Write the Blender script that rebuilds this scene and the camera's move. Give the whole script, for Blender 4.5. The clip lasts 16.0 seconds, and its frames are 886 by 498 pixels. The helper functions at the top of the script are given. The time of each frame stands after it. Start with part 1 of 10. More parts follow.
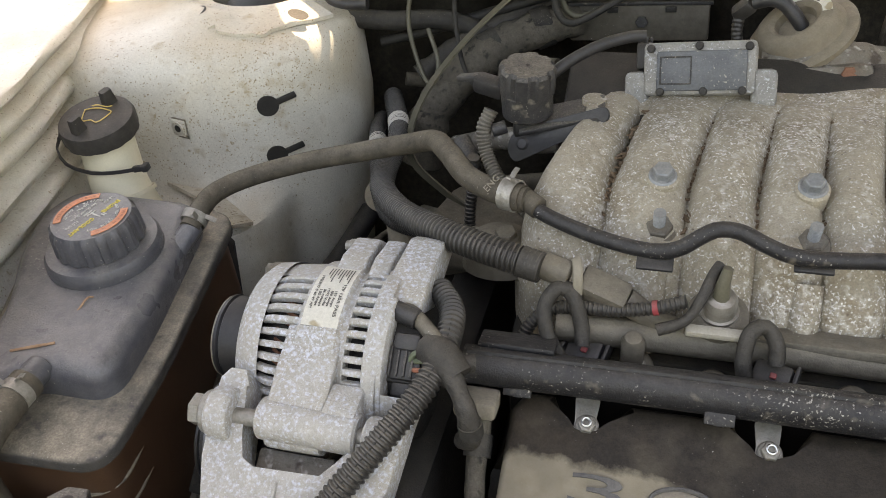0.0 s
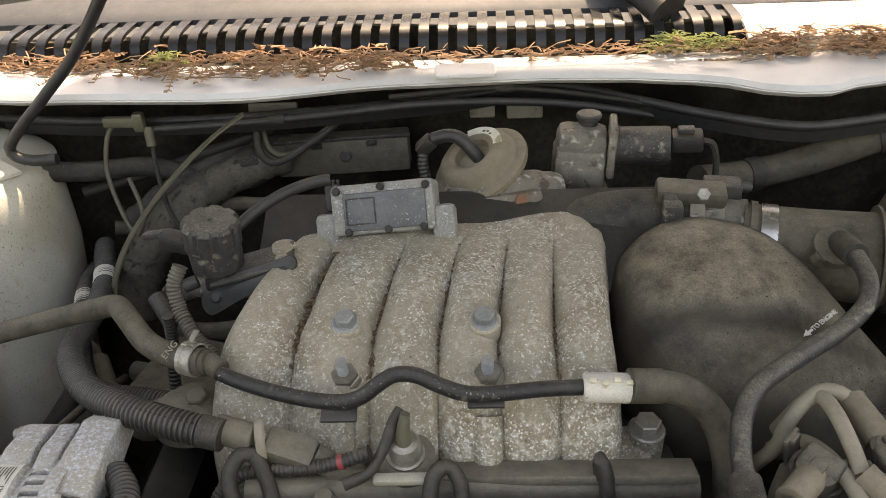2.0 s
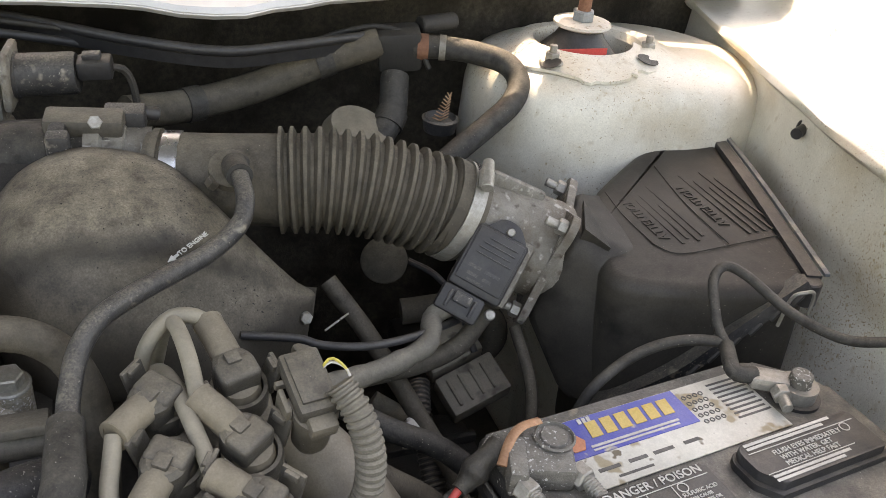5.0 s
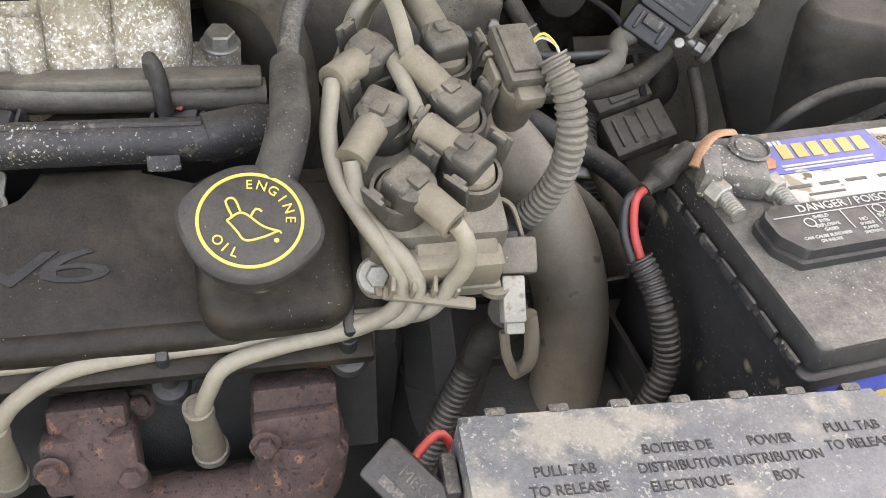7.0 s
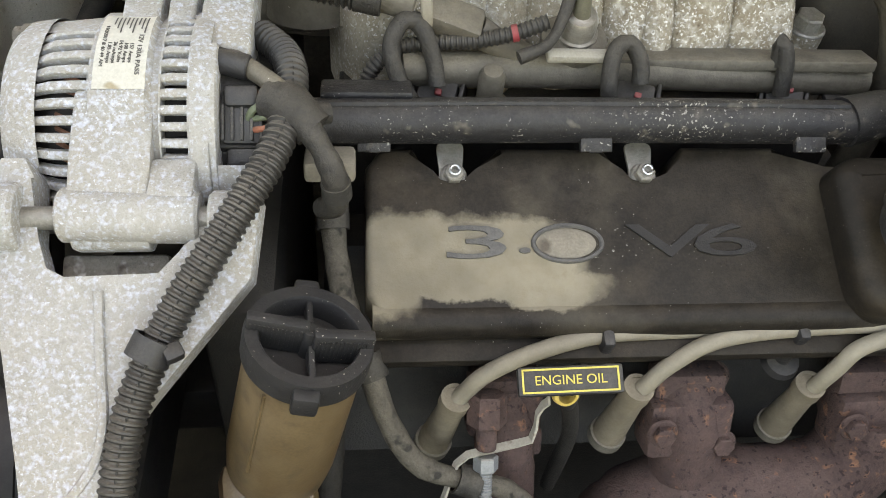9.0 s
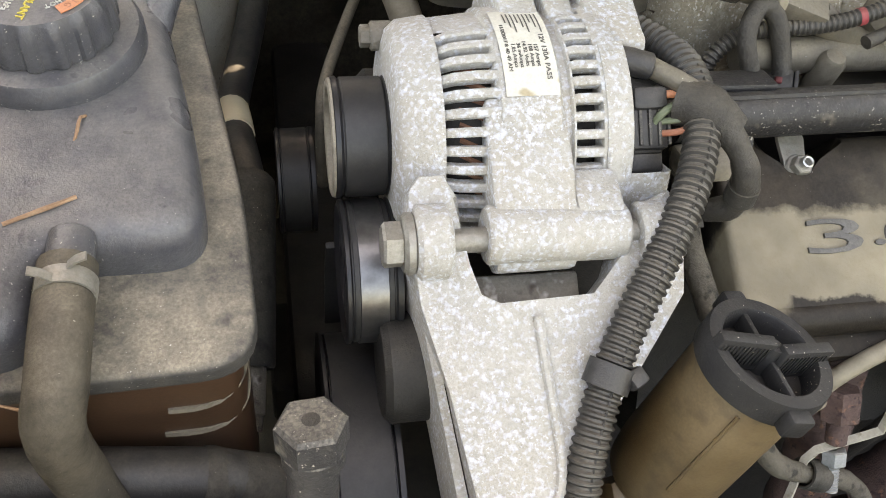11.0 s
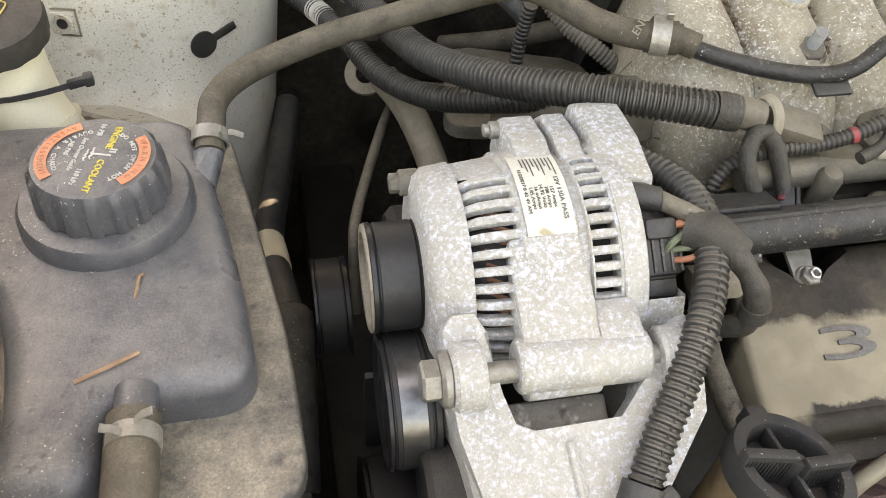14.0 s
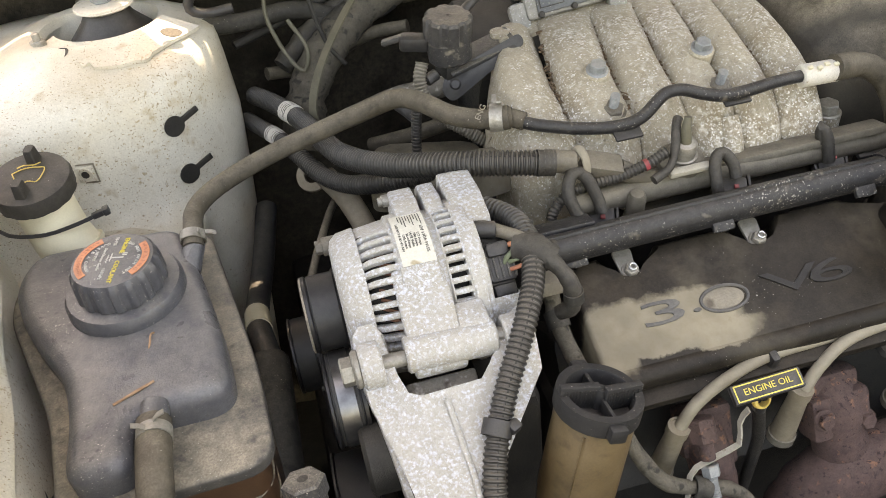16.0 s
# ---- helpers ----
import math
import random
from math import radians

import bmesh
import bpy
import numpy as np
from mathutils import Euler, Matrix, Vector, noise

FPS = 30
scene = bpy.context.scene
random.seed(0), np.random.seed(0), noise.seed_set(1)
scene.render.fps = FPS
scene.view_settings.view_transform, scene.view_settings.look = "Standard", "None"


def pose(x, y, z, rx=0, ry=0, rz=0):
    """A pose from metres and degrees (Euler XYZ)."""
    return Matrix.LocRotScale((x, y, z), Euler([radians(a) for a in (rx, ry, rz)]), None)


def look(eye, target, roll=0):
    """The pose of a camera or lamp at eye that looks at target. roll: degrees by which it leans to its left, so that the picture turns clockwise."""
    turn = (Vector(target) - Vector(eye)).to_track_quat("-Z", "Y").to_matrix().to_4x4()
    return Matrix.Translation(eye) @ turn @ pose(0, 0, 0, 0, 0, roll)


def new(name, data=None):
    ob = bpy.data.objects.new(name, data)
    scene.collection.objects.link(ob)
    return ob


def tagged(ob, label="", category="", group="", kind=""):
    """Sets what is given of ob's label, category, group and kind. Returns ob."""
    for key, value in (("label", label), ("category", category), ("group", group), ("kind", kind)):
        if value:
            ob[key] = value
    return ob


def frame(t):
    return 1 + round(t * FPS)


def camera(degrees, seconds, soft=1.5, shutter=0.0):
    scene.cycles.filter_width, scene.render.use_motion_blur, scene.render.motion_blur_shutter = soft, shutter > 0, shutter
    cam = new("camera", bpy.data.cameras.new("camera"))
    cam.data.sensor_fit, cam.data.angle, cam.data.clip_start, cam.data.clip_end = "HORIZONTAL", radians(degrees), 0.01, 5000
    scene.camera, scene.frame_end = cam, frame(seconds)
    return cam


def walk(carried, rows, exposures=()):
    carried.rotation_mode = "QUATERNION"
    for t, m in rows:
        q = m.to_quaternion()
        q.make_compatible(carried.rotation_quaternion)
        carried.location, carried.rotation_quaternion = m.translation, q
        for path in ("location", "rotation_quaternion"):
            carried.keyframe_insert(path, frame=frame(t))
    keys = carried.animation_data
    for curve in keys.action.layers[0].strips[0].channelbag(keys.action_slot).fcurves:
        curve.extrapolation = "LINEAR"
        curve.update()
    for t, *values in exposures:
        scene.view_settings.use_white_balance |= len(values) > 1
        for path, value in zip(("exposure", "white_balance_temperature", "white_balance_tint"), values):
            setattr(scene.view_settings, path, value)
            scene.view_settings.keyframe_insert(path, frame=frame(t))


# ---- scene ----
cam = camera(54.56, 16.0, soft=0.5)
# seconds, place in metres, turn in degrees
PATH = [
    (0.0, 0.0091, -0.0105, 1.2773, 54.66, 3.52, 14.93),
    (0.5, 0.0209, -0.0020, 1.2832, 55.89, 3.23, 13.35),
    (1.0, 0.0352, 0.0097, 1.2925, 57.33, 3.08, 10.51),
    (1.5, 0.0655, 0.0237, 1.2992, 59.26, 2.56, 5.96),
    (2.0, 0.1034, 0.0300, 1.3080, 60.30, 1.99, 1.09),
    (2.5, 0.1486, 0.0290, 1.3086, 60.70, 1.64, -3.88),
    (3.0, 0.1967, 0.0311, 1.3037, 60.92, 0.45, -9.51),
    (3.5, 0.2382, 0.0312, 1.3014, 61.22, -1.24, -14.41),
    (3.7, 0.2549, 0.0317, 1.2994, 61.24, -1.84, -16.27),
    (5.8, 0.3268, 0.0035, 1.2333, 52.78, -6.31, -20.78),
    (6.0, 0.3198, -0.0012, 1.2204, 50.99, -6.76, -19.87),
    (6.5, 0.2959, -0.0116, 1.1987, 47.21, -6.76, -15.96),
    (7.0, 0.2433, -0.0204, 1.1937, 45.77, -5.88, -12.03),
    (7.5, 0.1364, -0.0358, 1.2028, 46.98, -6.99, -10.72),
    (8.0, 0.0160, -0.0612, 1.2083, 48.67, -8.35, -10.29),
    (8.5, -0.0377, -0.0290, 1.1945, 47.57, -6.68, -8.02),
    (9.0, -0.0875, 0.0144, 1.1764, 43.70, -3.64, -4.27),
    (9.5, -0.1773, 0.0349, 1.1658, 40.56, -3.70, -4.33),
    (10.0, -0.2777, 0.0547, 1.1546, 39.49, -4.62, -7.51),
    (10.2, -0.3051, 0.0632, 1.1536, 39.27, -4.96, -8.82),
    (12.3, -0.3496, 0.1057, 1.1869, 46.56, -5.50, -10.29),
    (12.5, -0.3504, 0.1084, 1.1921, 47.52, -5.40, -10.32),
    (13.0, -0.3501, 0.1093, 1.1976, 48.32, -5.06, -9.86),
    (13.5, -0.3496, 0.1028, 1.1942, 47.50, -4.50, -9.36),
    (14.0, -0.3464, 0.0831, 1.2002, 46.62, -2.56, -10.89),
    (14.5, -0.3363, 0.0509, 1.2378, 47.09, 0.41, -14.40),
    (15.0, -0.3105, -0.0080, 1.2717, 47.73, 3.19, -15.98),
    (15.5, -0.2842, -0.0727, 1.2893, 49.23, 4.81, -15.57),
    (16.0, -0.2835, -0.1219, 1.3095, 52.37, 5.86, -14.30),
]
EXPOSURES = [(0.0, 2.4, 10800, 18), (1.5, 2.2, 11300, 18), (3.5, 2.1, 10800, 13), (6.0, 2.9, 9900, 21), (6.5, 3.05, 10500, 18), (7.5, 3.7, 9900, 21), (8.0, 4.1, 9000, 21), (8.5, 3.82, 9900, 13), (9.0, 2.8, 11400, 14), (9.5, 2.5, 11900, 14), (10.0, 2.75, 11500, 16), (12.5, 3.1, 11500, 16), (14.0, 3.1, 12000, 17), (16.0, 2.9, 11700, 18)]
walk(cam, [(t, pose(*row)) for t, *row in PATH], EXPOSURES)

# ---- world, sun ----
world = bpy.data.worlds.new("sky")
scene.world = world
world.use_nodes = True
wn = world.node_tree.nodes
sky = wn.new("ShaderNodeTexSky")
sky.sky_type = "NISHITA"
sky.sun_disc = False
sky.sun_elevation = radians(62)
sky.sun_rotation = radians(11)
sky.air_density, sky.dust_density = 1.2, 2.5
world.node_tree.links.new(sky.outputs[0], wn["Background"].inputs[0])
wn["Background"].inputs[1].default_value = 0.15
sun_data = bpy.data.lights.new("sun", "SUN")
sun_data.energy, sun_data.angle, sun_data.color = 2.0, radians(0.5), (1.0, 0.985, 0.955)
sun = new("sun", sun_data)
sun.matrix_world = look((0.2 + 0.50, 3.0, 5.2), (0.2, 0.4, 0.3))


# ---- materials ----
def link(nt, a, b):
    nt.links.new(a, b)


def mixer(nt, fac, a, b):
    """A colour mix; fac, a and b are sockets or values."""
    n = nt.nodes.new("ShaderNodeMix")
    n.data_type = "RGBA"
    for socket, v in ((n.inputs[0], fac), (n.inputs[6], a), (n.inputs[7], b)):
        if isinstance(v, (int, float)):
            socket.default_value = v
        elif isinstance(v, tuple):
            socket.default_value = (*v, 1)
        else:
            link(nt, v, socket)
    return n.outputs[2]


def noise_fac(nt, pos, scale, lo, hi, detail=5, rough=0.6):
    n = nt.nodes.new("ShaderNodeTexNoise")
    n.inputs["Scale"].default_value = scale
    n.inputs["Detail"].default_value = detail
    n.inputs["Roughness"].default_value = rough
    link(nt, pos, n.inputs["Vector"])
    r = nt.nodes.new("ShaderNodeMapRange")
    r.inputs[1].default_value, r.inputs[2].default_value = lo, hi
    link(nt, n.outputs["Fac"], r.inputs[0])
    return r.outputs[0], n.outputs["Fac"]


def times(nt, a, b, op="MULTIPLY"):
    n = nt.nodes.new("ShaderNodeMath")
    n.operation = op
    for i, v in enumerate((a, b)):
        if isinstance(v, (int, float)):
            n.inputs[i].default_value = v
        else:
            link(nt, v, n.inputs[i])
    return n.outputs[0]


def mat(name, c1, c2, rough=0.6, metal=0.0, scale=90, bump=0.25, dust=None, dust_amt=0.6, specks=None, stains=None, coat=0.0, spec=0.5, blur_rough=0.12, grit=0.16, grain=0.38, clump=0.35):
    """A worn surface: two tones in fine grain, big soft stains, clustered specks (colour, scale, lo, hi), grit, and dust that has settled on what faces up."""
    m = bpy.data.materials.new(name)
    m.use_nodes = True
    nt = m.node_tree
    bsdf = nt.nodes["Principled BSDF"]
    geo = nt.nodes.new("ShaderNodeNewGeometry")
    pos = geo.outputs["Position"]
    f1, raw = noise_fac(nt, pos, scale, 0.32, 0.68)
    col = mixer(nt, f1, c1, c2)
    f2, raw2 = noise_fac(nt, pos, scale * 0.13, 0.35, 0.7, 4)
    dark = tuple(v * 0.6 for v in c1)
    col = mixer(nt, times(nt, f2, 0.5), col, dark)
    fine_fac, fine = noise_fac(nt, pos, 620, 0.30, 0.70, 3, 0.7)
    if stains:
        sc, ssc, lo, hi = stains
        f, _ = noise_fac(nt, pos, ssc, lo, hi, 6)
        col = mixer(nt, f, col, sc)
    if dust:
        sep = nt.nodes.new("ShaderNodeSeparateXYZ")
        link(nt, geo.outputs["Normal"], sep.inputs[0])
        up = nt.nodes.new("ShaderNodeMapRange")
        up.inputs[1].default_value, up.inputs[2].default_value = 0.35, 0.97
        link(nt, sep.outputs[2], up.inputs[0])
        fd, _ = noise_fac(nt, pos, 38, 0.28, 0.66, 8, 0.72)
        grainy = times(nt, times(nt, fine_fac, grain), 0.8 - grain / 2, "ADD")
        col = mixer(nt, times(nt, times(nt, up.outputs[0], times(nt, fd, grainy)), dust_amt), col, dust)
    if specks:
        for sc, ssc, lo, hi in ([specks] if isinstance(specks[0], tuple) and isinstance(specks[1], (int, float)) else specks):
            _, f = noise_fac(nt, pos, ssc, lo, hi, 2, 0.5)
            both = times(nt, f, times(nt, times(nt, raw2, 0.5, "SUBTRACT"), clump), "ADD")
            r = nt.nodes.new("ShaderNodeMapRange")
            r.inputs[1].default_value, r.inputs[2].default_value = lo, hi
            link(nt, both, r.inputs[0])
            col = mixer(nt, r.outputs[0], col, sc)
    if grit:
        mul = nt.nodes.new("ShaderNodeMapRange")
        mul.inputs[1].default_value, mul.inputs[2].default_value = 0.25, 0.75
        mul.inputs[3].default_value, mul.inputs[4].default_value = 1 - grit, 1 + grit
        link(nt, fine, mul.inputs[0])
        vm_ = nt.nodes.new("ShaderNodeVectorMath")
        vm_.operation = "SCALE"
        link(nt, col, vm_.inputs[0])
        link(nt, mul.outputs[0], vm_.inputs["Scale"])
        col = vm_.outputs[0]
    link(nt, col, bsdf.inputs["Base Color"])
    rr = nt.nodes.new("ShaderNodeMapRange")
    rr.inputs[3].default_value, rr.inputs[4].default_value = max(0.03, rough - blur_rough), min(1, rough + blur_rough)
    link(nt, raw2, rr.inputs[0])
    link(nt, rr.outputs[0], bsdf.inputs["Roughness"])
    bsdf.inputs["Metallic"].default_value = metal
    bsdf.inputs["Specular IOR Level"].default_value = spec
    bsdf.inputs["Coat Weight"].default_value = coat
    if bump:
        b = nt.nodes.new("ShaderNodeBump")
        b.inputs["Strength"].default_value = min(1.0, bump * 1.5)
        b.inputs["Distance"].default_value = 0.0012
        link(nt, times(nt, raw, times(nt, fine, 0.7), "ADD"), b.inputs["Height"])
        link(nt, b.outputs[0], bsdf.inputs["Normal"])
    return m


DUST = (0.25, 0.21, 0.155)
M = {
    "steel_dull": mat("tarnished_steel_can", (0.30, 0.285, 0.25), (0.46, 0.44, 0.40), 0.38, 0.7, 120, 0.2, DUST, 0.4),
    "polished": mat("worn_polished_steel", (0.16, 0.16, 0.165), (0.24, 0.24, 0.245), 0.32, 0.9, 150, 0.05, grit=0.05),
    "dull_red": mat("dusty_red_tape", (0.30, 0.035, 0.045), (0.38, 0.07, 0.07), 0.6, 0, 200, 0.3, DUST, 0.5),
    "cap_black": mat("dull_black_cap", (0.013, 0.013, 0.014), (0.024, 0.023, 0.023), 0.6, 0, 120, 0.25, (0.09, 0.08, 0.065), 0.25, ((0.40, 0.36, 0.30), 640, 0.74, 0.78)),
    "cap_soft": mat("dusty_black_filler_cap", (0.036, 0.034, 0.032), (0.056, 0.052, 0.047), 0.6, 0, 120, 0.2, (0.12, 0.105, 0.085), 0.6, ((0.35, 0.32, 0.27), 640, 0.77, 0.80), spec=0.3, grit=0.12, grain=0.3),
    "lid_black": mat("satin_dark_box_plastic", (0.030, 0.027, 0.023), (0.050, 0.045, 0.038), 0.55, 0, 30, 0.15, (0.075, 0.066, 0.053), 0.5, ((0.3, 0.28, 0.24), 640, 0.77, 0.80), ((0.012, 0.011, 0.010), 22, 0.50, 0.72), spec=0.25, grit=0.2),
    "hose_brown": mat("brown_radiator_hose", (0.155, 0.130, 0.098), (0.21, 0.178, 0.135), 0.5, 0, 60, 0.15, (0.26, 0.225, 0.17), 0.45, ((0.05, 0.043, 0.035), 60, 0.66, 0.74), grit=0.15),
    "pdb_dark": mat("dark_embossing", (0.03, 0.03, 0.03), (0.055, 0.052, 0.05), 0.6, 0, 150, 0.2),
    "numeral_dark": mat("dark_raised_lettering", (0.018, 0.0165, 0.015), (0.030, 0.027, 0.024), 0.62, 0, 150, 0.3),
    "numeral": mat("grey_raised_lettering", (0.085, 0.082, 0.078), (0.14, 0.132, 0.12), 0.6, 0, 150, 0.3),
    "alu": mat("corroded_aluminium", (0.385, 0.368, 0.330), (0.465, 0.450, 0.415), 0.66, 0.05, 120, 0.8, (0.50, 0.46, 0.39), 0.2, [((0.545, 0.575, 0.63), 330, 0.50, 0.74), ((0.61, 0.63, 0.66), 560, 0.61, 0.75), ((0.27, 0.245, 0.205), 420, 0.66, 0.82)], ((0.375, 0.345, 0.295), 26, 0.48, 0.72), grit=0.14),
    "manifold": mat("weathered_cast_aluminium", (0.325, 0.282, 0.215), (0.42, 0.372, 0.29), 0.75, 0.05, 110, 0.7, (0.38, 0.33, 0.245), 0.4, [((0.48, 0.445, 0.385), 170, 0.53, 0.74), ((0.68, 0.665, 0.63), 480, 0.585, 0.70), ((0.15, 0.115, 0.08), 240, 0.66, 0.78)], ((0.20, 0.155, 0.10), 14, 0.50, 0.74), grit=0.26, clump=0.42),
    "dull_alu": mat("dull_cast_aluminium", (0.145, 0.132, 0.112), (0.25, 0.235, 0.205), 0.6, 0.1, 70, 0.7, DUST, 0.5, [((0.42, 0.40, 0.36), 130, 0.60, 0.74), ((0.07, 0.055, 0.042), 90, 0.60, 0.72)], ((0.11, 0.085, 0.06), 26, 0.48, 0.70)),
    "box_alu": mat("grey_blue_sensor_shell", (0.235, 0.235, 0.225), (0.325, 0.32, 0.30), 0.6, 0.1, 130, 0.6, (0.40, 0.38, 0.33), 0.4, [((0.42, 0.44, 0.46), 300, 0.60, 0.76), ((0.60, 0.62, 0.64), 640, 0.66, 0.74)]),
    "bolt": mat("zinc_bolt", (0.28, 0.265, 0.235), (0.40, 0.385, 0.35), 0.45, 0.5, 200, 0.3, DUST, 0.4),
    "bolt_blue": mat("blue_zinc_stud", (0.225, 0.245, 0.258), (0.31, 0.33, 0.34), 0.5, 0.3, 200, 0.3, (0.36, 0.32, 0.255), 0.65),
    "steel": mat("bright_steel", (0.55, 0.55, 0.54), (0.68, 0.68, 0.66), 0.28, 0.9, 150, 0.1),
    "duct": mat("worn_black_duct_plastic", (0.014, 0.014, 0.016), (0.028, 0.028, 0.030), 0.42, 0, 140, 0.4, (0.17, 0.15, 0.12), 0.40, [((0.34, 0.32, 0.28), 520, 0.67, 0.76), ((0.12, 0.105, 0.085), 90, 0.64, 0.78)], spec=0.4, clump=0.6),
    "black": mat("dusty_black_plastic", (0.018, 0.018, 0.020), (0.034, 0.034, 0.036), 0.48, 0, 120, 0.2, (0.19, 0.165, 0.125), 0.40),
    "grey": mat("dusty_dark_grey_plastic", (0.024, 0.024, 0.027), (0.052, 0.051, 0.050), 0.45, 0, 140, 0.4, (0.27, 0.24, 0.19), 0.62, [((0.36, 0.33, 0.28), 560, 0.70, 0.78), ((0.20, 0.18, 0.145), 90, 0.64, 0.78)], spec=0.4, grain=1.1),
    "reservoir": mat("dusty_reservoir_plastic", (0.062, 0.065, 0.077), (0.106, 0.108, 0.118), 0.32, 0, 85, 0.3, (0.36, 0.335, 0.29), 0.42, [((0.55, 0.52, 0.46), 640, 0.71, 0.77), ((0.06, 0.06, 0.064), 170, 0.62, 0.80)], grain=0.35, grit=0.12),
    # the strong top dust also paints the shroud's top lit, its front darker
    "cover": mat("dusty_throttle_shroud", (0.036, 0.031, 0.024), (0.060, 0.051, 0.040), 0.6, 0, 50, 0.25, (0.34, 0.29, 0.215), 1.0, ((0.016, 0.014, 0.012), 420, 0.70, 0.74), ((0.030, 0.026, 0.021), 16, 0.48, 0.72), spec=0.3, grit=0.18, grain=0.4),
    "rubber": mat("dusty_rubber_hose", (0.030, 0.029, 0.027), (0.054, 0.051, 0.046), 0.65, 0, 140, 0.35, (0.22, 0.19, 0.145), 0.45, ((0.42, 0.39, 0.33), 640, 0.74, 0.78), ((0.012, 0.011, 0.010), 60, 0.52, 0.72), spec=0.3),
    "brown_rubber": mat("brown_dusty_rubber", (0.066, 0.057, 0.045), (0.105, 0.091, 0.070), 0.72, 0, 90, 0.3, (0.25, 0.212, 0.158), 0.62, ((0.36, 0.33, 0.27), 640, 0.75, 0.79), ((0.030, 0.026, 0.021), 60, 0.52, 0.74), spec=0.3),
    "conduit": mat("black_split_conduit", (0.024, 0.023, 0.022), (0.046, 0.043, 0.039), 0.46, 0, 140, 0.2, (0.25, 0.215, 0.165), 0.58, grain=0.3),
    "dust_conduit": mat("dusty_grey_conduit", (0.11, 0.10, 0.083), (0.17, 0.155, 0.125), 0.7, 0, 140, 0.3, (0.30, 0.265, 0.205), 0.7),
    "loom_cloth": mat("dusty_cloth_loom_tape", (0.075, 0.066, 0.052), (0.125, 0.110, 0.086), 0.85, 0, 160, 0.7, (0.22, 0.19, 0.145), 0.5, ((0.03, 0.027, 0.022), 110, 0.58, 0.70)),
    "tape": mat("harness_tape", (0.022, 0.020, 0.018), (0.048, 0.043, 0.036), 0.62, 0, 160, 0.6, (0.20, 0.175, 0.135), 0.45),
    "wire": mat("beige_ignition_wire", (0.225, 0.198, 0.152), (0.30, 0.268, 0.208), 0.6, 0, 90, 0.2, (0.34, 0.295, 0.22), 0.5, grit=0.07, grain=0.3),
    "boot": mat("dusty_rubber_boot", (0.165, 0.138, 0.099), (0.225, 0.19, 0.14), 0.75, 0, 110, 0.3, (0.31, 0.265, 0.195), 0.75, grit=0.08, grain=0.3),
    "coil_dark": mat("dusty_dark_coil_plastic", (0.050, 0.045, 0.038), (0.084, 0.075, 0.061), 0.6, 0, 130, 0.4, (0.27, 0.23, 0.17), 0.85, ((0.50, 0.48, 0.43), 640, 0.76, 0.80), grit=0.12, grain=0.3),
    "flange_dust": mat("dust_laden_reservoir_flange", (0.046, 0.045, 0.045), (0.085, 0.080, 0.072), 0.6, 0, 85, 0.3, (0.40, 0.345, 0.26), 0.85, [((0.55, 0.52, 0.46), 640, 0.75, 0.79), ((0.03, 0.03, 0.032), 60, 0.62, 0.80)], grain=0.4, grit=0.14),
    "coil": mat("dusty_coil_plastic", (0.095, 0.083, 0.065), (0.145, 0.127, 0.10), 0.6, 0, 130, 0.4, (0.29, 0.25, 0.185), 0.75, ((0.50, 0.48, 0.43), 640, 0.76, 0.80), grit=0.1, grain=0.3),
    "paint": mat("dirty_white_body_paint", (0.62, 0.59, 0.51), (0.70, 0.67, 0.59), 0.42, 0, 30, 0.08, (0.56, 0.50, 0.40), 0.30, [((0.24, 0.18, 0.115), 480, 0.655, 0.72), ((0.34, 0.27, 0.175), 210, 0.655, 0.78), ((0.40, 0.33, 0.23), 60, 0.62, 0.84)], ((0.45, 0.375, 0.265), 9, 0.47, 0.78), grit=0.16),
    "cowl_paint": mat("white_cowl_paint", (0.66, 0.66, 0.68), (0.74, 0.74, 0.75), 0.35, 0, 30, 0.05, (0.60, 0.57, 0.50), 0.2, ((0.36, 0.28, 0.18), 400, 0.71, 0.76), grit=0.05),
    "inner": mat("grimy_inner_panel", (0.20, 0.175, 0.14), (0.30, 0.265, 0.21), 0.7, 0, 40, 0.2, (0.34, 0.29, 0.22), 0.5, ((0.10, 0.08, 0.06), 60, 0.6, 0.75)),
    "dark": mat("grimy_black_metal", (0.014, 0.0135, 0.013), (0.030, 0.028, 0.025), 0.6, 0, 60, 0.5, (0.10, 0.085, 0.065), 0.4),
    "liner": mat("felt_firewall_liner", (0.046, 0.040, 0.032), (0.092, 0.079, 0.062), 0.95, 0, 150, 0.8, (0.19, 0.155, 0.115), 0.45, None, ((0.020, 0.017, 0.014), 12, 0.45, 0.65), spec=0.1),
    "valve": mat("black_valve_cover_paint", (0.014, 0.012, 0.0102), (0.026, 0.0218, 0.018), 0.52, 0, 110, 0.2, (0.070, 0.056, 0.041), 0.5, ((0.42, 0.40, 0.35), 640, 0.76, 0.79), ((0.060, 0.046, 0.032), 16, 0.52, 0.74), spec=0.18),
    "rust": mat("rusty_cast_iron", (0.068, 0.040, 0.038), (0.112, 0.067, 0.058), 0.85, 0, 140, 0.9, (0.20, 0.15, 0.125), 0.30, [((0.25, 0.12, 0.07), 130, 0.62, 0.74), ((0.035, 0.02, 0.02), 260, 0.60, 0.70)]),
    "rod_rust": mat("rusty_rod", (0.17, 0.075, 0.045), (0.26, 0.12, 0.07), 0.8, 0, 150, 0.5),
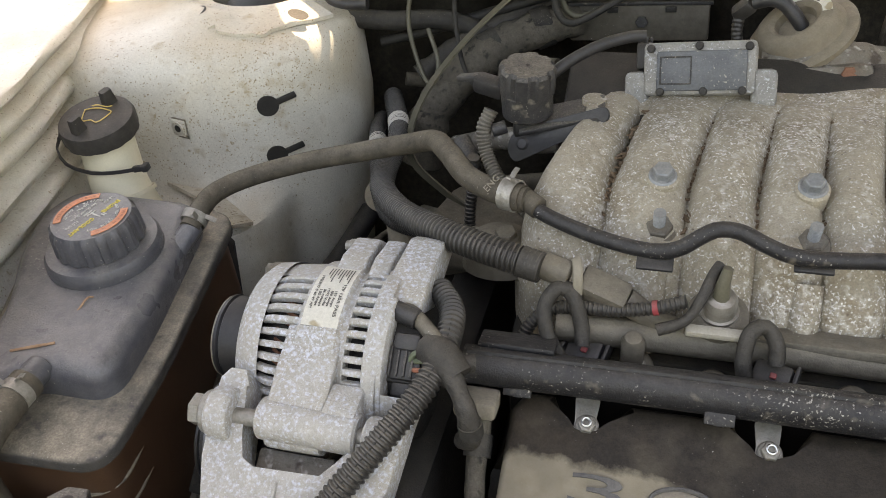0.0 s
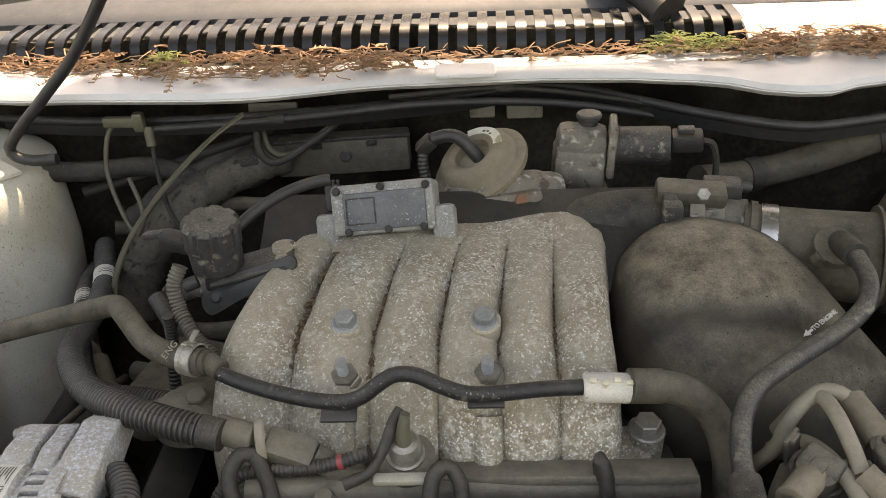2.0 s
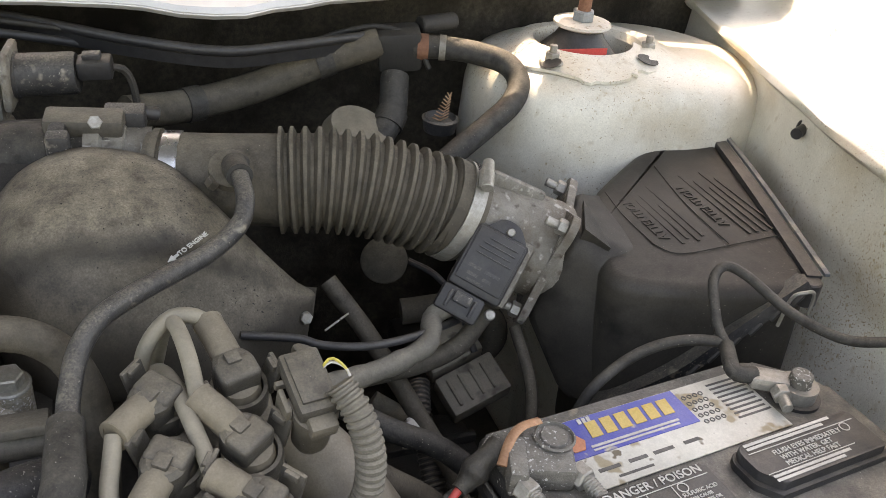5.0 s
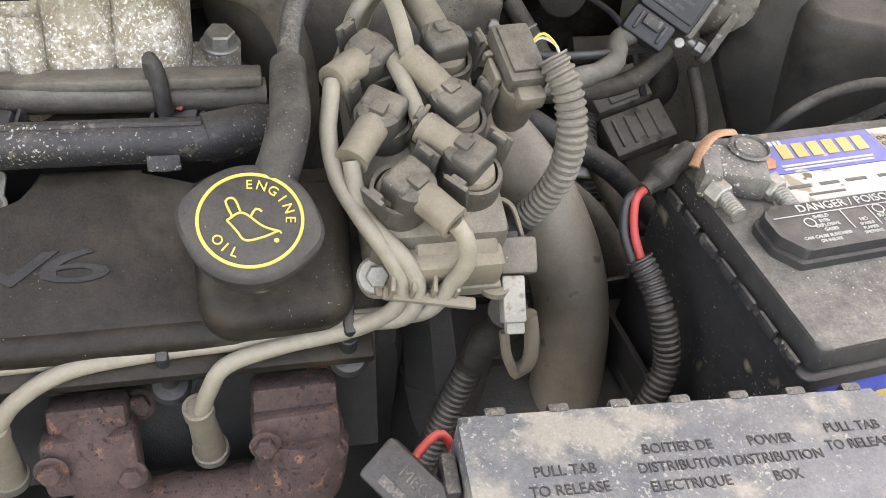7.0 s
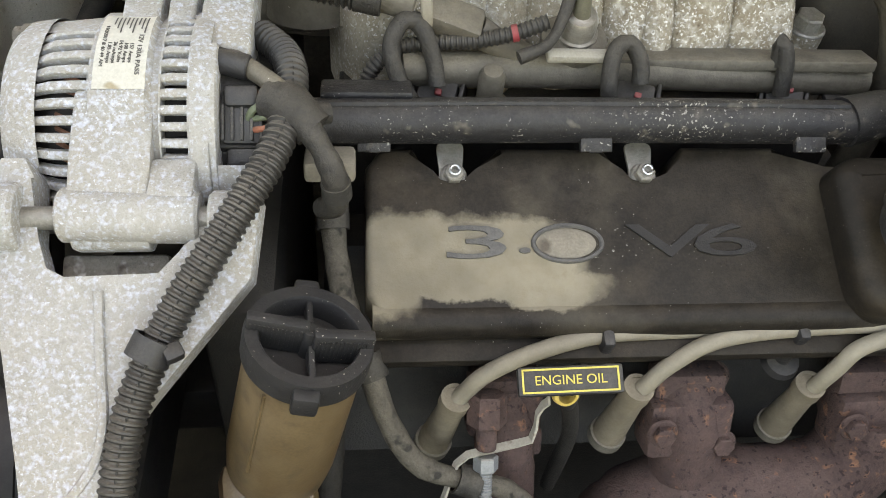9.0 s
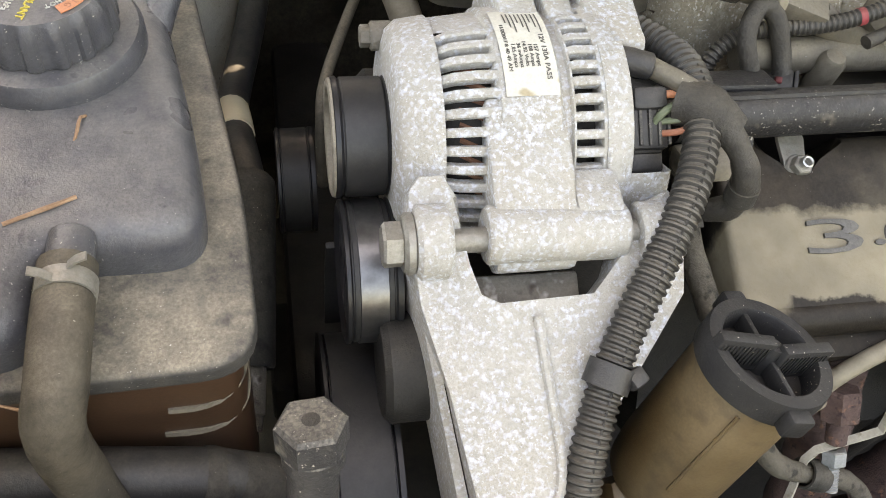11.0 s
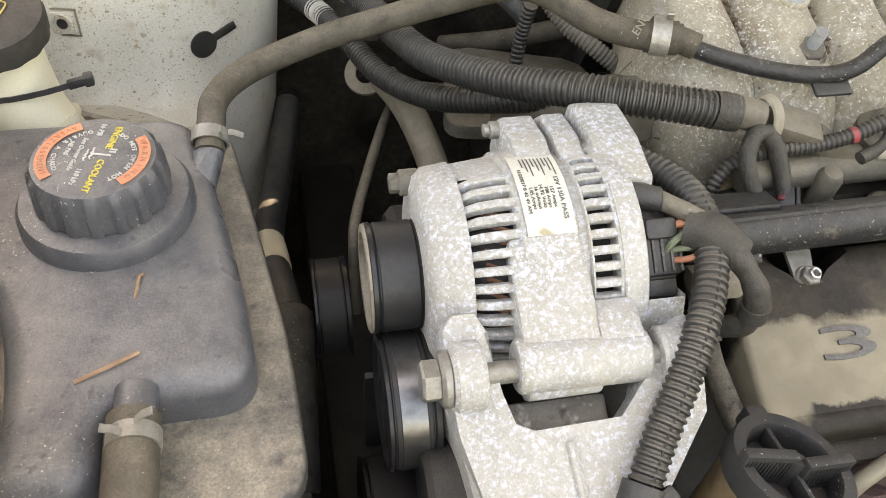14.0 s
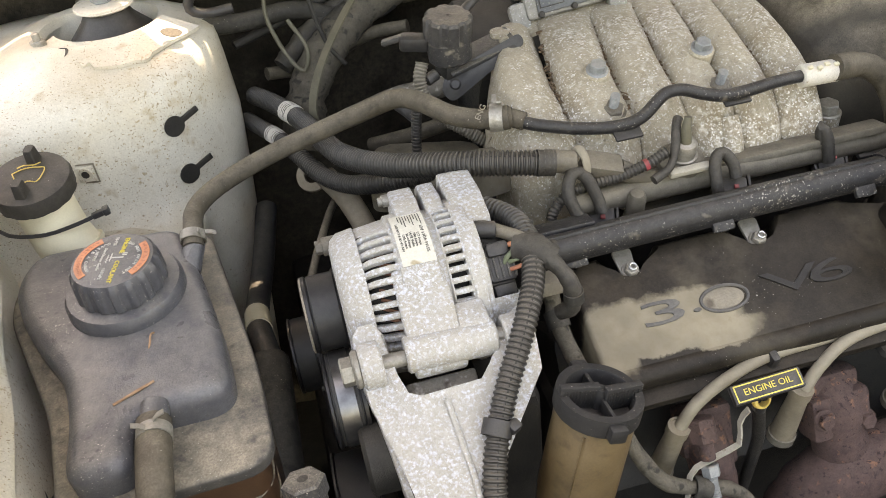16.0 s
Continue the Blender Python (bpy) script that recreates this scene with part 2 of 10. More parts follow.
    "amber": mat("aged_amber_tank", (0.115, 0.078, 0.040), (0.185, 0.130, 0.072), 0.38, 0, 22, 0.12, (0.24, 0.20, 0.145), 0.5, ((0.06, 0.042, 0.025), 60, 0.58, 0.8), ((0.085, 0.046, 0.018), 14, 0.42, 0.66), grit=0.15),
    "brown_tank": mat("brown_coolant_tank", (0.070, 0.036, 0.022), (0.105, 0.056, 0.033), 0.35, 0, 20, 0.05, (0.22, 0.18, 0.13), 0.35),
    "grimy_paint": mat("grimy_cream_paint", (0.50, 0.45, 0.36), (0.60, 0.55, 0.46), 0.6, 0, 60, 0.3, (0.46, 0.40, 0.30), 0.5, [((0.22, 0.165, 0.11), 300, 0.60, 0.72), ((0.30, 0.24, 0.165), 70, 0.56, 0.74)], ((0.38, 0.315, 0.225), 22, 0.48, 0.74)),
    "cream": mat("cream_filler_plastic", (0.66, 0.61, 0.45), (0.73, 0.68, 0.52), 0.45, 0, 25, 0.05, (0.50, 0.43, 0.30), 0.35, grit=0.06),
    "white_pl": mat("dirty_white_plastic", (0.58, 0.55, 0.49), (0.68, 0.65, 0.59), 0.55, 0, 80, 0.1, (0.42, 0.36, 0.27), 0.45, ((0.30, 0.25, 0.18), 160, 0.62, 0.72)),
    "pale_dusty": mat("dusty_pale_plastic", (0.34, 0.32, 0.27), (0.44, 0.41, 0.35), 0.6, 0, 80, 0.15, (0.36, 0.315, 0.24), 0.5, ((0.20, 0.17, 0.125), 160, 0.60, 0.74), grit=0.15),
    "paper": mat("yellowed_paper_label", (0.62, 0.60, 0.52), (0.72, 0.70, 0.62), 0.7, 0, 90, 0.05, (0.45, 0.40, 0.31), 0.25, [((0.36, 0.30, 0.20), 48, 0.60, 0.66), ((0.16, 0.13, 0.09), 90, 0.68, 0.74)], grit=0.12),
    "ink": mat("faded_black_ink", (0.10, 0.095, 0.085), (0.16, 0.15, 0.135), 0.7, 0, 200, 0),
    "yellow": mat("yellow_print", (0.62, 0.50, 0.09), (0.72, 0.58, 0.12), 0.55, 0, 200, 0.05, DUST, 0.2),
    "faded_orange": mat("dark_faded_orange_print", (0.36, 0.12, 0.07), (0.45, 0.16, 0.09), 0.6, 0, 200, 0.05, DUST, 0.35),
    "orange": mat("faded_orange_print", (0.62, 0.21, 0.10), (0.70, 0.28, 0.15), 0.6, 0, 200, 0.05, DUST, 0.35),
    "white_ink": mat("white_print", (0.50, 0.49, 0.455), (0.60, 0.59, 0.55), 0.6, 0, 200, 0, DUST, 0.2),
    "blue": mat("blue_label", (0.035, 0.06, 0.36), (0.05, 0.085, 0.44), 0.4, 0, 60, 0.03, (0.34, 0.30, 0.24), 0.25, ((0.40, 0.36, 0.28), 90, 0.66, 0.76)),
    "gold": mat("gold_print", (0.62, 0.42, 0.10), (0.72, 0.52, 0.16), 0.5, 0, 60, 0.03, (0.36, 0.32, 0.24), 0.2),
    "red": mat("red_insulation", (0.50, 0.045, 0.04), (0.60, 0.07, 0.06), 0.5, 0, 90, 0.1, DUST, 0.25),
    "green": mat("green_insulation", (0.12, 0.15, 0.09), (0.17, 0.20, 0.13), 0.5, 0, 90, 0.1),
    "copper": mat("bare_copper", (0.36, 0.17, 0.09), (0.52, 0.28, 0.16), 0.5, 0.4, 200, 0.3, DUST, 0.4),
    "battery": mat("dusty_battery_case", (0.026, 0.026, 0.027), (0.048, 0.047, 0.046), 0.48, 0, 80, 0.3, (0.28, 0.26, 0.215), 0.75, [((0.52, 0.50, 0.45), 480, 0.70, 0.75), ((0.40, 0.34, 0.24), 30, 0.66, 0.76)]),
    "pdb": mat("dusty_fuse_box_lid", (0.075, 0.085, 0.096), (0.122, 0.132, 0.142), 0.55, 0, 70, 0.35, (0.31, 0.295, 0.255), 0.45, ((0.30, 0.29, 0.25), 420, 0.62, 0.72), ((0.27, 0.248, 0.20), 13, 0.54, 0.61)),
    "lead": mat("oxidised_lead_clamp", (0.105, 0.098, 0.086), (0.18, 0.168, 0.148), 0.6, 0.2, 120, 0.7, (0.36, 0.335, 0.285), 0.5, ((0.5, 0.49, 0.46), 400, 0.62, 0.68)),
    "pulley": mat("satin_black_pulley", (0.018, 0.018, 0.020), (0.026, 0.026, 0.028), 0.36, 0.2, 60, 0.02, grit=0.05),
    "belt": mat("worn_drive_belt", (0.020, 0.020, 0.021), (0.032, 0.031, 0.030), 0.5, 0, 150, 0.1),
    "needle": mat("dry_pine_needles", (0.20, 0.10, 0.055), (0.50, 0.32, 0.20), 0.8, 0, 60, 0.1),
    "moss": mat("moss", (0.22, 0.26, 0.08), (0.34, 0.36, 0.14), 0.9, 0, 90, 0.3),
    "strap": mat("olive_plastic_strap", (0.085, 0.080, 0.055), (0.13, 0.12, 0.085), 0.5, 0, 60, 0.05, DUST, 0.4),
    "grille": mat("weathered_cowl_plastic", (0.011, 0.012, 0.014), (0.019, 0.021, 0.024), 0.24, 0, 60, 0.08, (0.05, 0.05, 0.05), 0.15, spec=0.4, grit=0.1),
    # bleached rail; its paler blue-grey also holds sun and sky glare
    "bleached": mat("bleached_skylit_cowl_plastic", (0.034, 0.039, 0.048), (0.052, 0.058, 0.070), 0.6, 0, 40, 0.08, (0.13, 0.13, 0.13), 0.3, ((0.035, 0.06, 0.075), 120, 0.62, 0.74), spec=0.3, grit=0.12),
    "crumb": mat("dark_dry_crumbs", (0.095, 0.060, 0.036), (0.24, 0.165, 0.105), 0.85, 0, 200, 0.1),
    "asphalt": mat("asphalt", (0.04, 0.04, 0.04), (0.065, 0.063, 0.06), 0.9, 0, 60, 0.6),
    "hood": mat("hood_liner", (0.16, 0.155, 0.145), (0.22, 0.21, 0.195), 0.9, 0, 20, 0.2),
}


def glass(name):
    m = bpy.data.materials.new(name)
    m.use_nodes = True
    b = m.node_tree.nodes["Principled BSDF"]
    b.inputs["Base Color"].default_value = (0.03, 0.035, 0.04, 1)
    b.inputs["Roughness"].default_value = 0.08
    b.inputs["Coat Weight"].default_value = 0.5
    return m


M["glass"] = glass("tinted_windscreen")


# ---- mesh helpers ----
V = Vector


def set_to(dx, dy, dz, pivot=(0, 0, 0), scale=(1, 1, 1), turn=(0, 0, 0)):
    """Where a thing is set down: scaled and turned about pivot, then moved."""
    return pose(pivot[0] + dx, pivot[1] + dy, pivot[2] + dz, *turn) @ Matrix.Diagonal((*scale, 1)) @ Matrix.Translation(-V(pivot))


BACK = set_to(0.0, 0.030, 0.0)
PLACE = {
    "coolant_reservoir": set_to(0.003, -0.006, 0.001, (-0.45, 0.577, 0.842), turn=(4.0, 0, 0)),
    "twig": set_to(0.003, -0.006, 0.001, (-0.45, 0.577, 0.842), turn=(4.0, 0, 0)),
    "washer_filler": set_to(-0.0135, 0.0133, -0.0057),
    "alternator": set_to(0.0, -0.004, 0.002, (-0.15, 0.44, 0.84), (0.935, 1, 1)),
    "alternator_bracket": set_to(0.0, -0.006, 0.001, (-0.15, 0.3, 0.8), (0.945, 1, 1)),
    "conduit_clip": set_to(0.0, -0.005, 0.0),
    "tape_knot": set_to(0.003, -0.008, -0.008),
    "plug_wire_stub": set_to(0.003, -0.008, -0.009),
    "capacitor_plug": set_to(-0.005, -0.010, 0.006),
    "intake_manifold": set_to(0.003, 0.006, -0.005),
    "vapour_pipe": set_to(0.002, 0.002, -0.004),
    "pressure_sensor": set_to(0.001, 0.006, 0.002, (0.024, 0.70, 0.955), (1.06, 1, 1.10)),
    "fuel_injector": set_to(0.001, 0.0075, -0.008),
    "service_port": set_to(0.0225, -0.064, 0.10),
    "idle_valve": set_to(-0.002, 0.030, -0.008),
    "egr_valve": set_to(0.0, 0.018, 0.004),
    "relay_connector": set_to(0.017, 0.045, -0.004),
    "round_solenoid": set_to(0.016, 0.0, 0.0),
    "steering_reservoir": set_to(0.0, 0.0, 0.0, (-0.112, 0.281, 0.835), (0.94, 0.94, 1)),
    "strut_tower_west": set_to(-0.018, 0.026, -0.002),
    "strut_tower_east": set_to(0.015, 0.026, 0.0),
}
for kind_name in ("cowl_lip", "cowl_seal", "seam_patch", "spring_clip", "cowl_grille", "wiper_arm", "windscreen", "needle_litter", "needle_scatter", "moss_tuft", "wall_south", "firewall_hose", "booster_hose",
                  "control_valve", "vacuum_reservoir", "brake_fluid_cap", "cable_tray", "taped_loom", "plastic_strap", "vacuum_line", "line_elbow", "heat_shield_tab", "hood", "prop_rod"):
    PLACE[kind_name] = BACK
STAY = Matrix.Identity(4)


def thing(name, label, category, group="", kind="", at=(0, 0, 0)):
    ob = new(name)
    ob.location = PLACE.get(name, STAY) @ V(at)
    ob.empty_display_size = 0.01
    bpy.context.view_layer.update()
    return tagged(ob, label, category, group, kind)


def mesh_of(name, bm, material, angle=38):
    me = bpy.data.meshes.new(name)
    for f in bm.faces:
        f.smooth = True
    bmesh.ops.recalc_face_normals(bm, faces=bm.faces)
    bm.to_mesh(me)
    bm.free()
    me.set_sharp_from_angle(angle=radians(angle))
    me.materials.append(M[material] if isinstance(material, str) else material)
    return me


def part(name, bm, material, parent, label="", angle=38):
    """Links a bmesh, built in world places, as one mesh object under a thing or a part."""
    root = parent
    while root and root.parent:
        root = root.parent
    bm.transform(PLACE.get(root.name.split(".")[0] if root else name, STAY))
    ob = new(name, mesh_of(name, bm, material, angle))
    if parent:
        ob.parent = parent
        ob.matrix_parent_inverse = parent.matrix_world.inverted()
    if label:
        ob["label"] = label
    return ob


def solo(name, bm, material, label, category, group="", kind="", angle=38):
    return tagged(part(name, bm, material, None, "", angle), label, category, group, kind)


def joined(*bms):
    out = bms[0]
    for b in bms[1:]:
        me = bpy.data.meshes.new("join")
        b.to_mesh(me)
        b.free()
        out.from_mesh(me)
        bpy.data.meshes.remove(me)
    return out


def along(p, q, up=(0, 0, 1)):
    """A pose at p whose z axis points to q and whose y axis leans to up."""
    z = (V(q) - V(p)).normalized()
    u = V(up)
    if abs(z.dot(u.normalized())) > 0.98:
        u = V((0, 1, 0)) if abs(z.y) < 0.9 else V((1, 0, 0))
    x = u.cross(z).normalized()
    y = z.cross(x)
    m = Matrix((x, y, z)).transposed().to_4x4()
    m.translation = p
    return m


def facing(p, n, right=(1, 0, 0)):
    """A pose at p whose z axis is n and whose x axis leans to right."""
    z = V(n).normalized()
    y = z.cross(V(right)).normalized()
    x = y.cross(z)
    m = Matrix((x, y, z)).transposed().to_4x4()
    m.translation = p
    return m


def box(size, m=None, bevel=0.002, segs=2):
    bm = bmesh.new()
    bmesh.ops.create_cube(bm, size=1)
    bmesh.ops.scale(bm, vec=size, verts=bm.verts)
    if bevel:
        bmesh.ops.bevel(bm, geom=bm.edges[:], offset=min(bevel, min(size) * 0.45), segments=segs, profile=0.5, affect="EDGES")
    if m is not None:
        bm.transform(m if isinstance(m, Matrix) else Matrix.Translation(m))
    return bm


def prism(outline, z0, z1, m=None, bevel=0.0, segs=2, taper=1.0, top_only=True):
    """An outline in x, y pulled from z0 to z1; the top's edge is rounded and drawn in by taper."""
    bm = bmesh.new()
    n = len(outline)
    cx, cy = sum(p[0] for p in outline) / n, sum(p[1] for p in outline) / n
    lo = [bm.verts.new((x, y, z0)) for x, y in outline]
    hi = [bm.verts.new((cx + (x - cx) * taper, cy + (y - cy) * taper, z1)) for x, y in outline]
    for i in range(n):
        bm.faces.new((lo[i], lo[(i + 1) % n], hi[(i + 1) % n], hi[i]))
    top = bm.faces.new(hi)
    bm.faces.new(lo[::-1])
    if bevel:
        edges = list(top.edges) if top_only else bm.edges[:]
        bmesh.ops.bevel(bm, geom=edges, offset=bevel, segments=segs, profile=0.5, affect="EDGES", clamp_overlap=True)
    if m is not None:
        bm.transform(m)
    return bm


def rounded(pts, r, n=4):
    """The corners of an outline rounded by r."""
    out = []
    k = len(pts)
    for i in range(k):
        a, b, c = V(pts[i - 1]), V(pts[i]), V(pts[(i + 1) % k])
        u, w = a - b, c - b
        d = min(r, u.length * 0.45, w.length * 0.45)
        p, q = b + u.normalized() * d, b + w.normalized() * d
        for j in range(n + 1):
            t = j / n
            s = p * (1 - t) ** 2 + b * 2 * t * (1 - t) + q * t * t
            out.append((s.x, s.y))
    return out


def circle(r, n=24, cx=0, cy=0, a0=0.0):
    return [(cx + r * math.cos(a0 + 2 * math.pi * i / n), cy + r * math.sin(a0 + 2 * math.pi * i / n)) for i in range(n)]


def lathe(profile, m=None, n=32, wave=None):
    """Rows of (radius, height) turned round z; wave(angle, radius, height) may change the radius."""
    bm = bmesh.new()
    rings = []
    for r, h in profile:
        if r < 1e-6:
            rings.append([bm.verts.new((0, 0, h))])
        else:
            ring = []
            for i in range(n):
                a = 2 * math.pi * i / n
                rr = wave(a, r, h) if wave else r
                ring.append(bm.verts.new((rr * math.cos(a), rr * math.sin(a), h)))
            rings.append(ring)
    for a, b in zip(rings, rings[1:]):
        for i in range(n):
            j = (i + 1) % n
            if len(a) == 1 and len(b) > 1:
                bm.faces.new((a[0], b[j], b[i]))
            elif len(b) == 1 and len(a) > 1:
                bm.faces.new((a[i], a[j], b[0]))
            elif len(a) > 1:
                bm.faces.new((a[i], a[j], b[j], b[i]))
    if m is not None:
        bm.transform(m)
    return bm


def rod(p, q, r, r2=None, n=16, soft=0.12):
    """A round bar from p to q with softened ends."""
    L = (V(q) - V(p)).length
    r2 = r if r2 is None else r2
    e = min(r, r2) * soft
    return lathe([(0, 0), (r - e, 0), (r, e), (r2, L - e), (r2 - e, L), (0, L)], along(p, q), n)


def hexagon(p, q, r, n=6):
    L = (V(q) - V(p)).length
    e = r * 0.12
    return lathe([(0, 0), (r - e, 0), (r, e), (r, L - e), (r - e, L), (0, L)], along(p, q), n)


def spline(pts, step):
    """Places about step apart on a smooth line through pts."""
    P = [V(p) for p in pts]
    P = [P[0] * 2 - P[1]] + P + [P[-1] * 2 - P[-2]]
    fine = []
    for i in range(1, len(P) - 2):
        a, b, c, d = P[i - 1], P[i], P[i + 1], P[i + 2]
        for k in range(24):
            t = k / 24
            fine.append(0.5 * ((2 * b) + (c - a) * t + (2 * a - 5 * b + 4 * c - d) * t * t + (3 * b - a - 3 * c + d) * t ** 3))
    fine.append(P[-2])
    lens = [0.0]
    for a, b in zip(fine, fine[1:]):
        lens.append(lens[-1] + (b - a).length)
    n = max(2, round(lens[-1] / step))
    out, j = [], 0
    for i in range(n + 1):
        s = lens[-1] * i / n
        while j < len(lens) - 2 and lens[j + 1] < s:
            j += 1
        w = (s - lens[j]) / max(1e-9, lens[j + 1] - lens[j])
        out.append(fine[j].lerp(fine[j + 1], min(1, max(0, w))))
    return out


def tube(pts, r, sides=12, step=0.006, pitch=0.0, depth=0.12, flat=1.0, r_end=None, wob=0.0):
    """A hose through pts. pitch: the spacing of its corrugation; flat: its height over its width."""
    if pitch:
        step = pitch / 4
    line = spline(pts, step)
    bm = bmesh.new()
    prev = None
    up = None
    rings = []
    n = len(line)
    for i, p in enumerate(line):
        d = (line[min(i + 1, n - 1)] - line[max(i - 1, 0)]).normalized()
        if up is None:
            up = V((0, 0, 1)) if abs(d.z) < 0.9 else V((0, 1, 0))
        x = up.cross(d).normalized()
        up = d.cross(x).normalized()
        rr = r + ((r_end - r) * i / (n - 1) if r_end else 0)
        if pitch:
            rr *= (1.0, 1.0, 1 - depth, 1 - depth)[i % 4]
        if wob:
            rr *= 1 + wob * noise.noise(p * 90)
        ring = [bm.verts.new(p + x * math.cos(2 * math.pi * k / sides) * rr + up * math.sin(2 * math.pi * k / sides) * rr * flat) for k in range(sides)]
        rings.append(ring)
    for a, b in zip(rings, rings[1:]):
        for k in range(sides):
            bm.faces.new((a[k], a[(k + 1) % sides], b[(k + 1) % sides], b[k]))
    bm.faces.new(rings[0][::-1])
    bm.faces.new(rings[-1])
    return bm


def ribbon(pts, width, thick, right):
    """A flat band along pts, width across the way `right`."""
    line = spline(pts, 0.01)
    bm = bmesh.new()
    rings = []
    rt = V(right).normalized()
    for i, p in enumerate(line):
        d = (line[min(i + 1, len(line) - 1)] - line[max(i - 1, 0)]).normalized()
        x = (rt - d * rt.dot(d)).normalized()
        y = d.cross(x)
        rings.append([bm.verts.new(p + x * a * width / 2 + y * b * thick / 2) for a, b in ((-1, -1), (1, -1), (1, 1), (-1, 1))])
    for a, b in zip(rings, rings[1:]):
        for k in range(4):
            bm.faces.new((a[k], a[(k + 1) % 4], b[(k + 1) % 4], b[k]))
    bm.faces.new(rings[0][::-1])
    bm.faces.new(rings[-1])
    return bm


def sheet(rows, thick=0.0, way=(0, 0, -1)):
    """A surface through rows of places, with a thickness along `way`."""
    bm = bmesh.new()
    grid = [[bm.verts.new(p) for p in row] for row in rows]
    faces = []
    for a, b in zip(grid, grid[1:]):
        for i in range(len(a) - 1):
            faces.append(bm.faces.new((a[i], a[i + 1], b[i + 1], b[i])))
    if thick:
        got = bmesh.ops.extrude_face_region(bm, geom=faces)
        vs = [g for g in got["geom"] if isinstance(g, bmesh.types.BMVert)]
        bmesh.ops.translate(bm, vec=V(way).normalized() * thick, verts=vs)
    return bm


def letters(text, size, m, depth=0.0004, squeeze=1.0):
    """Raised writing, centred at the pose m, its baseline along x."""
    c = bpy.data.curves.new("letters", "FONT")
    c.body, c.size, c.extrude = text, size, depth
    c.align_x, c.align_y = "CENTER", "CENTER"
    c.resolution_u = 3
    ob = bpy.data.objects.new("letters", c)
    scene.collection.objects.link(ob)
    bpy.context.view_layer.update()
    me = bpy.data.meshes.new_from_object(ob.evaluated_get(bpy.context.evaluated_depsgraph_get()))
    bpy.data.objects.remove(ob)
    bpy.data.curves.remove(c)
    bm = bmesh.new()
    bm.from_mesh(me)
    bpy.data.meshes.remove(me)
    bm.transform(m @ Matrix.Diagonal((squeeze, 1, 1, 1)))
    return bm


def arc_letters(text, size, radius, mid, step, m, depth=0.0004, inward=False):
    """Writing bent round a circle; mid: the angle of its middle in degrees."""
    out = None
    n = len(text)
    for i, ch in enumerate(text):
        if ch == " ":
            continue
        s = 1 if inward else -1
        a = radians(mid + s * (i - (n - 1) / 2) * step)
        turn = math.degrees(a) + (90 if inward else -90)
        b = letters(ch, size, m @ Matrix.Translation((radius * math.cos(a), radius * math.sin(a), 0)) @ pose(0, 0, 0, 0, 0, turn), depth)
        out = b if out is None else joined(out, b)
    return out


def bars(rows, m, h=0.0004):
    """Lines of unreadable print: rows of (x, y, length, height)."""
    out = None
    for x, y, w, t in rows:
        b = box((w, t, h), m @ Matrix.Translation((x + w / 2, y, 0)), 0)
        out = b if out is None else joined(out, b)
    return out


def ring_band(p, axis, r, width, thick, n=32):
    m = along(V(p) - V(axis).normalized() * width / 2, V(p) + V(axis).normalized())
    return lathe([(r, 0), (r + thick, 0), (r + thick, width), (r, width), (r, 0)], m, n)


def bolt_head(parent, p, way, r=0.007, h=0.006, washer=0.0, material="bolt", name="bolt"):
    p, way = V(p), V(way).normalized()
    bm = hexagon(p, p + way * h, r)
    if washer:
        bm = joined(bm, rod(p - way * 0.001, p + way * 0.0015, washer, n=20))
    return part(name, bm, material, parent)


def dress(ob, pts, r, spots, name="clamp", material="bolt", width=0.010):
    """Bands round a hose or loom near the points of its line that spots names."""
    pts = [V(p) for p in pts]
    for k in spots:
        ax = pts[min(k + 1, len(pts) - 1)] - pts[max(k - 1, 0)]
        part(name, ring_band(pts[k], ax, r, width, 0.0016), material, ob)
    return ob



# ---- the setting: ground, body shell, cowl ----
MID = 0.193  # the car's middle in x


def mirrored(bm):
    bm.transform(Matrix.Translation((2 * MID, 0, 0)) @ Matrix.Diagonal((-1, 1, 1, 1)))
    bmesh.ops.reverse_faces(bm, faces=bm.faces)
    return bm


bm = bmesh.new()
bmesh.ops.create_grid(bm, x_segments=8, y_segments=8, size=400)
solo("ground", bm, "asphalt", "rough grey asphalt ground under the car", "ground", kind="structure")


def apron(flip):
    """The inner wing: a stepped, ribbed panel that draws in towards the front."""
    prof = [(-0.34, 0.97), (-0.20, 0.998), (-0.125, 1.002), (-0.112, 0.999), (-0.108, 0.986), (-0.092, 0.975), (-0.050, 0.970), (-0.012, 0.967), (-0.004, 0.971), (0.003, 0.970), (0.005, 0.964), (0.000, 0.959), (-0.020, 0.957)]
    for k, z in enumerate((0.954, 0.928, 0.896, 0.864)):  # four pressed ribs on the west side
        if flip:
            prof.append((-0.010 + 0.003 * k, z))
            continue
        prof += [(-0.016, z), (-0.002, z - 0.004), (0.004, z - 0.011), (0.001, z - 0.019), (-0.012, z - 0.025)]
    prof += [(-0.008, 0.834), (-0.002, 0.826), (0.006, 0.79), (0.03, 0.72), (0.05, 0.66), (0.10, 0.50), (0.12, 0.30)]
    rows = []
    for i in range(47):
        y = -0.05 + i * 0.031
        base = -0.583 - (0.30 if y > 0.6 else 0.20) * (y - 0.6)
        rows.append([(base + dx + 0.0012 * math.sin(y * 40 + k) + 0.003 * noise.noise(V((y * 7, z * 9, 2.0))), y, z) for k, (dx, z) in enumerate(prof)])
    bm = sheet(rows, 0.002, (-1, 0, -0.3))
    return mirrored(bm) if flip else bm


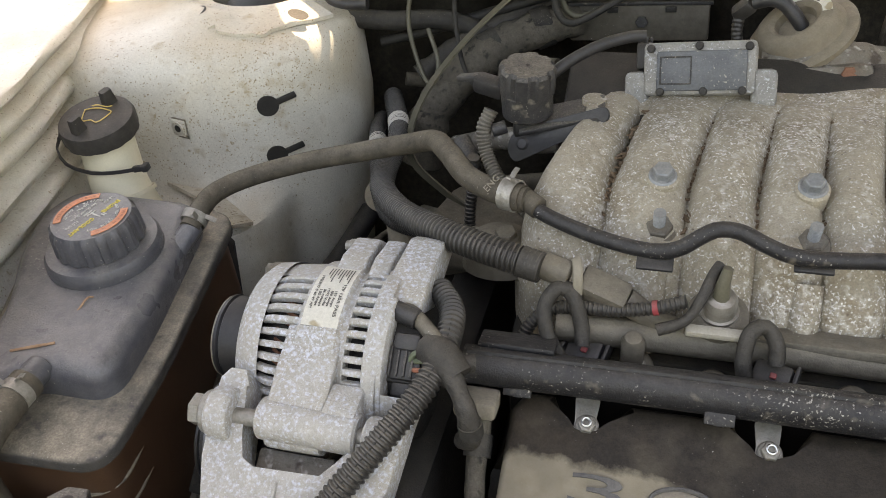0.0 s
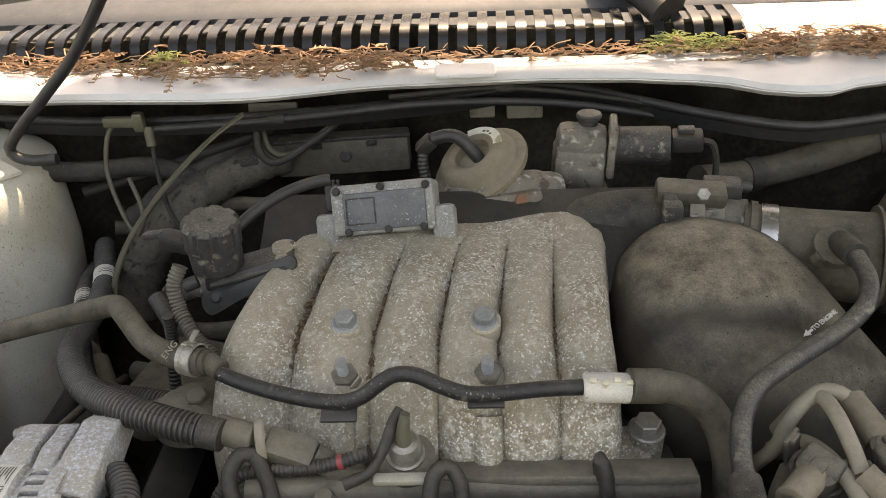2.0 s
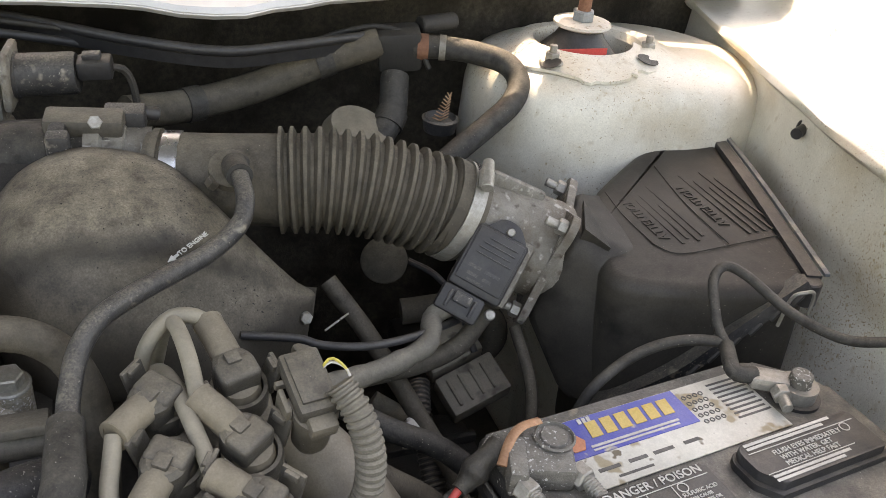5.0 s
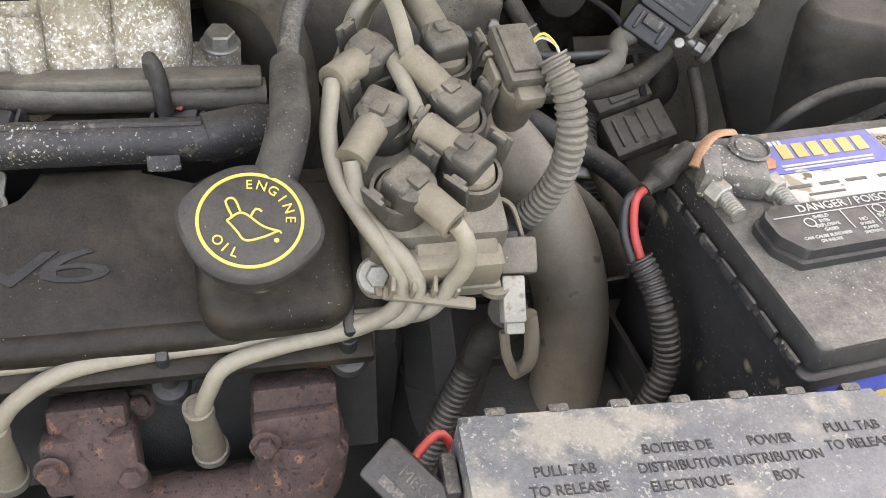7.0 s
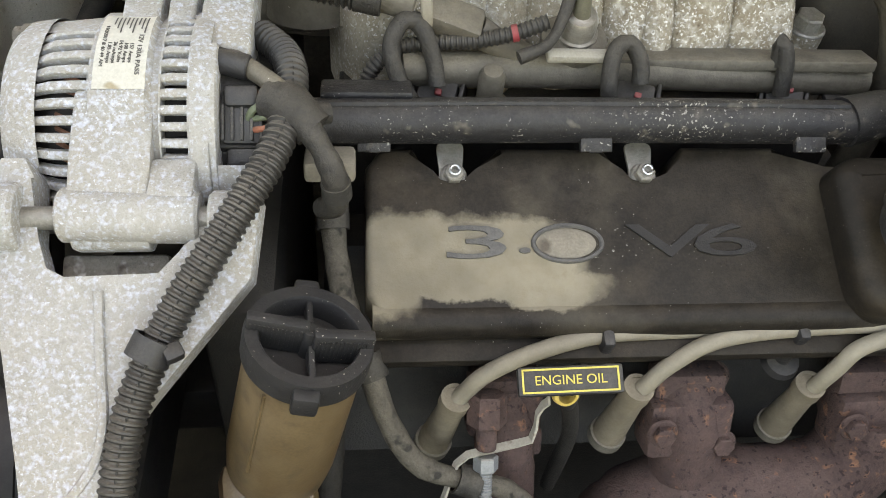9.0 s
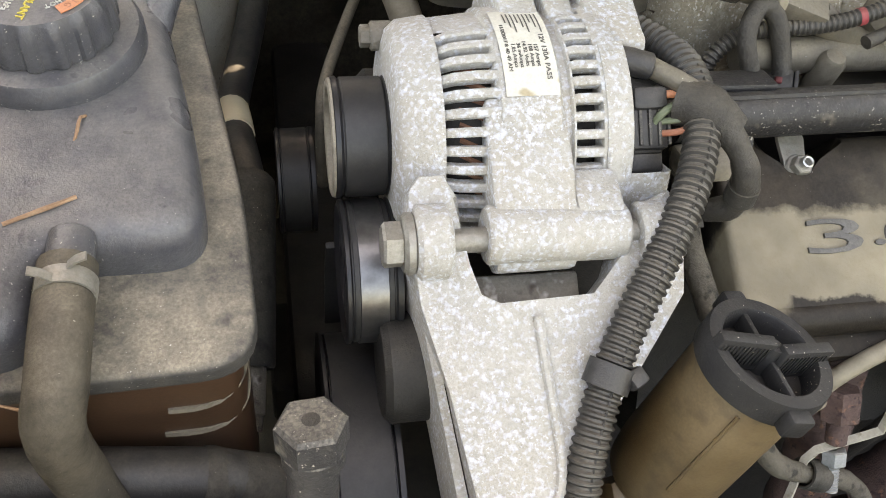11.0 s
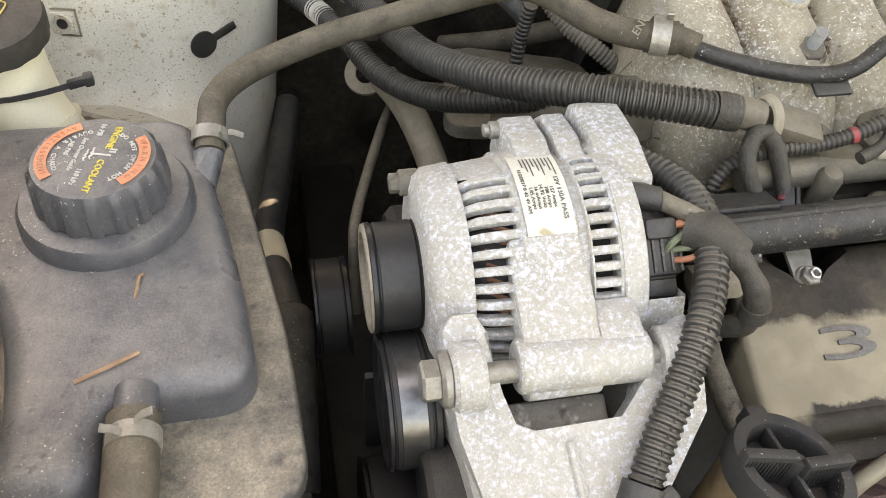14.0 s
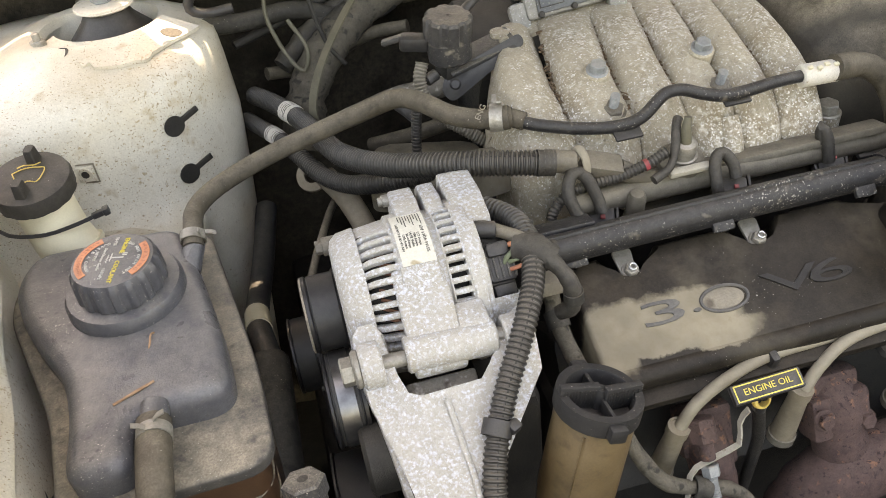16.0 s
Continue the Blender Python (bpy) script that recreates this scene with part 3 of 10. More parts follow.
for flip, side in ((False, "west"), (True, "east")):
    solo("apron_" + side, apron(flip), "paint", "dirty white painted inner wing panel with pressed ribs", "panel", kind="structure", angle=60)


def tower(flip):
    """A strut tower with its flared foot, top plate, ring, mount and nuts."""
    side = "east" if flip else "west"
    sx = -1 if flip else 1
    cx = 2 * MID + 0.436 if flip else -0.436
    c = V((cx, 0.838, 0))
    top = thing("strut_tower_" + side, "dirty white painted strut tower with a bolted top mount", "strut tower", kind="structure")

    def push(a, r, h):
        # the outer side runs out into the wing
        out = max(0.0, -math.cos(a) * sx)
        if r > 0.133 and h < 0.83:
            w = min(1.0, max(0.0, (-0.55 * math.cos(a) * sx - 0.83 * math.sin(a) - 0.35) / 0.45))
            r = 0.130 - 0.10 * (0.83 - h) + (r - 0.130 + 0.10 * (0.83 - h)) * w * w * (3 - 2 * w)
        # a shoulder that runs out flat into the wing
        brim = 0.9 * max(0.0, out - 0.35) ** 1.2 * min(1.0, max(0.0, (0.958 - h) / 0.006)) if r > 0.09 else 0.0
        wide = brim + 0.42 * out ** 2 if flip else brim + 0.45 * out ** 1.15 + 0.24 * out ** 4 * min(1.0, max(0.0, (0.962 - h) / 0.03))
        return r * (1 + wide * (1 if h < 0.99 else 0))
    prof = [(0.052, 0.925), (0.050, 0.960), (0.054, 0.968), (0.062, 0.970), (0.072, 0.966), (0.085, 0.958), (0.104, 0.951), (0.116, 0.944), (0.124, 0.932), (0.128, 0.912),
            (0.1295, 0.88), (0.131, 0.85), (0.134, 0.82), (0.142, 0.800), (0.158, 0.790), (0.195, 0.784), (0.214, 0.780), (0.220, 0.772), (0.224, 0.74), (0.230, 0.60), (0.24, 0.35)]
    body = lathe(prof, Matrix.Translation(c), 96, push)
    if not flip:  # the west wall stands a little outside its mount
        for v in body.verts:
            k = min(1.0, max(0.0, (0.958 - v.co.z) / 0.03))
            v.co.x, v.co.y = v.co.x - 0.015 * k, v.co.y - 0.018 * k
    part("shell", body, "paint", top)
    # pressed top plate with a torn edge
    pts = []
    for i in range(40):
        a = radians(-158 + i * 138 / 39)
        r = 0.099 + 0.003 * math.sin(i * 0.35) - 0.006 * (i in (13, 14, 16)) + 0.004 * (i in (25, 26))
        pts.append((r * math.cos(a), r * math.sin(a)))
    inner = [(0.062 * math.cos(radians(-20 - i * 138 / 19)), 0.062 * math.sin(radians(-20 - i * 138 / 19))) for i in range(20)]
    plate = prism(pts + inner, 0.0, 0.0035)
    for v in plate.verts:
        r = math.hypot(v.co.x, v.co.y)
        v.co.z += 0.9685 - 0.42 * max(0, r - 0.066)
        v.co.x *= sx
    plate.transform(Matrix.Translation(c))
    part("top_plate", plate, "paint", top)
    part("rubber_mount", lathe([(0, 0.945), (0.049, 0.945), (0.049, 0.952), (0.030, 0.972), (0.022, 0.985), (0, 0.985)], Matrix.Translation(c), 40), "black", top, "black rubber strut mount in the opening")
    part("washer", lathe([(0.006, 0.984), (0.028, 0.984), (0.033, 0.987), (0.033, 0.990), (0.026, 0.9915), (0.006, 0.9915)], Matrix.Translation(c), 40), "white_pl", top, "pale cupped washer")
    part("nut", hexagon(c + V((0, 0, 0.991)), c + V((0, 0, 1.003)), 0.013), "bolt_blue", top)
    part("rod_end", rod(c + V((0, 0, 1.0)), c + V((0, 0, 1.017)), 0.0075), "rod_rust", top, "rusty strut rod end")
    for ang in (205, 115, 320) if flip else (205, 115):
        a = radians(ang)
        p = c + V((0.080 * math.cos(a) * sx, 0.080 * math.sin(a), 0.961))
        stud = part("stud", joined(rod(p, p + V((0, 0, 0.004)), 0.0135, n=24), hexagon(p + V((0, 0, 0.003)), p + V((0, 0, 0.013)), 0.0085), rod(p + V((0, 0, 0.012)), p + V((0, 0, 0.021)), 0.0042)), "bolt", top, "dull studs with flange nuts")
    for ang, rr in ((-43, 0.0085), (-128, 0.011)):
        a = radians(ang)
        d = 0.091 if ang > -100 else 0.083
        p = c + V((d * math.cos(a) * sx, d * math.sin(a), 0.9615))
        n = V((0.38 * math.cos(a) * sx, 0.38 * math.sin(a), 0.92))
        part("hole", lathe([(0, 0), (rr, 0), (rr * 1.08, 0.0012), (0, 0.0006)], facing(p + n * 0.0040, n) @ Matrix.Diagonal((1.25, 0.8, 1, 1)), 24), "dark", top, "dark drilled hole")
    return top, c


tower_w, cw = tower(False)
tower_e, ce = tower(True)


def wall_spot(c, x, z):
    """A place on the west tower's front at x and height z, and the way out of it."""
    dx, r = x - (c.x - 0.015), 0.130
    for _ in range(20):
        y = -math.sqrt(max(1e-6, r * r - dx * dx))
        out = max(0.0, -math.cos(math.atan2(y, dx)))
        r = 0.130 * (1 + 0.45 * out ** 1.15 + 0.24 * out ** 4)
    return V((x, c.y - 0.018 + y, z)), V((dx, y, 0)).normalized()


# key-shaped slots and the square weld nut in the west tower's wall
for z in (0.8915, 0.8325):
    p, n = wall_spot(cw, -0.387, z)
    m = facing(p + n * 0.0006, n, (1, 0, 0.0))
    key = joined(lathe([(0, 0), (0.0115, 0), (0.0115, 0.0016), (0, 0.0016)], m, 28), box((0.026, 0.007, 0.0026), m @ pose(0.018, 0.005, 0.0002, 0, 0, 16), 0.001))
    part("key_slot", key, "dark", tower_w, "black key-shaped slot in the wall")
p, n = wall_spot(cw, -0.4825, 0.8715)
m = facing(p + n * 0.001, n)
weld = part("weld_nut", joined(box((0.018, 0.018, 0.004), m @ pose(0, 0, 0.001), 0.0015), lathe([(0.0062, 0.002), (0.0085, 0.002), (0.0080, 0.0042), (0.0062, 0.0042)], m, 20)), "paint", tower_w)
part("hole", lathe([(0, 0.0034), (0.0042, 0.0034), (0, 0.0038)], m, 16), "dark", tower_w)
part("nut_outline", joined(*[box((0.023, 0.0012, 0.0012), m @ pose(0, 0, 0, 0, 0, a) @ pose(0, 0.0108, 0.0004), 0) for a in (0, 90, 180, 270)]), "inner", tower_w, "thin darker line round the weld nut")
# red tag and bright clip at the east mount
part("tag", sheet([[(0.775 + i * 0.012, 0.802 - i * 0.006, 0.9705 - 0.004 * j + 0.002 * i) for i in range(5)] for j in range(5)], 0.0008, (0, 1, 0.4)), "red", tower_e, "torn red paper tag in the mount")

# wheel-house shelf lip in front of the west tower
lip = [(-0.70, 0.72, 0.802), (-0.605, 0.728, 0.800), (-0.535, 0.712, 0.800), (-0.468, 0.682, 0.799), (-0.412, 0.644, 0.796)]
solo("shelf_lip", ribbon(lip, 0.026, 0.004, (0.5, 1, -0.35)), "grimy_paint", "raised grimy painted lip along the wheel-house shelf", "panel", kind="structure")
rows = []
for x, y, z in [(-0.70, 0.70, 0.79), (-0.60, 0.712, 0.788), (-0.53, 0.695, 0.786), (-0.46, 0.664, 0.784), (-0.42, 0.636, 0.78), (-0.405, 0.60, 0.70), (-0.405, 0.50, 0.62), (-0.405, 0.30, 0.60), (-0.405, 0.15, 0.60)]:
    rows.append([(x, y, z), (x - 0.01, y - 0.03, z - 0.05), (x + 0.004, y - 0.04, z - 0.13), (x + 0.03, y - 0.03, z - 0.40)])
solo("wheel_house", sheet(rows, 0.003, (-0.6, 0.6, 0)), "dark", "grimy wheel-house panel below the shelf", "panel", kind="structure")
solo("side_member", box((0.07, 1.3, 0.10), (-0.30, 0.42, 0.47), 0.012), "dark", "grimy black side member low in the bay", "frame rail", kind="structure")
solo("side_member", box((0.07, 1.3, 0.10), (0.70, 0.42, 0.47), 0.012), "dark", "grimy black side member low in the bay", "frame rail", kind="structure")
solo("subframe", box((1.1, 0.12, 0.08), (MID, 0.62, 0.34), 0.012), "dark", "grimy black cross member under the engine", "frame rail", kind="structure")
solo("undertray", box((1.5, 1.2, 0.01), (MID, 0.45, 0.24), 0.002), "dark", "black plastic tray under the engine", "tray", kind="structure")

# firewall and its felt liner
# lowest rows are added, unseen, to stop sun coming in underneath
rows = [[(-0.75 + i * 0.08, 0.965 + 0.02 * math.sin(i * 0.9) - 0.05 * (z < 0.6), z) for i in range(25)] for z in (1.045, 0.98, 0.90, 0.80, 0.66, 0.30, 0.03)]
solo("wall_south", sheet(rows, 0.01, (0, 1, 0)), "liner", "dark felt-lined firewall below the cowl", "firewall", kind="structure")


def cowl_front(x):
    pts = [(-0.80, 0.93), (-0.56, 0.875), (-0.45, 0.838), (-0.334, 0.822), (-0.14, 0.812), (0.04, 0.843), (0.182, 0.850), (0.25, 0.845), (0.34, 0.830), (0.395, 0.797), (0.435, 0.785), (0.50, 0.812), (0.556, 0.833), (0.65, 0.847), (0.778, 0.868), (0.893, 0.893), (0.95, 0.92), (1.2, 0.96)]
    for (a, p), (b, q) in zip(pts, pts[1:]):
        if a <= x <= b:
            t = (x - a) / (b - a)
            t = t * t * (3 - 2 * t)
            return p + (q - p) * t
    return 0.93


xs = [-0.78 + i * 0.03 for i in range(66)]
rows = []
for k in range(6):
    row = []
    for x in xs:
        f = cowl_front(x)
        y, z = [(f + 0.022, 1.012), (f + 0.006, 1.0165), (f, 1.0215), (f + 0.004, 1.0265), (0.5 * f + 0.44, 1.030), (max(0.888, 0.5 * f + 0.45), 1.032)][k]
        row.append((x, y, z))
    rows.append(row)
solo("cowl_lip", sheet(rows, 0.0025, (0, 0.3, -1)), "cowl_paint", "sunlit white painted cowl lip with a rolled front edge", "cowl panel", kind="structure")
seal_line = [(-0.42, 0.90, 0.975), (-0.30, 0.875, 0.978), (-0.15, 0.865, 0.982), (0.02, 0.880, 0.987), (0.10, 0.893, 0.990), (0.19, 0.905, 0.996), (0.28, 0.876, 0.987), (0.347, 0.835, 0.984), (0.43, 0.806, 0.980), (0.50, 0.822, 0.978), (0.58, 0.85, 0.975), (0.66, 0.87, 0.972)]
seal = thing("cowl_seal", "black rubber weather seal with a flange below the cowl lip", "seal", kind="structure")
part("bead", tube(seal_line, 0.0050, 12, 0.01), "black", seal)
part("flange", ribbon([(x, y + 0.004, z - 0.012) for x, y, z in seal_line], 0.013, 0.003, (0, -0.25, 1)), "black", seal)
solo("seam_patch", box((0.060, 0.034, 0.004), pose(0.10, 0.842, 1.0345, 2, 0, 2), 0.0015), "cowl_paint", "beige seam patch on the cowl lip", "trim", kind="structure")
solo("spring_clip", box((0.024, 0.012, 0.003), pose(0.555, 0.808, 1.037, -8, 0, 12), 0.001), "bolt", "bent metal clip on the cowl lip", "trim", kind="structure")

# slatted cowl panel in front of the windscreen
grille = thing("cowl_grille", "weathered black plastic cowl panel with curved slats", "cowl grille", kind="structure")
rows = [[(-0.80 + i * 0.05, y, z) for i in range(41)] for y, z in ((0.884, 1.028), (0.915, 1.020), (0.965, 1.018), (1.02, 1.030))]
part("base", sheet(rows, 0.004), "dark", grille)


def slat_mesh():
    line = [(0.0, 0.880, 1.029), (0.0, 0.881, 1.041), (0.0, 0.886, 1.051), (0.0, 0.900, 1.057), (0.0, 0.935, 1.060), (0.0, 0.975, 1.064)]
    return mesh_of("slat", ribbon(spline(line, 0.006), 0.0112, 0.004, (1, 0, 0)), "grille", 50)


slat = slat_mesh()
for i in range(62):
    x = -0.40 + i * 0.0208
    if 0.395 < x < 0.64:
        continue
    o = new("slat", slat)
    o.location = (x, 0, 0)
    o.parent = grille
    o.rotation_euler = (0, 0, radians(-6 + 9 * (x + 0.4)))
    c, s = math.cos(o.rotation_euler.z), math.sin(o.rotation_euler.z)
    o.location.x += 0.93 * s
    o.location.y = 0.93 - 0.93 * c + 0.030
rows = [[(0.395 + i * 0.0245, y, z) for i in range(11)] for y, z in ((0.884, 1.032), (0.888, 1.046), (0.910, 1.055), (0.97, 1.062), (1.03, 1.072))]
# the white colour carries the sun's glare on this plain panel
part("blank_panel", sheet(rows, 0.004), "white_pl", grille, "pale flat panel between the slats, sun glare in its colour")
rows = [[(-0.80 + i * 0.05, y, z) for i in range(41)] for y, z in ((0.965, 1.062), (0.975, 1.070), (1.01, 1.078), (1.06, 1.10), (1.16, 1.155))]
part("top_rail", sheet(rows, 0.006), "bleached", grille)
for x in (0.005, 0.265):
    part("clip", lathe([(0, 0.004), (0.006, 0.004), (0.0075, 0.002), (0.0085, 0)], Matrix.Translation((x, 1.0, 1.076)) @ pose(0, 0, 0, 14), 20), "bolt", grille, "round push clip")

wiper = thing("wiper_arm", "black wiper arm with its rounded pivot cap", "wiper arm")
part("pivot_cap", tube([(0.245, 1.02, 1.105), (0.275, 0.975, 1.092), (0.298, 0.948, 1.082), (0.318, 0.925, 1.068)], 0.020, 16, 0.006, flat=0.75, r_end=0.026), "black", wiper)
part("arm", tube([(0.25, 1.01, 1.10), (0.15, 1.05, 1.115), (-0.2, 1.09, 1.12), (-0.5, 1.10, 1.125)], 0.008, 10, 0.02), "black", wiper)

rows = [[(-0.75 + i * 0.1, y + 0.02 * ((i - 9.4) / 9.4) ** 2, z) for i in range(20)] for y, z in ((1.05, 1.085), (1.25, 1.21), (1.55, 1.38), (1.75, 1.48))]
solo("windscreen", sheet(rows, 0.005), M["glass"], "dark tinted windscreen above the cowl", "windscreen", kind="structure")

# raised hood that shades the bay
rows = []
for k in range(5):
    t = k / 4
    row = []
    for i in range(85):
        dx = -0.84 + i * 1.68 / 84
        w = max(0.0, 1 - (abs(abs(dx) - 0.555) / 0.075) ** 2)  # notches added so that a strip of sun reaches the towers
        row.append((MID + dx, 0.905 - 0.070 * w * (1 - t) - 0.62 * t, 1.115 + 0.78 * t + 0.03 * math.sin(t * 3.14)))
    rows.append(row)
solo("hood", sheet(rows, 0.02, (0, 0.7, 0.7)), "hood", "raised hood seen from below, propped open", "hood", kind="structure")
prop = [(-0.318, 0.800, 0.967), (-0.343, 0.800, 0.966), (-0.360, 0.800, 0.971), (-0.363, 0.800, 0.982), (-0.345, 0.799, 1.003), (-0.313, 0.798, 1.034), (-0.262, 0.795, 1.088), (-0.18, 0.76, 1.20), (-0.06, 0.70, 1.40)]
solo("prop_rod", tube(prop, 0.0058, 10, 0.006), "black", "bent black hood prop rod hooked at the strut tower", "prop rod")

# front cross member
rows = [[(-0.62 + i * 0.028, y - 0.0008 * i - 0.004 * max(0, i - 8), z) for i in range(12)] for y, z in ((-0.02, 0.70), (0.10, 0.775), (0.20, 0.787), (0.232, 0.787), (0.238, 0.780), (0.238, 0.60))]
solo("radiator_support", sheet(rows, 0.004, (0, -0.4, -1)), "paint", "white painted radiator support along the front", "cross member", kind="structure")
solo("wall_north", box((1.7, 0.02, 0.75), (MID, -0.35, 0.38), 0.004), "dark", "plain dark front end closing the bay", "front end", kind="structure")

# engine and gearbox masses
eng = thing("engine_block", "grimy dark engine block below the covers", "engine block")
part("block", box((0.47, 0.34, 0.34), pose(0.12, 0.55, 0.52), 0.02), "dark", eng)
part("head_front", prism([(-0.10, 0.0), (0.33, 0.0), (0.33, 0.13), (-0.10, 0.13)], 0, 0.16, pose(0, 0.345, 0.615, -27), 0.006), "dark", eng)
part("valley", box((0.36, 0.16, 0.12), pose(0.08, 0.56, 0.77), 0.01), "dark", eng)
part("rear_cover", prism([(-0.09, 0.0), (0.30, 0.0), (0.30, 0.12), (-0.09, 0.12)], 0, 0.12, pose(0, 0.70, 0.80, 25), 0.01), "dark", eng)
part("timing_cover", box((0.05, 0.36, 0.40), pose(-0.16, 0.52, 0.58), 0.015), "dark", eng)
gb = thing("gearbox", "grimy cast gearbox beneath the battery tray", "gearbox")
part("case", box((0.30, 0.34, 0.26), pose(0.50, 0.50, 0.50), 0.03), "dark", gb)
part("bell_housing", rod((0.36, 0.5, 0.52), (0.42, 0.5, 0.52), 0.17, n=32), "dark", gb)
for y in (0.40, 0.47, 0.54, 0.61):
    part("rib", box((0.24, 0.010, 0.012), pose(0.52, y, 0.633), 0.003), "dark", gb)


# ---- west side: coolant reservoir, washer filler ----
RES_FLANGE = rounded([(-0.354, 0.311), (-0.359, 0.410), (-0.389, 0.602), (-0.555, 0.605), (-0.566, 0.540), (-0.520, 0.405), (-0.508, 0.308)], 0.024)
res = thing("coolant_reservoir", "dusty black coolant reservoir with a brown stained tank and ribbed cap", "coolant reservoir", at=(-0.45, 0.45, 0.68))
def pillow(outline, z0, z1, r, n=7):
    """An outline pulled up from z0 to z1, whose top edge is rounded by r."""
    bm = bmesh.new()
    k = len(outline)
    nrm = []
    for i in range(k):
        a, b, c = V(outline[i - 1]), V(outline[i]), V(outline[(i + 1) % k])
        e = ((b - a).normalized() + (c - b).normalized()).normalized()
        nrm.append(V((-e.y, e.x)))
    area = sum(outline[i - 1][0] * outline[i][1] - outline[i][0] * outline[i - 1][1] for i in range(k))
    sg = 1 if area > 0 else -1
    rings = [[bm.verts.new((x, y, z0)) for x, y in outline]]
    for q in range(n + 1):
        a = math.pi / 2 * q / n
        d, z = r * (1 - math.cos(a)), z1 - r + r * math.sin(a)
        rings.append([bm.verts.new((p[0] + sg * m.x * d, p[1] + sg * m.y * d, z)) for p, m in zip(outline, nrm)])
    for a, b in zip(rings, rings[1:]):
        for i in range(k):
            bm.faces.new((a[i], a[(i + 1) % k], b[(i + 1) % k], b[i]))
    bm.faces.new(rings[-1])
    return bm


SOFT = rounded([(-0.374, 0.365), (-0.380, 0.435), (-0.406, 0.583), (-0.540, 0.586), (-0.556, 0.545), (-0.540, 0.488), (-0.504, 0.422), (-0.497, 0.372), (-0.499, 0.318), (-0.447, 0.316), (-0.449, 0.365)], 0.026, 7)
part("upper_shell", pillow(SOFT, 0.836, 0.871, 0.0150), "reservoir", res, "", 60)
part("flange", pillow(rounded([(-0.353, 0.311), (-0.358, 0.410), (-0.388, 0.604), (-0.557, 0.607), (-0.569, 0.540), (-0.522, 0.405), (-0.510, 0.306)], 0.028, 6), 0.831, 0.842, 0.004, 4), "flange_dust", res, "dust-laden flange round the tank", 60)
inset = [(-0.452 + (x + 0.452) * 0.925, 0.452 + (y - 0.452) * 0.955) for x, y in RES_FLANGE]
part("lower_tank", prism(inset, 0.66, 0.833, None, 0.0, 1), "brown_tank", res, "translucent brown lower tank")
for k, (z, x0) in enumerate(((0.794, -0.40), (0.768, -0.405))):
    line = [(x0, 0.3165, z), (-0.387, 0.3165, z), (-0.373, 0.321, z + 0.001), (-0.3635, 0.337, z + 0.003), (-0.3680, 0.38, z + 0.005)]
    part("level_rib", tube(line, 0.0022, 6, 0.006), "hose_brown", res)
CAP = V((-0.4535, 0.497, 0.869))
part("collar", lathe([(0, -0.004), (0.0480, -0.004), (0.0495, 0.001), (0.0490, 0.010), (0.0465, 0.0140), (0.040, 0.0150), (0, 0.0150)], Matrix.Translation(CAP), 48), "reservoir", res)


def scallop(a, r, h):
    return r if r < 0.033 or h > 0.041 else r - 0.0018 * max(0.0, min(1.0, 0.5 + 1.6 * math.sin(a * 17)))


cap = part("cap", lathe([(0.035, 0.013), (0.0378, 0.016), (0.0378, 0.020), (0.0372, 0.032), (0.0362, 0.0375), (0.0330, 0.0412), (0.030, 0.0415), (0, 0.0415)], Matrix.Translation(CAP), 160, scallop), "reservoir", res, "ribbed screw cap with orange and yellow print")
top = Matrix.Translation(CAP + V((0, 0, 0.0420)))


def arc_band(r0, r1, a0, a1, m, h=0.0005, n=14):
    pts = [(r1 * math.cos(radians(a0 + (a1 - a0) * i / n)), r1 * math.sin(radians(a0 + (a1 - a0) * i / n))) for i in range(n + 1)]
    pts += [(r0 * math.cos(radians(a1 + (a0 - a1) * i / n)), r0 * math.sin(radians(a1 + (a0 - a1) * i / n))) for i in range(n + 1)]
    return prism(pts, 0, h, m)


part("band", arc_band(0.0243, 0.0305, 107, 213, top), "orange", cap, "orange warning band")
part("band", arc_band(0.0243, 0.0305, -57, 28, top), "orange", cap, "orange warning band")
flat = Matrix.Translation(CAP + V((0, 0, 0.0418)))
ink = top @ pose(0, 0, 0.0004)
part("print", arc_letters("AVERTISSEMENT", 0.0046, 0.0274, 160, 7.4, ink, 0.0003, True), "faded_orange", cap)
part("print", arc_letters("WARNING", 0.0048, 0.0274, -14, 10.5, ink, 0.0003), "faded_orange", cap)
part("print", arc_letters("DO NOT OPEN HOT", 0.0038, 0.0216, -8, 8.0, flat, 0.0004), "white_ink", cap)
part("print", arc_letters("OUVRIR A CHAUD", 0.0037, 0.0212, 150, 8.0, flat, 0.0004, True), "white_ink", cap)
for words, size, x, y, ink_name in (("ENGINE", 0.0054, 0.0100, 0.0145, "yellow"), ("COOLANT", 0.0054, 0.0010, -0.0160, "yellow"), ("NE PAS", 0.0036, -0.0135, 0.0085, "white_ink"),
                                    ("See Owner Guide", 0.0037, -0.0085, 0.0030, "white_ink"), ("16 PSI", 0.0042, 0.0030, 0.0225, "white_ink"), ("110 kPa", 0.0042, -0.0080, -0.0155, "white_ink")):
    part("print", letters(words, size, flat @ pose(x, y, 0, 0, 0, -106)), ink_name, cap)
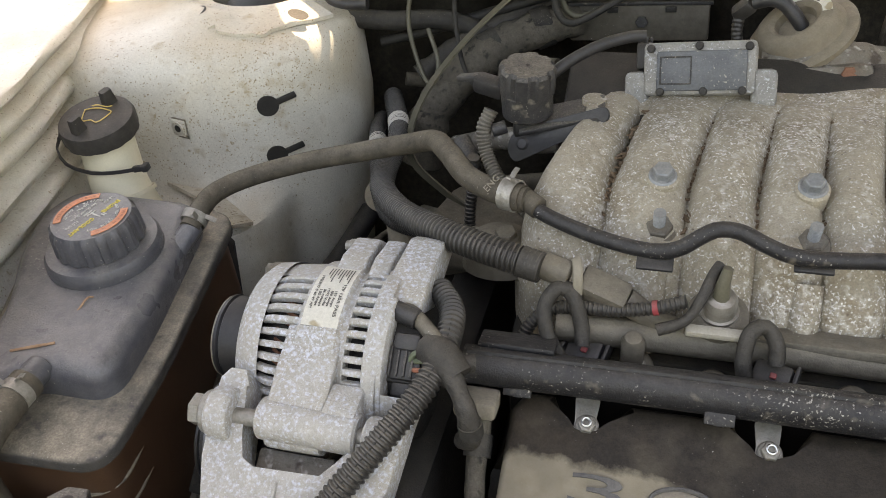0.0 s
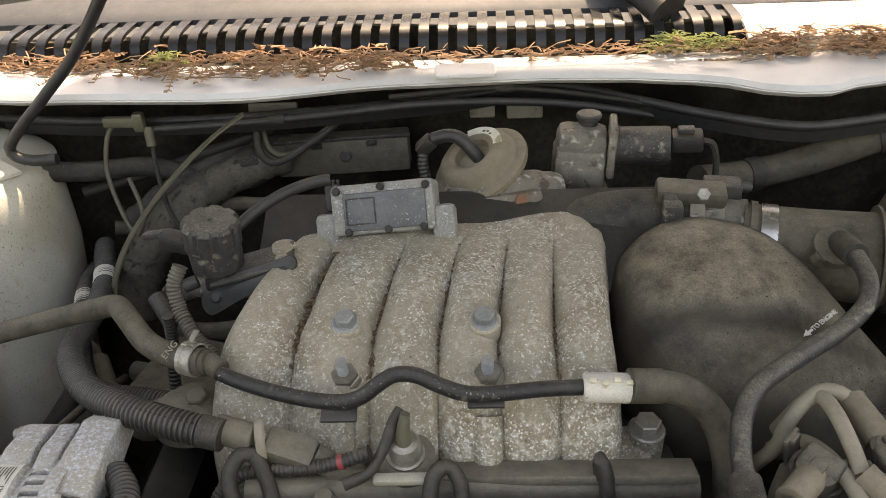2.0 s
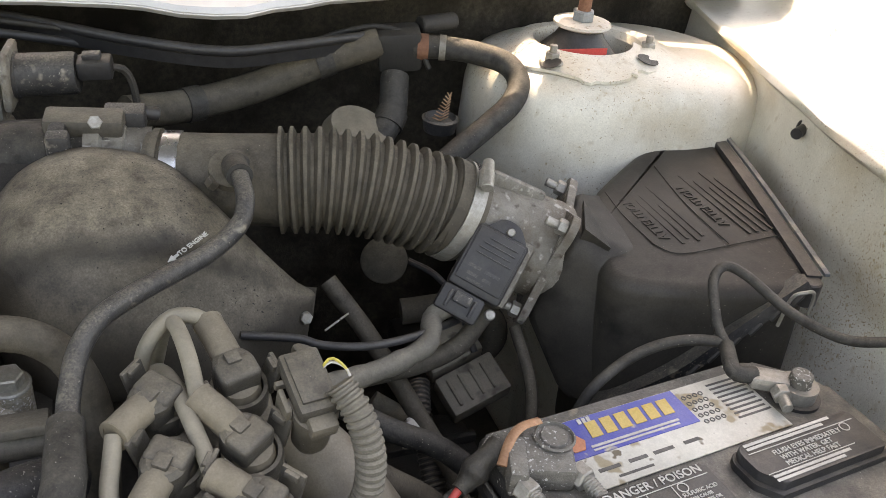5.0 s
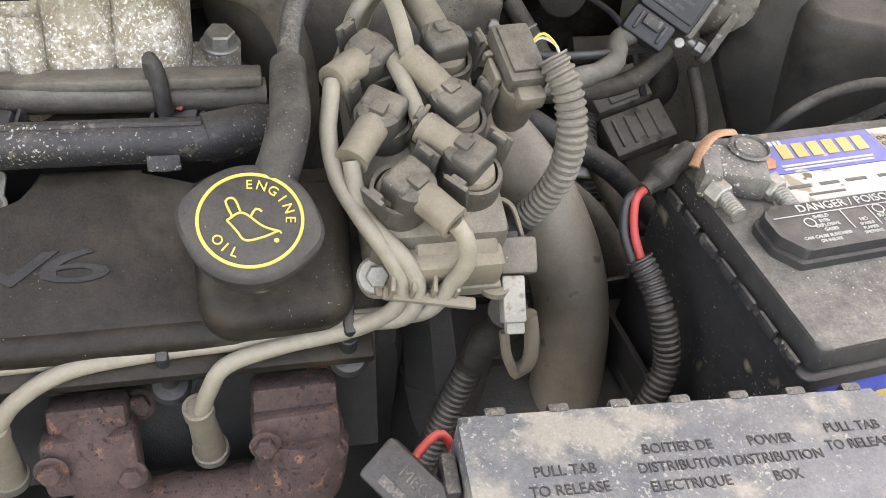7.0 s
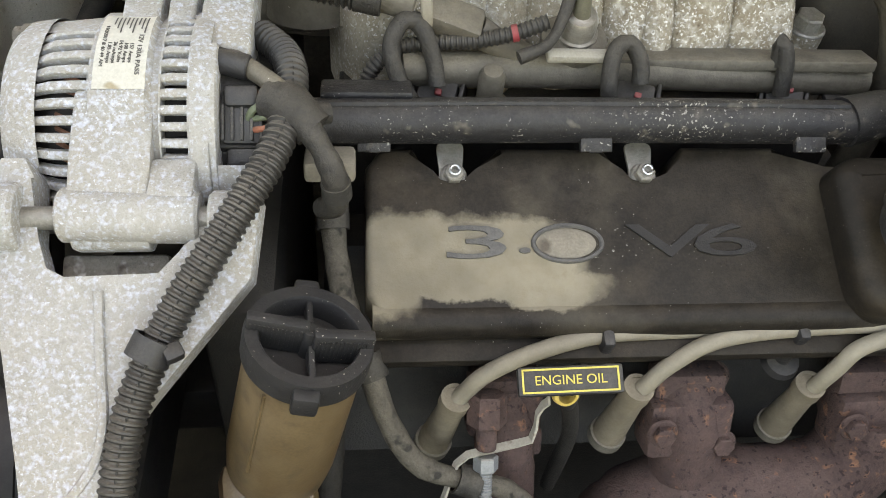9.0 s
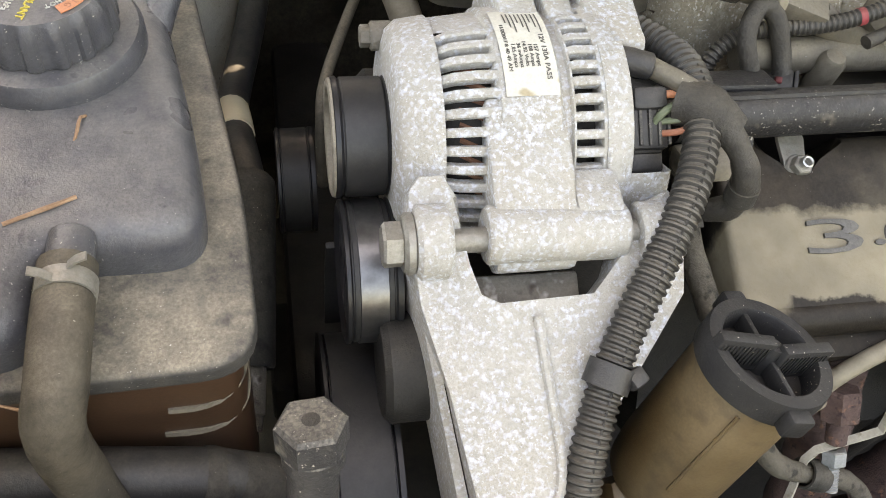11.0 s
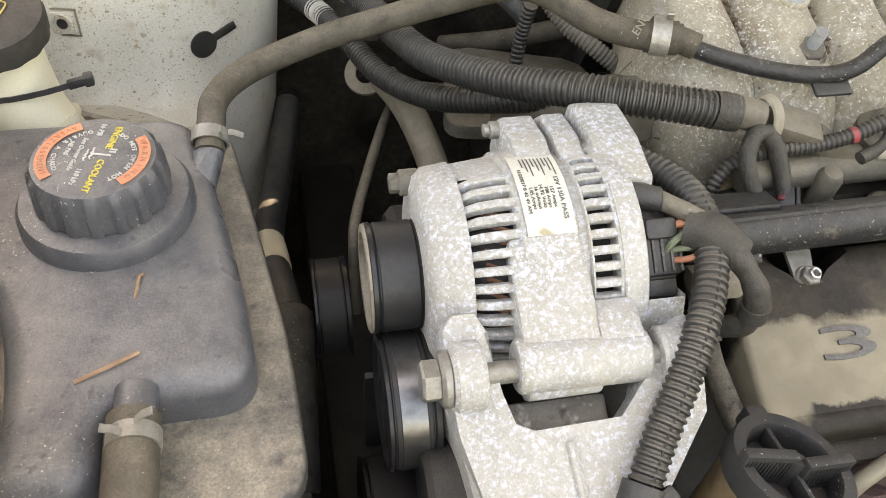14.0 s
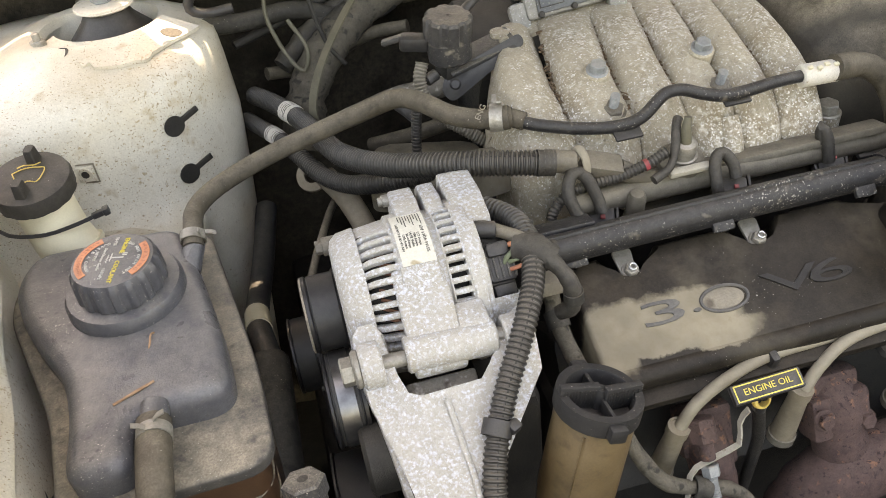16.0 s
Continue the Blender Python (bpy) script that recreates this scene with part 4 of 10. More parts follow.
part("symbol", joined(bars([(-0.006, -0.0005, 0.011, 0.0013), (0.003, 0.0025, 0.004, 0.0010), (0.003, 0.0045, 0.004, 0.0010)], flat @ pose(0.0045, 0.0015, 0, 0, 0, -16)),
                      *[tube([flat @ pose(-0.001 - 0.003 * k, 0.002 - 0.001 * k, 0, 0, 0, -106) @ V((u, 0.0006 * math.sin(u * 1900), 0.0002)) for u in (-0.005, -0.0035, -0.002, -0.0005, 0.001, 0.0025, 0.004)], 0.0005, 5, 0.001) for k in range(2)]), "white_ink", cap)
# return nipple and outlet
part("nipple", rod((-0.405, 0.520, 0.856), (-0.396, 0.548, 0.869), 0.0095), "reservoir", res)
part("outlet", rod((-0.433, 0.372, 0.866), (-0.434, 0.336, 0.866), 0.0105), "reservoir", res)


def spring_clamp(p, axis, r, spread=(0, 0, 1), name="hose_clamp", label="tarnished spring clamp gripping the hose end"):
    """A spring band clamp with two raised tabs."""
    p, ax = V(p), V(axis).normalized()
    t = thing(name, label, "hose clamp", "hose clamps", at=p)
    part("band", ring_band(p, ax, r, 0.009, 0.0012), "bolt", t)
    s = V(spread).normalized()
    side = ax.cross(s).normalized()
    for d in (-1, 1):
        # a thin tab that leaves the band, bends out and flares
        line = [p + s * (r + 0.0006) + side * d * 0.003 + ax * 0.003 * d, p + s * (r + 0.0035) + side * d * 0.006 + ax * 0.003 * d, p + s * (r + 0.0055) + side * d * 0.0085 + ax * 0.003 * d, p + s * (r + 0.0062) + side * d * 0.0115 + ax * 0.003 * d]
        part("tab", ribbon(line, 0.0042, 0.0011, ax), "bolt", t)
    return t


spring_clamp((-0.393, 0.543, 0.872), (0.1, 0.85, 0.4), 0.0105, (0.8, -0.3, 0.4))
spring_clamp((-0.430, 0.334, 0.852), (0, -1, -0.05), 0.0118, (0.0, 0.0, 1))
HOSE = [(-0.394, 0.534, 0.868), (-0.392, 0.552, 0.8755), (-0.388, 0.578, 0.879), (-0.366, 0.606, 0.881), (-0.317, 0.6255, 0.890), (-0.259, 0.627, 0.905), (-0.2095, 0.6190, 0.9215), (-0.1833, 0.602, 0.935), (-0.1654, 0.5794, 0.938), (-0.1455, 0.557, 0.932), (-0.1246, 0.544, 0.929), (-0.1043, 0.537, 0.928), (-0.092, 0.533, 0.929)]
hose = thing("vent_hose", "dusty bent rubber vent hose marked in faded yellow", "hose")
part("rubber", tube(HOSE, 0.0092, 16, 0.005), "brown_rubber", hose)
part("print", letters("ENG", 0.0075, facing((-0.120, 0.5385, 0.9370), (-0.1, -0.7, 0.7), (0.25, -0.4, 0.1)) @ pose(0, 0, 0.0012, 0, 0, 90)), "wire", hose, "faded yellow lettering")
part("end_cuff", tube([(-0.113, 0.5405, 0.9285), (-0.1043, 0.537, 0.928), (-0.095, 0.5335, 0.929)], 0.0108, 16, 0.004), "brown_rubber", hose)
clamp = spring_clamp((-0.104, 0.5375, 0.929), (0.93, -0.36, 0.02), 0.0116, (0, 0.2, 1))
part("band_edge", ring_band((-0.109, 0.5395, 0.929), (0.93, -0.36, 0.02), 0.0116, 0.004, 0.0014), "bolt", clamp)
RES_OUT = [(-0.431, 0.348, 0.851), (-0.431, 0.318, 0.849), (-0.432, 0.292, 0.841), (-0.4365, 0.283, 0.820), (-0.434, 0.282, 0.780), (-0.425, 0.274, 0.745), (-0.402, 0.262, 0.722), (-0.385, 0.255, 0.700), (-0.38, 0.25, 0.64)]
solo("outlet_hose", tube(RES_OUT, 0.0130, 16, 0.006), "brown_rubber", "dusty rubber outlet hose below the reservoir", "hose")

# twigs lying on the reservoir
for name, pts, r in (("twig", [(-0.462, 0.376, 0.8715), (-0.447, 0.382, 0.8725), (-0.432, 0.390, 0.8715)], 0.0012), ("twig", [(-0.437, 0.424, 0.8695), (-0.435, 0.431, 0.872), (-0.434, 0.439, 0.8735), (-0.432, 0.443, 0.871)], 0.0008), ("twig", [(-0.478, 0.306, 0.8425), (-0.462, 0.301, 0.8435), (-0.450, 0.297, 0.8425)], 0.0008)):
    solo(name, tube(pts, r, 6, 0.004, wob=0.3), "needle", "dry brown twig lying on the reservoir", "twig", "twigs")
for pts in ([(-0.535, 0.37, 0.80), (-0.527, 0.35, 0.792), (-0.522, 0.33, 0.786), (-0.512, 0.30, 0.782)], [(-0.527, 0.352, 0.793), (-0.519, 0.358, 0.797)], [(-0.524, 0.34, 0.79), (-0.515, 0.338, 0.795)]):
    solo("bare_twig", tube(pts, 0.0009, 6, 0.004), "dark", "thin dark twig caught beside the reservoir", "twig", "twigs")

# washer filler
wf = thing("washer_filler", "cream washer filler neck with a black two-lug cap", "washer filler", at=(-0.475, 0.56, 0.79))
WT, WN = V((-0.5115, 0.6025, 0.9315)), V((0.02, -0.20, 0.98)).normalized()
wm = facing(WT, WN)
neck = [(-0.5105, 0.6065, 0.9135), (-0.5085, 0.6035, 0.8885), (-0.5035, 0.5975, 0.8635), (-0.4935, 0.5915, 0.8415), (-0.4815, 0.5875, 0.8185), (-0.4755, 0.5855, 0.7735)]
part("neck", tube(neck, 0.0265, 24, 0.006, r_end=0.030), "cream", wf)
part("rim", ring_band((-0.4975, 0.5945, 0.8495), (-0.35, 0.2, 0.9), 0.0265, 0.004, 0.004), "cream", wf)
wcap = part("cap", lathe([(0.0345, -0.018), (0.0365, -0.017), (0.0372, -0.004), (0.0355, 0.0), (0.030, 0.0012), (0, 0.002)], wm, 60, lambda a, r, h: r - (0.0008 if h < -0.003 and math.sin(a * 14) > 0.3 else 0)), "cap_soft", wf)
for s in (-1, 1):
    part("lug", prism(rounded([(-0.007, -0.005), (0.007, -0.005), (0.007, 0.005), (-0.007, 0.005)], 0.002), 0, 0.016, wm @ pose(0.004 * s, 0.022 * s, 0.000, 0, 0, 72), 0.0025, 2, 0.75), "cap_soft", wcap)
fan = [(-0.011, 0.006), (-0.006, 0.0085), (0, 0.0095), (0.006, 0.0085), (0.011, 0.006), (0.0065, -0.006), (0.0, -0.0045), (-0.0065, -0.006)]
line3 = [wm @ V((x * 1.3, y * 1.3 - 0.001, 0.0026)) for x, y in fan + fan[:1]]
part("symbol", joined(tube(line3, 0.0006, 5, 0.002), tube([wm @ V((x * 1.3, 0.0150 + 0.0018 * math.sin(x * 900), 0.0026)) for x in (-0.008, -0.004, 0, 0.004, 0.008)], 0.0006, 5, 0.002)), "gold", wcap, "yellow windscreen symbol")
strap = [(-0.5505, 0.6005, 0.9175), (-0.5545, 0.5875, 0.9035), (-0.5405, 0.5775, 0.8915), (-0.5135, 0.5745, 0.8865), (-0.4935, 0.5755, 0.8875), (-0.4755, 0.5765, 0.8905), (-0.4615, 0.5785, 0.8935)]
part("strap", ribbon(strap, 0.0035, 0.0014, (0, 0.2, 1)), "black", wf, "thin black retaining strap")
part("strap_end", joined(box((0.016, 0.005, 0.006), pose(-0.459, 0.579, 0.894, 0, -10, 8), 0.0012), box((0.006, 0.009, 0.007), pose(-0.4535, 0.579, 0.8955, 0, -10, 8), 0.0012)), "black", wf)


# ---- alternator and its bracket ----
AY, AZ = 0.440, 0.838
alt = thing("alternator", "corroded grey aluminium alternator with slotted vents and a paper label", "alternator", at=(-0.21, AY, 0.77))
ax = along((-0.285, AY, AZ), (0, AY, AZ))  # z runs along the shaft, from the pulley to the rear


def polar(a_deg, r, x):
    """A place on the alternator: angle 0 points to the windscreen, 90 up, 180 to the front."""
    a = radians(a_deg)
    return V((x, AY + r * math.cos(a), AZ + r * math.sin(a)))


def drum(prof, n=96, a0=0, a1=360, wave=None):
    """Rows of (x, radius) turned round the shaft."""
    bm = bmesh.new()
    rings = []
    full = a1 - a0 >= 360
    cnt = n if full else n + 1
    for x, r in prof:
        rings.append([bm.verts.new(polar(a0 + (a1 - a0) * i / n, wave(a0 + (a1 - a0) * i / n, r, x) if wave else r, x)) for i in range(cnt)])
    for a, b in zip(rings, rings[1:]):
        for i in range(cnt if full else cnt - 1):
            j = (i + 1) % cnt
            bm.faces.new((a[i], a[j], b[j], b[i]))
    return bm


part("core", drum([(-0.270, 0.02), (-0.270, 0.050), (-0.255, 0.057), (-0.19, 0.057), (-0.150, 0.055), (-0.150, 0.01)], 64), "dark", alt, "dark windings behind the vents")
wind = None
for k in range(46):
    a = k * 7.4
    w = tube([polar(a, 0.0575, -0.255), polar(a + 5, 0.060, -0.243), polar(a + 9, 0.0575, -0.232)], 0.0014, 5, 0.006)
    wind = w if wind is None else joined(wind, w)
part("winding", wind, "rod_rust", alt, "copper brown stator windings")
# front face with its rounded shoulder
part("front_case", drum([(-0.286, 0.018), (-0.2885, 0.030), (-0.288, 0.050), (-0.2855, 0.0575), (-0.279, 0.0625), (-0.264, 0.0645)], 96), "alu", alt)
part("through_bolt", joined(rod(polar(46, 0.0545, -0.293), polar(46, 0.0545, -0.280), 0.0080, n=20), hexagon(polar(46, 0.0545, -0.299), polar(46, 0.0545, -0.292), 0.0062)), "dull_alu", alt)
part("stator_ring", drum([(-0.236, 0.0), (-0.236, 0.0655), (-0.234, 0.068), (-0.203, 0.069), (-0.2015, 0.067), (-0.200, 0.0655), (-0.1965, 0.0655), (-0.1955, 0.068), (-0.1945, 0.068), (-0.1945, 0.0)], 96), "alu", alt)
part("rear_ring", drum([(-0.1795, 0.0), (-0.1795, 0.0690), (-0.176, 0.0705), (-0.172, 0.0705), (-0.1675, 0.0700), (-0.1665, 0.046), (-0.1665, 0.0)], 96), "alu", alt)
# the core's dark colour stands for shade in the open recess
part("rear_core", drum([(-0.168, 0.0), (-0.168, 0.041), (-0.152, 0.038), (-0.150, 0.0)], 48), "dark", alt, "dark core behind the rear plate, coloured for shade")


def fin(x0, x1, r0, r1, a, wdeg=4.6):
    """One rib between two vents."""
    rows = []
    for x, r in ((x0, r0), (x0 + (x1 - x0) * 0.3, r0 + (r1 - r0) * 0.55 + 0.001), (x0 + (x1 - x0) * 0.7, r1), (x1, r1)):
        rows.append([polar(a - wdeg / 2, r - 0.006, x), polar(a - wdeg / 2.2, r - 0.0008, x), polar(a - wdeg / 3.5, r, x), polar(a + wdeg / 3.5, r, x), polar(a + wdeg / 2.2, r - 0.0008, x), polar(a + wdeg / 2, r - 0.006, x)])
    return sheet(rows)


for k in range(22):
    a = 88 + k * 8.2
    if a < 208:
        part("fin", fin(-0.2665, -0.234, 0.0615, 0.0675, a), "alu", alt)
for k in range(24):
    a = 64 + k * 7.6
    if a < 200:
        part("fin", fin(-0.196, -0.178, 0.0672, 0.0690, a, 4.4), "alu", alt)
part("front_case_back", drum([(-0.266, 0.0625), (-0.236, 0.0655)], 60, 210, 444), "alu", alt)
part("rear_case_back", drum([(-0.196, 0.067), (-0.178, 0.069)], 60, 202, 424), "alu", alt)
# flat lower front flank that runs down to the pivot boss
flank = [(0.4600, 0.9050), (0.4250, 0.9040), (0.4050, 0.8935), (0.3720, 0.8740), (0.3520, 0.8640), (0.3400, 0.8520), (0.3380, 0.8400), (0.3450, 0.8300), (0.3800, 0.8200), (0.4300, 0.8250)]


def yz_prism(outline, x0, x1, bevel=0.002, segs=2):
    """An outline in y, z pulled from x0 to x1."""
    m = Matrix(((0, 0, 1, 0), (1, 0, 0, 0), (0, 1, 0, 0), (0, 0, 0, 1)))
    bm = prism(outline, x0, x1, None, 0)
    if bevel:
        bmesh.ops.bevel(bm, geom=bm.edges[:], offset=bevel, segments=segs, profile=0.5, affect="EDGES", clamp_overlap=True)
    bm.transform(m)
    return bm


part("flank", yz_prism(flank[2:], -0.243, -0.199, 0.003, 2), "alu", alt)
part("pivot_boss", joined(rod((-0.248, 0.352, 0.852), (-0.172, 0.352, 0.850), 0.0145, n=28), yz_prism([(0.376, 0.871), (0.352, 0.866), (0.346, 0.840), (0.38, 0.830)], -0.200, -0.174, 0.003)), "alu", alt)
# top ears
for x, w in ((-0.213, 0.022), (-0.189, 0.016)):
    part("ear", yz_prism([(0.516, 0.870), (0.512, 0.892), (0.500, 0.903), (0.472, 0.906), (0.452, 0.905), (0.50, 0.85)], x - w / 2, x + w / 2, 0.0025), "alu", alt)
part("bolt", joined(rod((-0.230, 0.500, 0.894), (-0.222, 0.500, 0.894), 0.0055), rod((-0.234, 0.500, 0.894), (-0.230, 0.500, 0.894), 0.0040)), "bolt", alt)
# regulator housing at the rear, with its recess and plug
part("regulator_top", yz_prism([(0.514, 0.886), (0.508, 0.904), (0.496, 0.910), (0.462, 0.909), (0.432, 0.905), (0.428, 0.893), (0.46, 0.875)], -0.176, -0.146, 0.003), "alu", alt)
part("regulator_side", yz_prism([(0.428, 0.9035), (0.412, 0.900), (0.396, 0.891), (0.378, 0.876), (0.370, 0.862), (0.366, 0.846), (0.380, 0.835), (0.41, 0.84), (0.43, 0.88)], -0.178, -0.167, 0.0025), "alu", alt)
part("regulator_plate", drum([(-0.178, 0.048), (-0.178, 0.0708), (-0.164, 0.0708), (-0.163, 0.0695), (-0.163, 0.048)], 60, 100, 215), "alu", alt)
part("regulator_arm", drum([(-0.166, 0.046), (-0.166, 0.0700), (-0.142, 0.0700), (-0.140, 0.0685), (-0.140, 0.046), (-0.166, 0.046)], 16, 157, 182), "alu", alt)
# a dark block paints the shaded inside of the recess
part("recess", box((0.026, 0.045, 0.030), pose(-0.153, 0.414, 0.868, 35), 0.003), "dark", alt)
pq = pose(-0.150, 0.403, 0.8735, 42, 0, 0)
plug = part("plug", joined(box((0.024, 0.028, 0.018), pq, 0.003), box((0.020, 0.012, 0.022), pq @ pose(0, 0.012, 0.002), 0.003)), "black", alt, "black ribbed plug in the recess")
for k in range(5):
    part("plug_rib", box((0.0022, 0.020, 0.003), pq @ pose(-0.011 + k * 0.0055, -0.002, 0.009), 0.0008), "grey", plug)
part("plug_skirt", box((0.020, 0.016, 0.016), pq @ pose(0.0, -0.018, -0.004), 0.003), "black", plug)
for k, mt in enumerate(("faded_orange", "green", "white_pl")):
    part("plug_wire", tube([pq @ V((0.006, -0.006 + 0.006 * k, 0.008)), pq @ V((0.014, -0.006 + 0.006 * k, 0.014)), pq @ V((0.026, -0.003 + 0.004 * k, 0.015)), pq @ V((0.038, 0.001 * k, 0.010))], 0.0018, 8, 0.003), mt, plug)
part("wire_boot", tube([pq @ V((0.030, 0.001, 0.012)), pq @ V((0.040, 0.002, 0.010)), pq @ V((0.050, 0.004, 0.006))], 0.0062, 12, 0.004), "tape", plug)
part("stud_boot", rod((-0.168, 0.426, 0.899), (-0.146, 0.420, 0.897), 0.0072), "black", alt, "black rubber boot over the output stud")
part("corner_screw", rod((-0.146, 0.506, 0.905), (-0.139, 0.506, 0.905), 0.0048), "alu", alt)
# pulley
pul = part("pulley", lathe([(0, 0.024), (0.020, 0.024), (0.0275, 0.021), (0.0285, 0.001), (0.0305, 0.0), (0.0325, 0.0015), (0.0328, 0.004), (0.0312, 0.0055), (0.0312, 0.030), (0.0330, 0.0315), (0.0332, 0.035), (0.028, 0.037), (0.016, 0.038), (0.016, 0.045)], along((-0.3195, 0.437, 0.8415), (0, 0.437, 0.8415)), 64), "pulley", alt, "satin black belt pulley")
part("belt", lathe([(0.0314, 0.0), (0.0322, 0.0008), (0.0322, 0.0230), (0.0314, 0.0240)], along((-0.3136, 0.437, 0.8415), (0, 0.437, 0.8415)), 64), "belt", pul)
part("rim", lathe([(0.0270, 0.004), (0.0275, -0.0006), (0.0300, -0.0012), (0.0318, -0.0004), (0.0322, 0.001)], along((-0.3195, 0.437, 0.8415), (0, 0.437, 0.8415)), 64), "inner", pul, "dusty tan pulley rim")
part("hub_face", lathe([(0, 0.0225), (0.012, 0.0225), (0.020, 0.0235), (0.0270, 0.0200), (0.0282, 0.002)], along((-0.3195, 0.437, 0.8415), (0, 0.437, 0.8415)), 40), "inner", pul, "dusty tan inner face")


# paper label wrapped on the drum
def on_drum(u, v, lift=0.0):
    """u along the shaft from the label's left edge, v down from its top."""
    a = 75 + v / 0.0685 * 57.3
    return polar(a, 0.0692 + lift, -0.2318 + 0.88 * u)


rows = [[on_drum(0.0330 * i / 6, 0.058 * j / 16) for i in range(7)] for j in range(17)]
lab = part("label", sheet(rows), "paper", alt, "yellowed paper test label with dark print")
prints = None
for txt, size, u0, v0 in (("12V 130A PASS", 0.0044, 0.0275, 0.036), ("157 Amps", 0.0034, 0.0225, 0.036), ("108 Amps", 0.0034, 0.0190, 0.036), ("14.92 Volts", 0.0034, 0.0155, 0.035), ("36 mAmps", 0.0034, 0.0120, 0.036), ("1.85 Amps", 0.0034, 0.0085, 0.036), ("11/2/2017 8 40 49 AM", 0.0034, 0.0045, 0.030)):
    b = letters(txt, size, Matrix.Identity(4), 0.0002)
    for v in b.verts:
        v.co = on_drum(u0 + v.co.y, v0 + v.co.x, 0.0003 + v.co.z)
    prints = b if prints is None else joined(prints, b)
for col in range(9):
    u, v = 0.0285 - col * 0.0026, 0.004
    ln = 0.017 - 0.004 * (col % 3)
    prints = joined(prints, sheet([[on_drum(u, v + ln * k / 5, 0.0003), on_drum(u + 0.0010, v + ln * k / 5, 0.0003)] for k in range(6)]))
part("print", prints, "ink", lab)

br = thing("alternator_bracket", "large corroded cast aluminium alternator bracket", "bracket", at=(-0.23, 0.27, 0.72))
BP = V((-0.221, 0.278, 0.806))
bmx = facing(BP, (0, -0.56, 0.83))


def bl(p):
    q = bmx.inverted() @ V(p)
    return (q.x, q.y)


OUT = [(-0.285, 0.371, 0.869), (-0.279, 0.377, 0.873), (-0.266, 0.377, 0.873), (-0.260, 0.368, 0.867), (-0.259, 0.340, 0.848), (-0.254, 0.327, 0.839), (-0.243, 0.3225, 0.836), (-0.192, 0.3235, 0.837), (-0.181, 0.333, 0.843), (-0.176, 0.343, 0.850), (-0.162, 0.360, 0.862), (-0.146, 0.366, 0.866), (-0.138, 0.358, 0.861), (-0.143, 0.323, 0.836), (-0.170, 0.297, 0.818), (-0.196, 0.271, 0.801), (-0.212, 0.254, 0.789), (-0.220, 0.235, 0.776), (-0.226, 0.205, 0.756), (-0.255, 0.203, 0.755), (-0.262, 0.246, 0.784), (-0.270, 0.293, 0.816), (-0.283, 0.326, 0.838), (-0.287, 0.348, 0.853)]
body = prism([bl(p) for p in OUT], -0.022, 0.0, bmx, 0.0025, 2)
part("body", body, "alu", br)
part("ridge", tube([(-0.224, 0.318, 0.8335), (-0.2215, 0.29, 0.815), (-0.219, 0.262, 0.7955), (-0.224, 0.245, 0.7835), (-0.240, 0.228, 0.772)], 0.0028, 8, 0.006), "alu", br)
part("web", prism([bl(p) for p in [(-0.285, 0.352, 0.86), (-0.281, 0.352, 0.86), (-0.262, 0.240, 0.78), (-0.255, 0.200, 0.75), (-0.262, 0.200, 0.75), (-0.272, 0.27, 0.80)]], -0.075, -0.02, bmx, 0), "alu", br)
part("ear", joined(rod((-0.284, 0.352, 0.853), (-0.266, 0.352, 0.853), 0.0185, n=32)), "alu", br)
part("rear_ear", joined(rod((-0.166, 0.352, 0.850), (-0.150, 0.352, 0.850), 0.016, n=28)), "alu", br)
part("pivot_bolt", joined(hexagon((-0.300, 0.352, 0.853), (-0.289, 0.352, 0.853), 0.0115), rod((-0.290, 0.352, 0.853), (-0.283, 0.352, 0.853), 0.0150, n=28), rod((-0.29, 0.352, 0.853), (-0.15, 0.352, 0.852), 0.0062)), "bolt", br, "dull hexagon pivot bolt")
part("cradle", box((0.060, 0.030, 0.010), pose(-0.222, 0.340, 0.815, 34), 0.003), "dull_alu", br)

# ---- upper intake manifold ----
man = thing("intake_manifold", "speckled weathered aluminium intake manifold with arched runners", "intake manifold", at=(0.06, 0.58, 0.80))
PROF = [(0.715, 0.940), (0.700, 0.9455), (0.675, 0.9475), (0.645, 0.9475), (0.615, 0.946), (0.590, 0.9425), (0.568, 0.937), (0.548, 0.929), (0.530, 0.919), (0.514, 0.906), (0.501, 0.890), (0.493, 0.873), (0.489, 0.855), (0.488, 0.835), (0.489, 0.81)]


def arch(t):
    """A place on the runners' ridge line, with its way out; t from 0 behind to 1 in front."""
    f = t * (len(PROF) - 1)
    i = min(int(f), len(PROF) - 2)
    a, b = V((0, *PROF[i])), V((0, *PROF[i + 1]))
    p = a.lerp(b, f - i)
    i0, i1 = max(0, i - 1), min(len(PROF) - 1, i + 2)
    d = V((0, *PROF[i1])) - V((0, *PROF[i0]))
    n = V((0, d.z, -d.y)).normalized()
    if n.y > 0.2 and n.z < 0:
        n = -n
    if n.z < 0 and t < 0.7:
        n = -n
    return p, (n if n.z > -0.2 else -n)


GROOVES = [-0.110, -0.038, 0.022, 0.073, 0.119, 0.163, 0.212]


LEAN = (0.040, 0.034, 0.029, 0.024, 0.018, 0.010)


